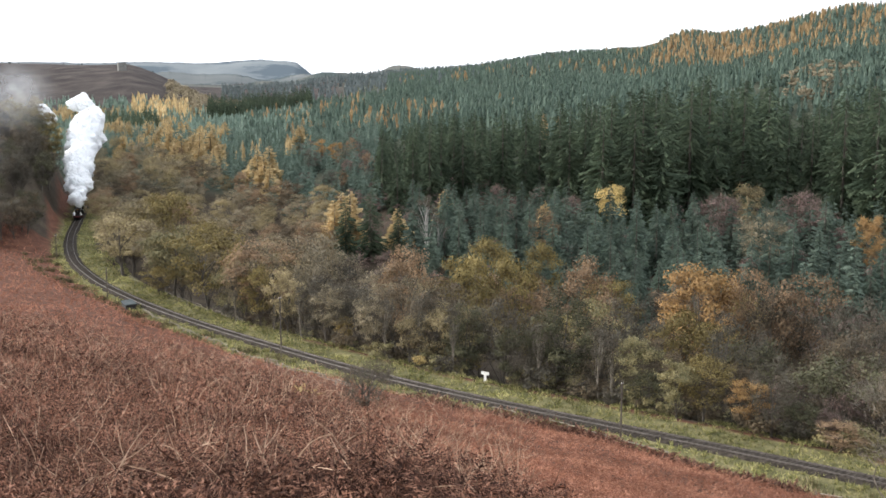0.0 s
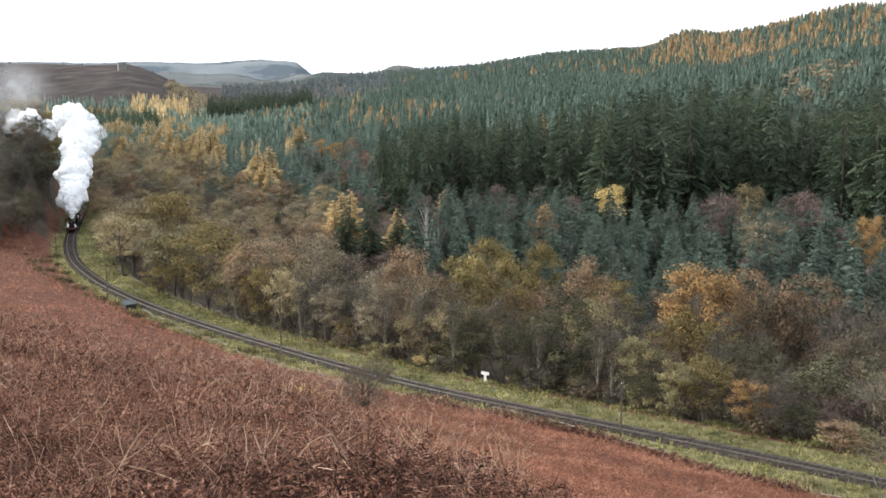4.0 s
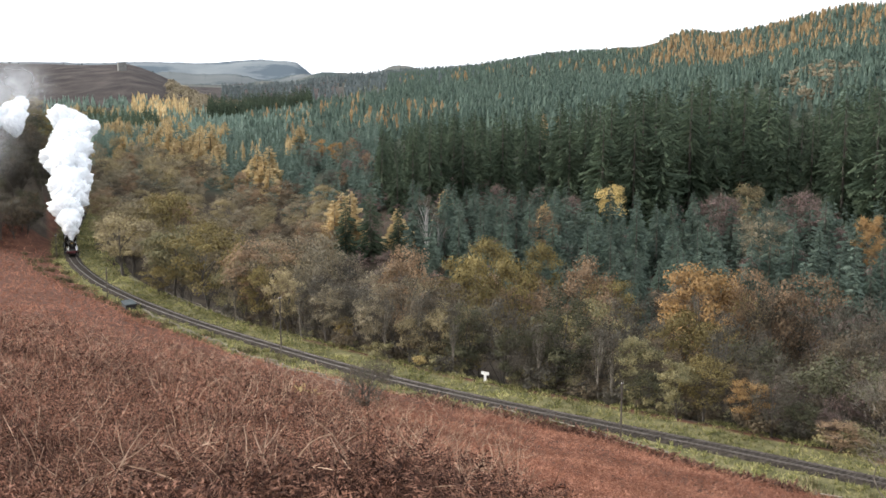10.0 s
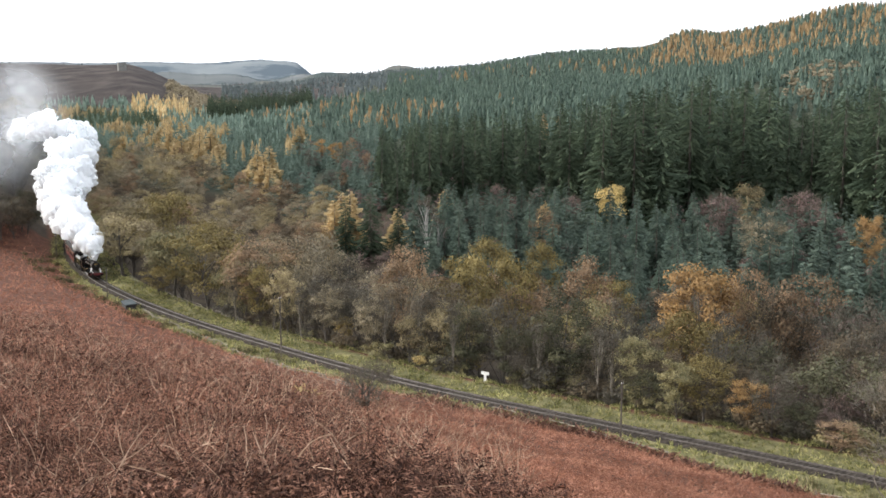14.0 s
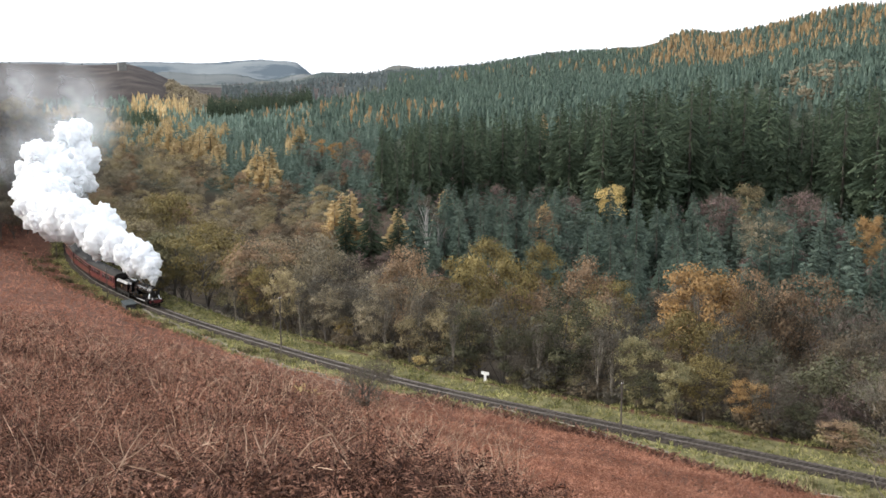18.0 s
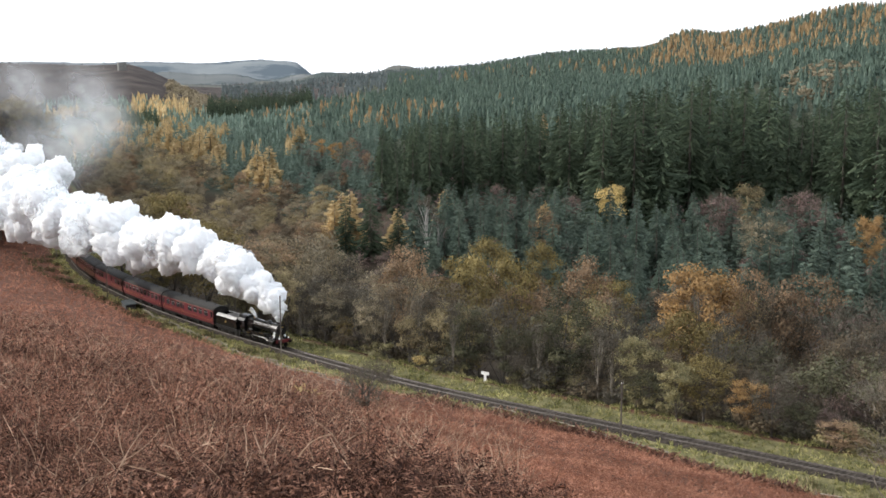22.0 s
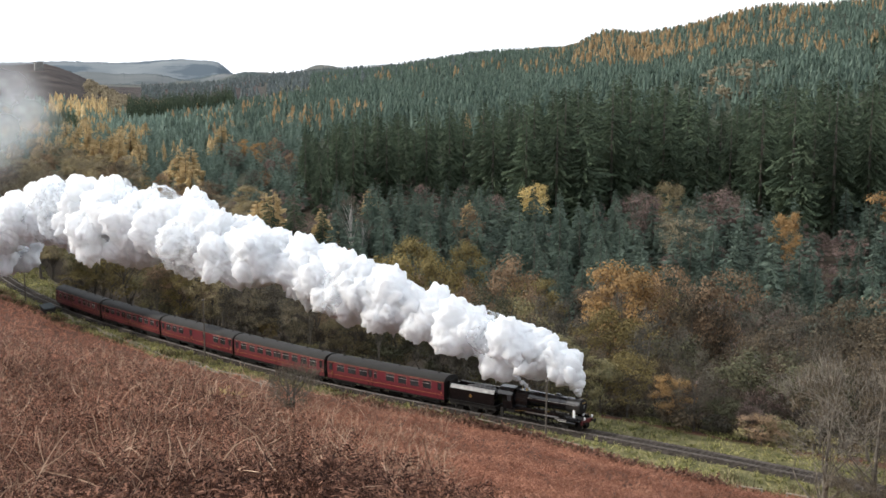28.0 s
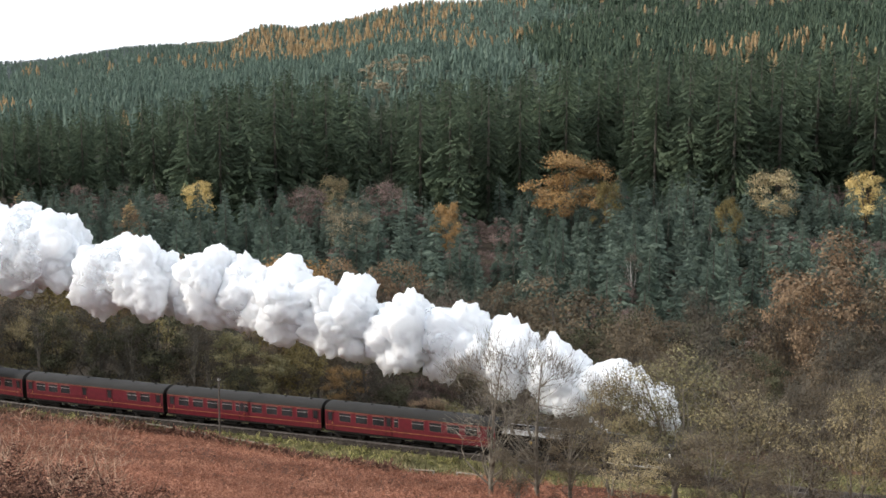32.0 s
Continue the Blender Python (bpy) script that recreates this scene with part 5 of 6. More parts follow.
# bearing, metres away, rise and spread in degrees
for bearing, away, rise, spread, kind in ((21.2, 95, -12.2, 5.2, "bare"), (23.4, 94, -12.4, 5.0, "bare"), (25.0, 92, -15.8, 3.4, "thin_brown"), (26.8, 99, -14.0, 4.0, "thin_tan"), (29.8, 101, -12.9, 6.6, "thin_olive"), (33.4, 96, -14.5, 6.0, "thin_tan"), (31.4, 89, -16.6, 4.6, "thin_brown"),
                                          (36.0, 103, -13.9, 4.6, "thin_brown"), (37.9, 92, -13.6, 3.8, "thin_tan"), (40.0, 97, -13.2, 4.5, "thin_tan"), (28.0, 88, -17.0, 3.6, "thin_tan"), (35.0, 86, -17.2, 4.0, "thin_brown"), (22.4, 90, -17.6, 2.6, "thin_brown")):
    tree_to(kind, bearing, away - float(np.interp(bearing, BEARING, REACH)), rise, spread, "thin trees near the viewer")


def wild_land(name, field, wood, scale, cover):
    """Far slopes: fields and heath broken by darker woods."""
    m = material(name, field, scale, 1.0, gloss=0.03, bump=0.5, bump_scale=0.04)
    n, l = m.node_tree.nodes, m.node_tree.links
    link = n["Principled BSDF"].inputs["Base Color"].links[0]
    base = link.from_socket
    co = n.new("ShaderNodeTexCoord")
    flat = n.new("ShaderNodeMapping")
    flat.inputs["Scale"].default_value = (1, 1, 4.5)
    nz = n.new("ShaderNodeTexNoise")
    nz.inputs["Scale"].default_value, nz.inputs["Detail"].default_value, nz.inputs["Roughness"].default_value = scale * 0.55, 9, 0.62
    ramp = n.new("ShaderNodeValToRGB")
    ramp.color_ramp.elements[0].position, ramp.color_ramp.elements[1].position = cover, cover + 0.05
    mx = n.new("ShaderNodeMix")
    mx.data_type = "RGBA"
    mx.inputs["B"].default_value = (*wood, 1)
    l.new(co.outputs["Object"], flat.inputs["Vector"])
    l.new(flat.outputs["Vector"], nz.inputs["Vector"])
    l.new(nz.outputs["Fac"], ramp.inputs["Fac"])
    l.new(ramp.outputs["Color"], mx.inputs["Factor"])
    l.new(base, mx.inputs["A"])
    l.new(mx.outputs["Result"], n["Principled BSDF"].inputs["Base Color"])
    return m


def hill(name, label, b0, b1, away, rise, rough, mat, seed):
    """A far ridge with a tree-lined crest. rise: degrees of its crest by bearing."""
    r = np.random.RandomState(seed)
    deg = np.linspace(b0, b1, int((b1 - b0) * 28))
    tuft = np.repeat(r.rand(len(deg) // 3 + 1), 3)[:len(deg)] * (waves(deg * 10, deg * 3, 9, seed) > -0.1) * rough * r.uniform(0.3, 1.0, len(deg))
    top = away * np.tan(np.radians(rise(deg) + tuft))
    b = np.radians(deg)
    rows = []
    foot = -150.0
    for k, f in enumerate((1.0, 0.93, 0.75, 0.5, 0.25, 0.0)):
        d = away * (1 - 0.035 * k)
        z = EYE[2] + foot + (top - foot - (tuft * away * 0.0175 if k else 0)) * f + (6 * waves(deg * 60, deg * 20 + 300 * k, 140, seed + k) * (0.2 if k == 1 else 1) if k else 0)
        rows.append(np.column_stack([np.sin(b) * d, np.cos(b) * d, z]))
    n = len(b)
    f = [(j * n + i, j * n + i + 1, (j + 1) * n + i + 1, (j + 1) * n + i) for j in range(5) for i in range(n - 1)]
    tagged(new(name, mesh_of(name, np.concatenate(rows), np.array(f)[:, ::-1], mat, True)), label, "hills", kind="structure")


def far_country():
    # Distance haze is put into the blue-grey tones of these three ridges.
    blue = wild_land("far_hill_haze", [(0.13, 0.15, 0.165), (0.2, 0.22, 0.225)], (0.09, 0.112, 0.13), 0.006, 0.52)
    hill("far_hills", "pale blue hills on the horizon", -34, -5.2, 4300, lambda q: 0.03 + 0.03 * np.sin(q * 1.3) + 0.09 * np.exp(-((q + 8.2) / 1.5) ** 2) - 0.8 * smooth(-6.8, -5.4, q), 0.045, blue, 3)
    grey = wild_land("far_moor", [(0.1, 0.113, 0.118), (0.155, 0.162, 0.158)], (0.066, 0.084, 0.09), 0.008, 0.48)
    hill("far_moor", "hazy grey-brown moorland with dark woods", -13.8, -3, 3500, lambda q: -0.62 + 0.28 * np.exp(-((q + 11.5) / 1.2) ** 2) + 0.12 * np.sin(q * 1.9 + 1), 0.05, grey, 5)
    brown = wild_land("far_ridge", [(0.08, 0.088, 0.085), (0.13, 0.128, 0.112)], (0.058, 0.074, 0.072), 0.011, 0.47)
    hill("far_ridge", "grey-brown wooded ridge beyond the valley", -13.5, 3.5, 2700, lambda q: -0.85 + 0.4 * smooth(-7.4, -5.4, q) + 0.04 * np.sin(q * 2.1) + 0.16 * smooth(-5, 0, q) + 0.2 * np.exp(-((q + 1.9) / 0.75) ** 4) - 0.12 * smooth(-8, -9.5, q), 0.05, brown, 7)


far_country()


# ---- the train ----
MAROON = material("maroon_paint", [(0.092, 0.011, 0.018), (0.135, 0.018, 0.027)], 1.5, 0.32, coat=0.3, thing=0.06)
ROOF_GREY = material("roof_grey", [(0.016, 0.016, 0.015), (0.024, 0.023, 0.022)], 0.9, 0.9)
BLACK_PAINT = material("black_paint", [(0.002, 0.002, 0.0025), (0.005, 0.005, 0.0055)], 1.2, 0.35, coat=1.0, gloss=0.05)
BLACK_PAINT.node_tree.nodes["Principled BSDF"].inputs["Coat IOR"].default_value = 1.5
BLACK_PAINT.node_tree.nodes["Principled BSDF"].inputs["Coat Roughness"].default_value = 0.14
FRAME_BLACK = material("frame_black", [(0.006, 0.0055, 0.005), (0.018, 0.016, 0.014)], 3.0, 0.7, gloss=0.2)
SMOKEBOX = material("smokebox_black", [(0.012, 0.012, 0.012), (0.028, 0.027, 0.026)], 2.0, 0.38, coat=0.5)
# pale grey that paints the sky's reflection on the tender's upper edges
SKY_SHEEN_GREY = material("sky_sheen_grey", [(0.2, 0.2, 0.2), (0.4, 0.4, 0.39)], 2.0, 0.4)
STEEL = material("bright_steel", [(0.45, 0.44, 0.43), (0.68, 0.67, 0.65)], 2.0, 0.4, 0.6)
WINDOW_GLASS = material("coach_window_glass", [(0.015, 0.016, 0.018), (0.04, 0.042, 0.045)], 0.8, 0.08)
WINDOW_FRAME = material("window_frame", [(0.2, 0.06, 0.06), (0.32, 0.12, 0.11)], 2.0, 0.4)
CREAM_LINE = material("straw_lining", [(0.3, 0.135, 0.05), (0.4, 0.2, 0.075)], 2.0, 0.5)
RED_PAINT = material("red_paint", [(0.075, 0.007, 0.009), (0.12, 0.011, 0.013)], 2.0, 0.5)
COAL = material("coal", [(0.006, 0.006, 0.007), (0.03, 0.03, 0.032)], 6.0, 0.5, bump=1.0, bump_scale=5)
WHITE_PAINT = material("white_paint", [(0.68, 0.68, 0.66), (0.82, 0.82, 0.8)], 2.0, 0.5)
BRASS = material("brass", [(0.55, 0.38, 0.12), (0.7, 0.5, 0.2)], 2.0, 0.3, 0.9)

COACH_LENGTH, LOCO_LENGTH, TENDER_LENGTH = 20.2, 12.2, 7.2


def wheel_set(r, parent, x, z, mat, name="wheelset", spokes=0):
    """An axle with its two wheels, turning about its own middle."""
    bm = rodded((0, -0.95, 0), (0, 0.95, 0), 0.075, sides=8)
    for y in (-0.74, 0.74):
        if spokes:
            for q in (0, 1):
                bmesh.ops.create_cone(bm, cap_ends=False, segments=28, radius1=r - 0.1 * q, radius2=r - 0.1 * q, depth=0.14, matrix=Matrix.Translation((0, y, 0)) @ Matrix.Rotation(math.pi / 2, 4, "X"))
            for k in range(spokes):
                a = k * math.tau / spokes
                rod(bm, (0.1 * math.cos(a), y, 0.1 * math.sin(a)), ((r - 0.06) * math.cos(a), y, (r - 0.06) * math.sin(a)), 0.035, sides=5)
            rod(bm, (0, y - 0.1, 0), (0, y + 0.1, 0), 0.2, sides=12)
            rod(bm, (0.33, y - 0.12, 0), (0.33, y + 0.12, 0), 0.1, sides=8)
        else:
            rod(bm, (0, y - 0.07, 0), (0, y + 0.07, 0), r, sides=20)
            rod(bm, (0, y - 0.1, 0), (0, y + 0.1, 0), r * 0.3, sides=10)
    return part(name, bm, mat, parent, at=pose(x, 0, z))


def buffers(t, x, way, mat=FRAME_BLACK):
    for y in (-0.87, 0.87):
        bm = rodded((x, y, 1.06), (x + way * 0.42, y, 1.06), 0.11, sides=10)
        rod(bm, (x + way * 0.42, y, 1.06), (x + way * 0.47, y, 1.06), 0.24, sides=14)
        part("buffer", bm, mat, t)




def coach_profile():
    side = [(1.32, 1.02), (1.38, 1.6), (1.39, 2.1), (1.34, 3.2)]
    roof = [(1.3 * math.cos(a), 3.26 + 0.6 * math.sin(a)) for a in np.linspace(0.12, math.pi - 0.12, 13)]
    return side, roof


def build_coach(layout):
    """layout: middles and widths of the windows along one side, and of the doors."""
    t = thing("passenger_coach", "maroon railway coach with grey roof and straw lining", "railway coach", "coaches of the train")
    half = 9.83
    side, roof = coach_profile()
    body = side + [(1.30, 3.27)] + [(-1.30, 3.27)] + [(-y, z) for y, z in side[::-1]]
    part("body", section(body, -half, half), MAROON, t)
    ro = [(1.37, 3.21)] + roof + [(-1.37, 3.21)]
    part("roof", section(ro, -half - 0.06, half + 0.06), ROOF_GREY, t, "dull grey curved roof")
    # dark plate over each red end; gangway shade is put into its colour
    for w in (-1, 1):
        part("end_panel", section(body, *sorted((w * half, w * (half + 0.03)))), FRAME_BLACK, t, "black coach end")
    windows, doors = layout
    for sy in (1, -1):
        for x, w in windows:
            bm = boxed(x - w / 2 - 0.05, x + w / 2 + 0.05, sy * 1.37 - 0.03, sy * 1.37 + 0.03, 2.02, 3.04, bevel=0.02)
            win = part("window", bm, WINDOW_FRAME, t)
            part("pane", boxed(x - w / 2, x + w / 2, sy * 1.394 - 0.012, sy * 1.394 + 0.012, 2.07, 2.99), WINDOW_GLASS, win)
            part("top_light_bar", boxed(x - w / 2, x + w / 2, sy * 1.4 - 0.015, sy * 1.4 + 0.015, 2.68, 2.72), STEEL, win)
        for x in doors:
            bm = bmesh.new()
            for q in (-0.36, 0.34):
                box(bm, x + q, x + q + 0.025, sy * 1.375 - 0.02, sy * 1.375 + 0.02, 1.12, 3.12)
            d = part("door", bm, FRAME_BLACK, t)
            part("pane", boxed(x - 0.25, x + 0.25, sy * 1.385 - 0.015, sy * 1.385 + 0.015, 2.1, 2.98), WINDOW_GLASS, d)
            part("handle", boxed(x + 0.24, x + 0.3, sy * 1.4 - 0.03, sy * 1.4 + 0.03, 1.75, 1.95), BRASS, d, "brass door handle")
        part("waist_line", boxed(-half + 0.05, half - 0.05, sy * 1.385 - 0.012, sy * 1.385 + 0.008, 1.56, 1.6), CREAM_LINE, t, "straw-yellow lining band")
        part("upper_line", boxed(-half + 0.05, half - 0.05, sy * 1.35 - 0.015, sy * 1.35 + 0.015, 3.12, 3.145), CREAM_LINE, t, "straw-yellow lining band")
        part("solebar", boxed(-half, half, sy * 1.2 - 0.06, sy * 1.2 + 0.06, 0.82, 1.05), FRAME_BLACK, t)
        part("step_board", boxed(-half + 0.8, half - 0.8, sy * 1.33 - 0.1, sy * 1.33 + 0.1, 0.86, 0.9), FRAME_BLACK, t)
    for x in (-8, -4.8, -1.6, 1.6, 4.8, 8):
        bm = rodded((x, 0, 3.8), (x, 0, 3.97), 0.16, 0.12, sides=10)
        part("roof_ventilator", bm, ROOF_GREY, t)
    for x0, x1, w in ((-2.6, -0.9, 0.75), (0.4, 2.4, 0.6), (3.0, 3.9, 0.8)):
        part("underframe_box", boxed(x0, x1, -w * 1.4, w * 1.4, 0.35, 0.84, bevel=0.04), FRAME_BLACK, t)
    for x in (-7.1, 7.1):
        bg = part("bogie", boxed(x - 1.9, x + 1.9, -1.12, -1.0, 0.45, 0.72, bevel=0.03), FRAME_BLACK, t)
        part("side_frame", boxed(x - 1.9, x + 1.9, 1.0, 1.12, 0.45, 0.72, bevel=0.03), FRAME_BLACK, bg)
        part("bolster", boxed(x - 0.3, x + 0.3, -1.1, 1.1, 0.5, 0.8), FRAME_BLACK, bg)
        for dx in (-1.3, 1.3):
            for y in (-1.06, 1.06):
                part("axle_box", boxed(x + dx - 0.15, x + dx + 0.15, y - 0.12, y + 0.12, 0.33, 0.62, bevel=0.02), FRAME_BLACK, bg)
            wheel_set(0.46, t, x + dx, 0.46, FRAME_BLACK)
    for w in (-1, 1):
        part("gangway", boxed(w * (half + 0.15) - 0.15, w * (half + 0.15) + 0.15, -0.55, 0.55, 1.1, 3.2, bevel=0.03), FRAME_BLACK, t, "black corridor connection")
        buffers(t, w * (half - 0.2), w)
    return t


OPEN = ([(x, 1.3) for x in np.linspace(-7.6, 7.6, 9) if abs(x) > 0.9] + [(-0.55, 0.5), (0.55, 0.5)], (-9.2, 0.0, 9.2))
BRAKE = ([(x, 1.3) for x in (-7.6, -5.8, -4.0, 5.6, 7.4)], (-9.2, -1.2, 2.4, 9.2))
SIDE_CORRIDOR = ([(x, 1.35) for x in (-7.4, -5.4, -3.4, 1.2, 3.2, 5.2, 7.2)] + [(-1.3, 0.5)], (-9.2, -2.2, 9.2))


def build_loco():
    """A black 4-6-0 with taper boiler and outside cylinders. Middle at x 0, rails at z 0."""
    t = thing("steam_locomotive", "black steam locomotive with outside cylinders and taper boiler", "locomotive", "vehicles of the train")
    f = 5.9
    bm = rodded((-2.0, 0, 2.72), (3.0, 0, 2.68), 0.88, 0.80, sides=36, caps=False)
    part("boiler", bm, BLACK_PAINT, t, smooth=True)
    part("smokebox", rodded((3.0, 0, 2.68), (4.85, 0, 2.68), 0.84, sides=36, caps=False), SMOKEBOX, t, "sooty black smokebox", smooth=True)
    part("smokebox_ring", rodded((4.8, 0, 2.68), (4.86, 0, 2.68), 0.845, sides=36), FRAME_BLACK, t)
    sm = rodded((4.85, 0, 2.68), (4.95, 0, 2.68), 0.72, 0.6, sides=24)
    door = part("smokebox_door", sm, FRAME_BLACK, t)
    part("number_plate", boxed(4.95, 4.99, -0.3, 0.3, 3.05, 3.17), BRASS, door)
    part("door_handle", rodded((4.95, 0, 2.5), (5.02, 0, 2.9), 0.03, sides=6), STEEL, door)
    for x in (-1.2, 0.6, 2.2, 3.05):
        part("boiler_band", rodded((x, 0, 2.70), (x + 0.06, 0, 2.70), 0.885 if x < 2 else 0.86, sides=28), BLACK_PAINT, t)
    fb = [(0.95, 1.5), (1.02, 2.4), (0.86, 3.25), (0.45, 3.52), (-0.45, 3.52), (-0.86, 3.25), (-1.02, 2.4), (-0.95, 1.5)]
    part("firebox", section(fb, -3.9, -2.0), BLACK_PAINT, t)
    ch = rodded((4.1, 0, 3.35), (4.1, 0, 3.86), 0.27, 0.25, sides=18)
    rod(ch, (4.1, 0, 3.86), (4.1, 0, 3.94), 0.31, 0.3, sides=18)
    part("chimney", ch, FRAME_BLACK, t, "short flared black chimney")
    dm = bmesh.new()
    bmesh.ops.create_uvsphere(dm, u_segments=16, v_segments=8, radius=0.42, matrix=Matrix.Translation((1.6, 0, 3.45)) @ Matrix.Diagonal((1.1, 1, 0.75, 1)))
    part("dome", dm, BLACK_PAINT, t)
    for y in (-0.2, 0.2):
        part("safety_valve", rodded((-2.6, y, 3.5), (-2.6, y, 3.78), 0.09, 0.07, sides=10), BRASS, t)
    part("whistle", rodded((-3.5, 0.3, 3.5), (-3.5, 0.3, 3.75), 0.04, sides=8), BRASS, t)
    for y in (-0.98, 0.98):
        part("handrail", rodded((-2.0, y, 2.9), (4.7, y * 0.9, 2.9), 0.022, sides=6), STEEL, t, "polished steel handrail")
        # white stands in for the bright reflection off the steam pipe
        part("steam_pipe", rodded((4.1, y * 0.72, 2.3), (4.3, y * 1.08, 1.35), 0.15, sides=10), WHITE_PAINT, t, "pale lagged steam pipe")
        part("injector_pipe", rodded((-3.6, y * 1.08, 1.2), (1.0, y * 0.95, 1.75), 0.035, sides=6), BRASS, t)
    cab = [(1.3, 1.35), (1.3, 3.0), (1.12, 3.35), (0.7, 3.66), (0, 3.78), (-0.7, 3.66), (-1.12, 3.35), (-1.3, 3.0), (-1.3, 1.35)]
    part("cab_front", section(cab, -3.95, -3.85), BLACK_PAINT, t)
    ro = [(1.36, 2.98), (1.16, 3.37), (0.72, 3.7), (0, 3.83), (-0.72, 3.7), (-1.16, 3.37), (-1.36, 2.98), (-1.3, 2.97), (-1.1, 3.31), (-0.7, 3.62), (0, 3.75), (0.7, 3.62), (1.1, 3.31), (1.3, 2.97)]
    part("cab_roof", section(ro, -5.9, -3.85), BLACK_PAINT, t)
    for y in (-1.29, 1.29):
        side = bmesh.new()
        box(side, -5.2, -3.9, y - 0.025, y + 0.025, 1.35, 2.25)
        box(side, -4.05, -3.9, y - 0.025, y + 0.025, 2.25, 3.0)
        box(side, -4.75, -4.6, y - 0.025, y + 0.025, 2.25, 3.0)
        box(side, -5.2, -5.1, y - 0.025, y + 0.025, 2.25, 3.0)
        sd = part("cab_side", side, BLACK_PAINT, t)
        part("pane", boxed(-4.6, -4.05, y - 0.008, y + 0.008, 2.25, 2.95), WINDOW_GLASS, sd)
        part("cab_steps", boxed(-5.5, -5.1, y - 0.12, y + 0.05, 0.4, 1.35), FRAME_BLACK, t)
        run = bmesh.new()
        box(run, -3.9, 3.2, y - 0.33, y + 0.03, 1.55, 1.62)
        box(run, 3.2, 5.4, y - 0.33, y + 0.03, 1.28, 1.35)
        part("running_plate", run, BLACK_PAINT, t)
        part("splasher", boxed(-2.6, 2.7, y - 0.33, y - 0.26, 1.6, 1.9, bevel=0.02), BLACK_PAINT, t)
        cyl = rodded((3.5, y * 0.9, 0.92), (4.7, y * 0.9, 0.92), 0.34, sides=18)
        part("cylinder", cyl, BLACK_PAINT, t)
        part("valve_chest", rodded((3.4, y * 0.88, 1.4), (4.8, y * 0.88, 1.4), 0.17, sides=12), BLACK_PAINT, t)
        part("piston_rod", rodded((2.2, y * 0.9, 0.92), (3.5, y * 0.9, 0.92), 0.045, sides=8), STEEL, t)
        part("slide_bar", boxed(1.9, 3.5, y * 0.9 - 0.06, y * 0.9 + 0.06, 1.06, 1.14), STEEL, t)
        part("lamp", boxed(5.45, 5.6, y * 0.62 - 0.08, y * 0.62 + 0.08, 1.42, 1.7), WHITE_PAINT, t, "white headcode lamp")
    part("frame", boxed(-5.6, 5.3, -0.62, 0.62, 0.75, 1.3), FRAME_BLACK, t)
    part("buffer_beam", boxed(5.25, 5.4, -1.25, 1.25, 0.85, 1.32, bevel=0.02), RED_PAINT, t, "red buffer beam")
    buffers(t, 5.4, 1)
    wheels = []
    for x in (2.05, -0.1, -2.25):
        w = wheel_set(0.915, t, x, 0.915, FRAME_BLACK, "driving_wheelset", 14)
        wheels.append((w, 0.915, x, 0.915))
    for x in (5.05 - 0.35, 2.95):
        w = wheel_set(0.48, t, x, 0.48, FRAME_BLACK, "leading_wheelset")
        wheels.append((w, 0.48, x, 0.48))
    rods = []
    for y in (-1.02, 1.02):
        bm = boxed(-2.35, 2.15, y - 0.04, y + 0.04, -0.07, 0.07, bevel=0.02)
        rods.append(part("coupling_rod", bm, STEEL, t, "bright steel coupling rod", at=pose(0, 0, 0.915)))
        bm = rodded((-0.1, y * 1.06, 0), (2.3, y * 1.06, 0), 0.05, sides=8)
        rods.append(part("connecting_rod", bm, STEEL, t, "bright steel connecting rod", at=pose(0, 0, 0.915)))
    return t, wheels, rods


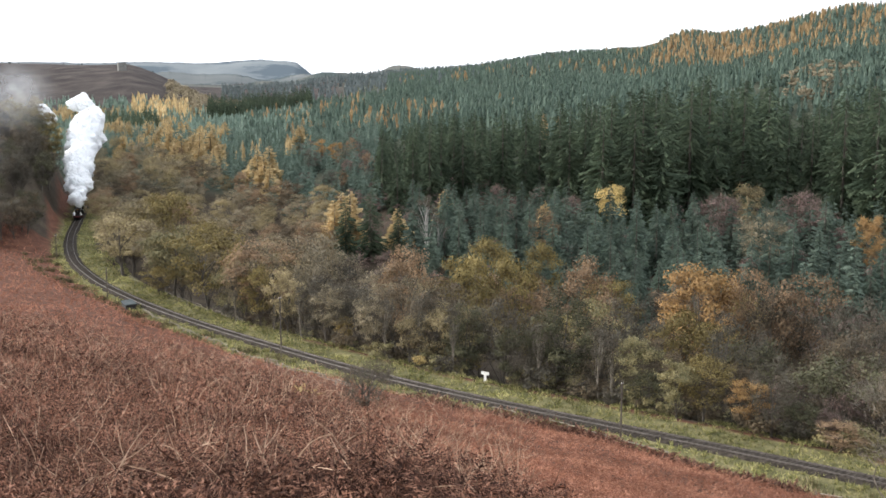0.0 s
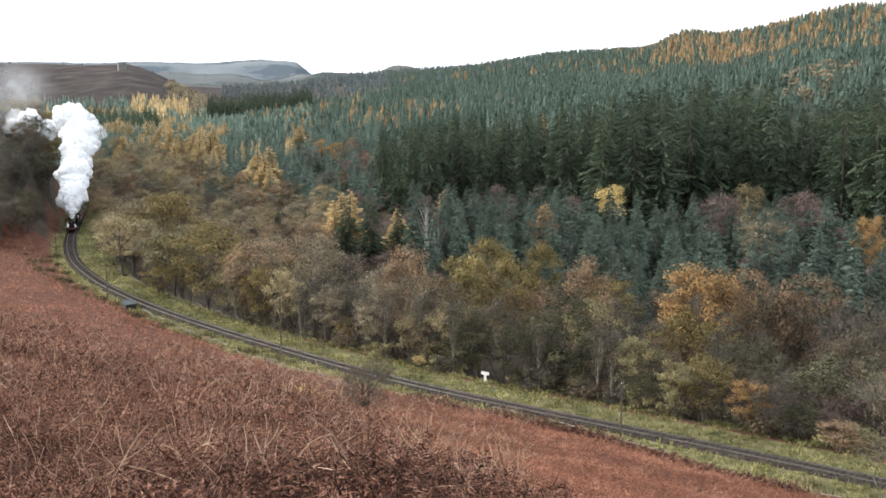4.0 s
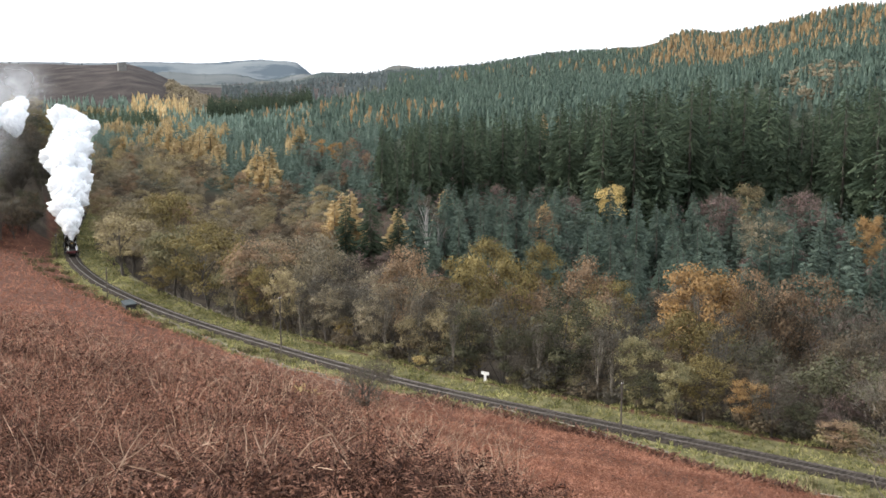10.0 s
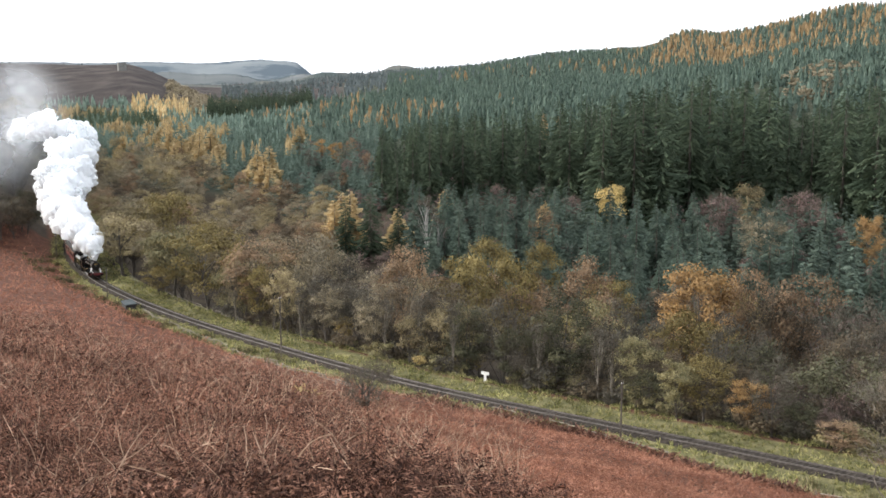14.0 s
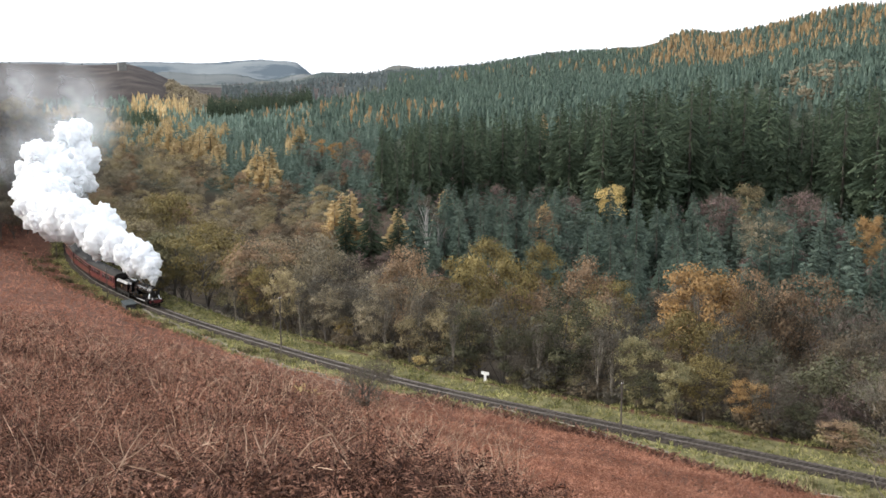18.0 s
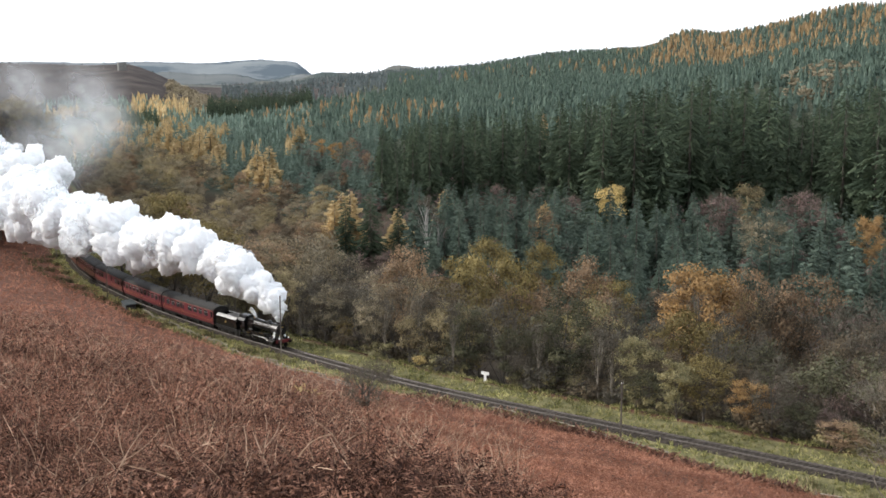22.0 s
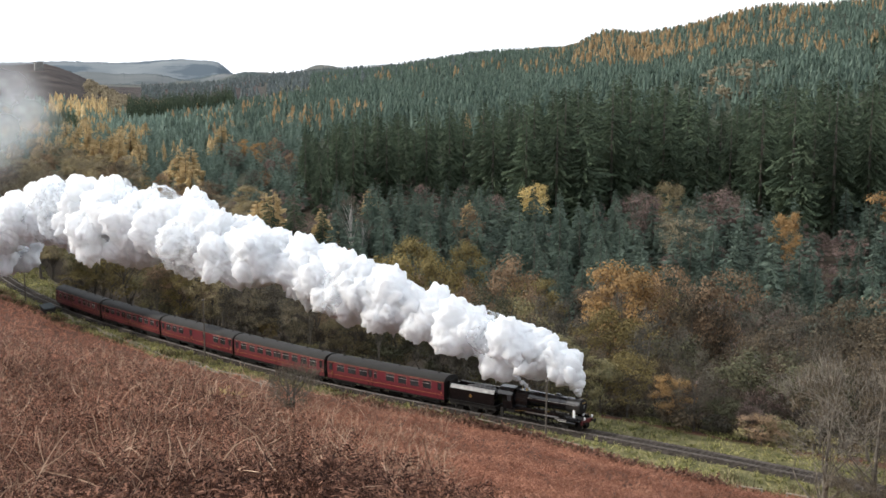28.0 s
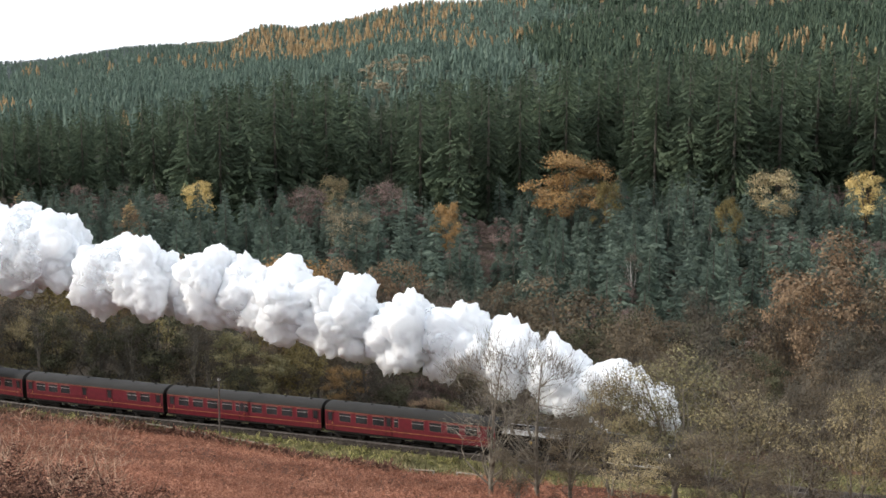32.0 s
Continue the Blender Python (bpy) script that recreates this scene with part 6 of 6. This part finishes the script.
def build_tender():
    t = thing("tender", "black locomotive tender heaped with coal", "tender", "vehicles of the train")
    prof = [(1.28, 1.3), (1.28, 2.7), (1.0, 3.05), (0.92, 3.05), (0.85, 2.6), (-0.85, 2.6), (-0.92, 3.05), (-1.0, 3.05), (-1.28, 2.7), (-1.28, 1.3)]
    part("tank", section(prof, -3.3, 3.2), BLACK_PAINT, t)
    part("tank_end", boxed(-3.34, -3.24, -1.25, 1.25, 1.3, 2.95), BLACK_PAINT, t)
    part("frame", boxed(-3.4, 3.4, -1.15, 1.15, 0.72, 1.3), FRAME_BLACK, t)
    coal = bmesh.new()
    bmesh.ops.create_icosphere(coal, subdivisions=4, radius=1.0, matrix=Matrix.Translation((0.6, 0, 2.62)) @ Matrix.Diagonal((2.4, 0.84, 0.62, 1)))
    for v in coal.verts:
        v.co += Vector((noise.noise(v.co * 3), noise.noise(v.co * 3 + Vector((5, 0, 0))), noise.noise(v.co * 3 + Vector((0, 9, 0))))) * 0.2
    part("coal", coal, COAL, t)
    # added strips: sky reflection on the tank's slope and rim, put in as grey
    for y in (-1, 1):
        part("shoulder_plate", section([(y * 1.29, 2.7), (y * 1.01, 3.05), (y * 1.0, 3.04), (y * 1.28, 2.69)], -3.25, 3.15), SKY_SHEEN_GREY, t, "bright sloping shoulder of the tank")
        part("coping", section([(y * 0.9, 3.05), (y * 1.03, 3.05), (y * 1.05, 3.1), (y * 0.9, 3.1)], -3.2, 3.1), SKY_SHEEN_GREY, t, "worn grey top edge")
    for y in (-1.29, 1.29):
        bm = rodded((-0.2, y - 0.004, 2.05), (-0.2, y + 0.004, 2.05), 0.2, sides=20)
        part("emblem", bm, BRASS, t, "small round gold and red emblem")
        part("step_board", boxed(-3.4, 3.4, y - 0.1, y + 0.1, 1.24, 1.3), FRAME_BLACK, t)
        for x in (-2.2, 0, 2.2):
            part("axle_box", boxed(x - 0.2, x + 0.2, y - 0.18, y + 0.02, 0.4, 0.85, bevel=0.03), FRAME_BLACK, t)
    wheels = [(wheel_set(0.64, t, x, 0.64, FRAME_BLACK), 0.64, x, 0.64) for x in (-2.2, 0, 2.2)]
    buffers(t, -3.4, -1)
    return t, wheels


loco, loco_wheels, loco_rods = build_loco()
tender, tender_wheels = build_tender()
coach_a = build_coach(SIDE_CORRIDOR)
coach_b = build_coach(OPEN)
coach_c = build_coach(BRAKE)
coaches = [coach_a, coach_b, coach_c, copy_thing(coach_b, Matrix()), copy_thing(coach_a, Matrix())]

# metres run by the front buffers along the line
RUN = [(-14, -92), (-8, -43), (0, 22.3), (3, 47), (6, 72.5), (9, 97.5), (12, 125), (14, 144.5), (16.5, 167), (18, 183.5), (19, 194.8), (21, 217.5),
       (23, 239.7), (24.5, 256.3), (26.5, 279), (27, 284.9), (28, 296.9), (29, 308.6), (30, 320.2), (32, 344.4)]


def run_at(t):
    ts, ss = np.array([r[0] for r in RUN], float), np.array([r[1] for r in RUN], float)
    m = np.gradient(ss, ts)
    i = int(np.clip(np.searchsorted(ts, t, side="right") - 1, 0, len(ts) - 2))
    h = ts[i + 1] - ts[i]
    v = (t - ts[i]) / h
    return float((2 * v ** 3 - 3 * v ** 2 + 1) * ss[i] + (v ** 3 - 2 * v ** 2 + v) * h * m[i] + (-2 * v ** 3 + 3 * v ** 2) * ss[i + 1] + (v ** 3 - v ** 2) * h * m[i + 1])


def rolling(s_mid, wheelbase):
    a, b = on_track(s_mid + wheelbase / 2), on_track(s_mid - wheelbase / 2)
    d = a - b
    return Matrix.Translation((a + b) / 2) @ Matrix.Rotation(math.atan2(d.y, d.x), 4, "Z") @ Matrix.Rotation(-math.atan2(d.z, math.hypot(d.x, d.y)), 4, "Y")


# ---- steam ----
def steam_material(name, cover, shade):
    m = bpy.data.materials.new(name)
    m.use_nodes = True
    n, l = m.node_tree.nodes, m.node_tree.links
    b = n["Principled BSDF"]
    b.inputs["Base Color"].default_value = (*shade, 1)
    b.inputs["Roughness"].default_value = 1.0
    b.inputs["Specular IOR Level"].default_value = 0.0
    co = n.new("ShaderNodeTexCoord")
    nb = n.new("ShaderNodeTexNoise")
    nb.inputs["Scale"].default_value, nb.inputs["Detail"].default_value = 1.4, 6
    l.new(co.outputs["Object"], nb.inputs["Vector"])
    bp = n.new("ShaderNodeBump")
    bp.inputs["Strength"].default_value, bp.inputs["Distance"].default_value = 0.35, 0.4
    l.new(nb.outputs["Fac"], bp.inputs["Height"])
    l.new(bp.outputs["Normal"], b.inputs["Normal"])
    tl = n.new("ShaderNodeBsdfTranslucent")
    tl.inputs["Color"].default_value = (*shade, 1)
    mix = n.new("ShaderNodeMixShader")
    mix.inputs["Fac"].default_value = 0.42 if cover is None else 0.6
    if cover is None:
        b.inputs["Subsurface Weight"].default_value = 1.0
        b.inputs["Subsurface Radius"].default_value = (1.0, 1.0, 1.0)
        b.inputs["Subsurface Scale"].default_value = 1.3
    l.new(b.outputs["BSDF"], mix.inputs[1])
    l.new(tl.outputs["BSDF"], mix.inputs[2])
    if cover is None:
        l.new(mix.outputs["Shader"], n["Material Output"].inputs["Surface"])
        return m
    if cover in ("holes", "wisps"):
        clear = n.new("ShaderNodeBsdfTransparent")
        nz = n.new("ShaderNodeTexNoise")
        nz.inputs["Scale"].default_value, nz.inputs["Detail"].default_value = 0.28 if cover == "holes" else 0.5, 9
        nz.inputs["Roughness"].default_value = 0.62
        l.new(co.outputs["Object"], nz.inputs["Vector"])
        mr = n.new("ShaderNodeMapRange")
        mr.inputs["From Min"].default_value, mr.inputs["From Max"].default_value = 0.38, 0.56
        mr.inputs["To Min"].default_value, mr.inputs["To Max"].default_value = (0.12, 0.95) if cover == "holes" else (0.0, 0.5)
        l.new(nz.outputs["Fac"], mr.inputs["Value"])
        thin = n.new("ShaderNodeMixShader")
        l.new(mr.outputs["Result"], thin.inputs["Fac"])
        l.new(clear.outputs["BSDF"], thin.inputs[1])
        l.new(mix.outputs["Shader"], thin.inputs[2])
        l.new(thin.outputs["Shader"], n["Material Output"].inputs["Surface"])
        return m
    clear = n.new("ShaderNodeBsdfTransparent")
    nz = n.new("ShaderNodeTexNoise")
    nz.inputs["Scale"].default_value, nz.inputs["Detail"].default_value = 1.1, 7
    l.new(co.outputs["Object"], nz.inputs["Vector"])
    mr = n.new("ShaderNodeMapRange")
    mr.inputs["From Min"].default_value, mr.inputs["From Max"].default_value = 0.42, 0.72
    mr.inputs["To Min"].default_value, mr.inputs["To Max"].default_value = cover
    l.new(nz.outputs["Fac"], mr.inputs["Value"])
    mix2 = n.new("ShaderNodeMixShader")
    flat = n.new("ShaderNodeVectorMath")
    flat.operation = "MULTIPLY"
    flat.inputs[1].default_value = (1, 0, 1)
    l.new(co.outputs["Object"], flat.inputs[0])
    far = n.new("ShaderNodeVectorMath")
    far.operation = "LENGTH"
    l.new(flat.outputs["Vector"], far.inputs[0])
    fade = n.new("ShaderNodeMapRange")
    fade.inputs["From Min"].default_value, fade.inputs["From Max"].default_value = 0.95, 0.1
    fade.interpolation_type = "SMOOTHSTEP"
    l.new(far.outputs["Value"], fade.inputs["Value"])
    both = n.new("ShaderNodeMath")
    both.operation = "MULTIPLY"
    l.new(mr.outputs["Result"], both.inputs[0])
    l.new(fade.outputs["Result"], both.inputs[1])
    l.new(both.outputs[0], mix2.inputs["Fac"])
    l.new(clear.outputs["BSDF"], mix2.inputs[1])
    l.new(mix.outputs["Shader"], mix2.inputs[2])
    l.new(mix2.outputs["Shader"], n["Material Output"].inputs["Surface"])
    return m


STEAM = steam_material("steam_white", None, (0.955, 0.98, 1.0))
HAZE = steam_material("steam_thin", (0.2, 0.75), (0.95, 0.975, 1.0))


def lump(seed, r, mat, rough=0.38, subdiv=4):
    """A smooth drift of old steam: one bowed sheet, turned to the slope above the line."""
    bm = bmesh.new()
    bmesh.ops.create_icosphere(bm, subdivisions=subdiv, radius=1.0)
    bmesh.ops.delete(bm, geom=[v for v in bm.verts if v.co.y > 0.05], context="VERTS")
    off = Vector((seed * 7.3, seed * 3.1, seed * 1.7))
    for v in bm.verts:
        d = v.co.normalized()
        k = 1 + rough * noise.noise(d * 1.3 + off)
        v.co = d * (k * r)
    me = bpy.data.meshes.new("steam")
    bm.to_mesh(me)
    bm.free()
    me.polygons.foreach_set("use_smooth", np.ones(len(me.polygons), bool))
    me.materials.append(mat)
    return me


def ico(level):
    bm = bmesh.new()
    bmesh.ops.create_icosphere(bm, subdivisions=level, radius=1.0)
    v = np.array([q.co[:] for q in bm.verts])
    f = np.array([[q.index for q in p.verts] for p in bm.faces])
    bm.free()
    return v, f


ICO = {3: ico(4), 4: ico(5)}


def billow(seed, balls, mat, level):
    """A rigid cloud of steam: one knobbly skin round a core and the lobes that swell from it. balls: centre and radius."""
    r = np.random.RandomState(seed)
    v, f = ICO[level]
    reach = np.zeros(len(v))
    for c, rad in balls:
        along = v @ np.array(c, float)
        q = along ** 2 - np.dot(c, c) + rad * rad
        reach = np.maximum(reach, np.where(q > 0, along + np.sqrt(np.maximum(q, 0)), 0))
    edges = np.concatenate([f[:, [0, 1]], f[:, [1, 2]], f[:, [2, 0]]])
    for _ in range(3 if level > 3 else 1):
        total, count = reach * 2, np.full(len(v), 2.0)
        np.add.at(total, edges[:, 0], reach[edges[:, 1]])
        np.add.at(count, edges[:, 0], 1)
        reach = total / count
    off = Vector(r.uniform(-50, 50, 3))
    size = balls[0][1]
    k = []
    for q, far in zip(v, reach):
        p = Vector(q) * (far / size)
        warp = p + 0.45 * noise.noise_vector(p * 1.3 + off)
        k.append(0.85 + 0.17 * noise.noise(p * 1.2 + off) + 0.28 * abs(noise.noise(warp * 2.4 + off)) + 0.17 * abs(noise.noise(warp * 4.8 + off)) + (0.1 * abs(noise.noise(warp * 9.5 + off)) if level > 3 else 0))
    return mesh_of("steam", v * (np.array(k) * reach)[:, None], f, mat, True)


def puff(seed, size, mat, count=5, level=3):
    """Lobes round a core, within about the given radius."""
    r = np.random.RandomState(seed + 900)
    balls = [((0, 0, 0), size * 0.8)]
    for i in range(count):
        a, up = i * 2.4 + r.uniform(-0.4, 0.4), 1 - 2 * (i + 0.5) / count
        k = math.sqrt(1 - up * up)
        d = np.array([math.cos(a) * k, math.sin(a) * k, up]) * size * r.uniform(0.5, 0.68)
        balls.append((tuple(d), size * r.uniform(0.42, 0.6)))
    return billow(seed, balls, mat, level)


def chain(name, label, seed, balls):
    """A trail of separate billows under one thing."""
    t = thing(name, label, "steam", "steam plume")
    for i, (c, rad) in enumerate(balls):
        part("billow", puff(seed + i, rad * 1.15, STEAM, 4, 3), None, t, at=pose(*c, 0, 0, 50 * i))
    return t


STEAM_SOFT = steam_material("steam_fading", "holes", (0.955, 0.98, 1.0))
STEAM_WISP = steam_material("steam_wispy", "wisps", (0.955, 0.98, 1.0))
# size, age at which the plume is wide enough for it, seconds between two, first, shapes
PUFFS = [(2.6, 0.22, 0.3, -4, [puff(5 + i, 2.65, STEAM, 5, 3) for i in range(6)]),
         (3.7, 0.55, 0.42, -9, [puff(10 + i, 3.75, STEAM, 6, 4) for i in range(6)]),
         (4.7, 1.8, 0.56, -13, [puff(15 + i, 4.4, STEAM, 7, 4) for i in range(6)]),
         (7.2, 4.2, 1.5, 5, [puff(25 + i, 5.6, STEAM_SOFT, 6, 4) for i in range(4)]),
         (3.1, 0.8, 1.5, -5, [puff(30 + i, 3.3, STEAM_WISP, 5, 3) for i in range(4)])]
JET = ((0.05, 0, 0.15), 0.38), ((-0.05, 0, 0.7), 0.65), ((-0.3, 0, 1.4), 1.05), ((-0.8, 0.1, 2.2), 1.4), ((-1.4, -0.1, 3.0), 1.7), ((-2.5, 0, 3.3), 1.9), ((-3.6, 0.2, 3.8), 2.1), ((-5.0, -0.2, 4.2), 2.2), ((-6.3, 0.1, 4.7), 2.3)
WHIFF = ((0, 0, 0), 0.16), ((-0.4, 0, 0.25), 0.24), ((-0.9, 0.05, 0.5), 0.32), ((-1.5, 0, 0.9), 0.3)
HAZES = [lump(20 + i, 1.1, HAZE, 0.1, 3) for i in range(3)]


def chimney_at(t):
    return on_track(run_at(t) - 2.0, 0, 3.9)


def motions():
    # vehicles
    mids = [(loco, run_at, 6.1, 7.0), (tender, run_at, 15.75, 4.4)] + [(c, run_at, 19.5 + 10.1 + 20.2 * i, 14.2) for i, c in enumerate(coaches)]
    times = [i * 0.5 for i in range(65)]
    for ob, run, back, base in mids:
        walk(ob, [(t, rolling(run(t) - back, base)) for t in times])
    start = run_at(0)
    quick = [i / 15 for i in range(481)]
    small = [i / 20 for i in range(641)]
    gone = {t: run_at(t) - start for t in quick + small}
    under = [(w, 0.46, w.matrix_basis.translation.x, 0.46) for c in coaches for w in c.children if w.name.startswith("wheelset")]
    for w, r, x, z in loco_wheels + tender_wheels + under:
        walk(w, [(t, Matrix.Translation((x, 0, z)) @ Matrix.Rotation(gone[t] / r, 4, "Y")) for t in (quick if r > 0.6 else small)])
    for rd in loco_rods:
        rows = []
        for t in quick:
            a = (run_at(t) - start) / 0.915
            rows.append((t, pose(0.33 * math.cos(a), 0, 0.915 - 0.33 * math.sin(a))))
        walk(rd, rows)
    # steam: each lump swells out of the plume where it is as wide as the lump, climbs, spreads and drifts off
    r = random.Random(31)
    ages = (0.0, 0.3, 0.7, 1.3, 2.0, 2.9, 4.0, 5.4, 7.2, 9.4, 12, 16)
    for size, first, every, begin, shapes in PUFFS:
        e = float(begin)
        while e + first < 31.9:
            c = chimney_at(e)
            a, up = r.uniform(0, math.tau), r.uniform(-1, 1)
            k = math.sqrt(1 - up * up)
            way = Vector((math.cos(a) * k, math.sin(a) * k, up * 0.85)) * (r.uniform(0.95, 1.25) if size == 3.1 else r.uniform(0.5, 1.0))
            wind = 0.15 - 1.75 * float(smooth(7, 14, e))
            lift = r.uniform(0.95, 1.05) * (1 - 0.05 * float(smooth(22, 28, e))) * (1 - 0.24 * float(smooth(8.5, 12, e) * (1 - smooth(18.5, 22, e))))
            ahead = chimney_at(e + 0.2) - c
            heading = Matrix.Rotation(math.atan2(ahead.y, ahead.x) + (0 if size < 2.5 else r.uniform(0, math.tau)), 4, "Z")
            stay = r.uniform(6.6, 8.4) if e < 8 else 8.0
            spin = Vector((r.uniform(-1, 1), r.uniform(-1, 1), r.uniform(-1, 1))).normalized()

            def spot(age):
                g = max(age, 0.0)
                late_run = float(smooth(20, 26, e))
                low = (14.4 + 6.5 * late_run) * (1 - math.exp(-g / (2.5 + 1.9 * late_run))) + (3.2 - late_run) * (1 - math.exp(-g / 0.15)) * math.exp(-g / 3)
                high = 5.2 * g ** 0.74 + 1.5 * min(1.0, g / 0.3)
                calm = float(smooth(4, 11, e))
                late = max(0, age - stay - 2.0 * calm)
                w = wind * age - (75 if e < 8 else 1.2) * late ** 2
                width = (0.9 + 1.5 * g ** 0.75) * (1 - calm) + (1.2 + 1.52 * g ** 0.83) * calm * (1 - 0.34 * float(smooth(21, 28, e)))
                p = c + Vector((w, 0.15 * age, (high * (1 - calm) + low * calm) * lift + (0.3 * late ** 2 if e < 8 else 0))) + way * max(0.15, (width - 0.6 * size) * (0.75 if size > 4 else 0.9))
                return Matrix.Translation(p) @ Matrix.Rotation((0.05 if size < 2.5 else 0.2) * age, 4, spin) @ heading

            rest = Matrix.Translation(Vector((c.x, c.y, -40)))
            t0 = round((e + first) * FPS) / FPS
            rows = [(0, rest), (t0 - 1 / FPS, rest)] if t0 > 0.1 else [(0, spot(-e))]
            if t0 > 0.1:
                rows.append((t0, spot(first)))
            rows += [(e + g, spot(g)) for g in ages if g > first + 0.06 and 0.06 < e + g < 31.95]
            rows.append((32, spot(min(32 - e, 16))))
            ob = tagged(new("steam_puff", r.choice(shapes)), "billowing white steam from the locomotive chimney", "steam", "steam plume")
            walk(ob, rows)
            e += every * r.uniform(0.9, 1.1)
    jet = chain("steam_jet", "white steam blasting from the chimney", 40, JET)
    whiff = chain("steam_whiff", "small white whiff of steam from the safety valves", 60, WHIFF)
    for ob, back, up in ((jet, 2.0, 3.9), (whiff, 8.6, 3.75)):
        rows = []
        for t in times:
            at, to = on_track(run_at(t) - back, 0, up), on_track(run_at(t) - back + 1, 0, up)
            rows.append((t, Matrix.Translation(at) @ Matrix.Rotation(math.atan2(to.y - at.y, to.x - at.x), 4, "Z")))
        walk(ob, rows)
    for b, rise, d, k, start in ((-18.9, -1.1, 372, 12, 0), (-16.2, -1.6, 372, 15, 5), (-16.6, -3.4, 345, 14, 5), (-15.4, -2.7, 350, 12, 6.5), (-17.6, -4.2, 340, 13, 5)):
        ob = tagged(new("steam_wisp", r.choice(HAZES)), "thin grey drift of old steam hanging over the line", "steam", "steam haze")
        ob.scale = (k * 1.3, k * 0.35, k)

        def drift(bearing, up, turn):
            return pose(d * math.sin(radians(bearing)), d * math.cos(radians(bearing)), 45 + d * math.tan(radians(rise + up)), 0, turn, 0)

        walk(ob, [(0, drift(b - start, -0.3, 0)), (11, drift(b - 0.8 * start, 0, 5)), (17, drift(b - 0.15 * start, 0, 10)), (24, drift(b, 0.2, 15)), (32, drift(b + 0.5, 0.6, 20))])


motions()
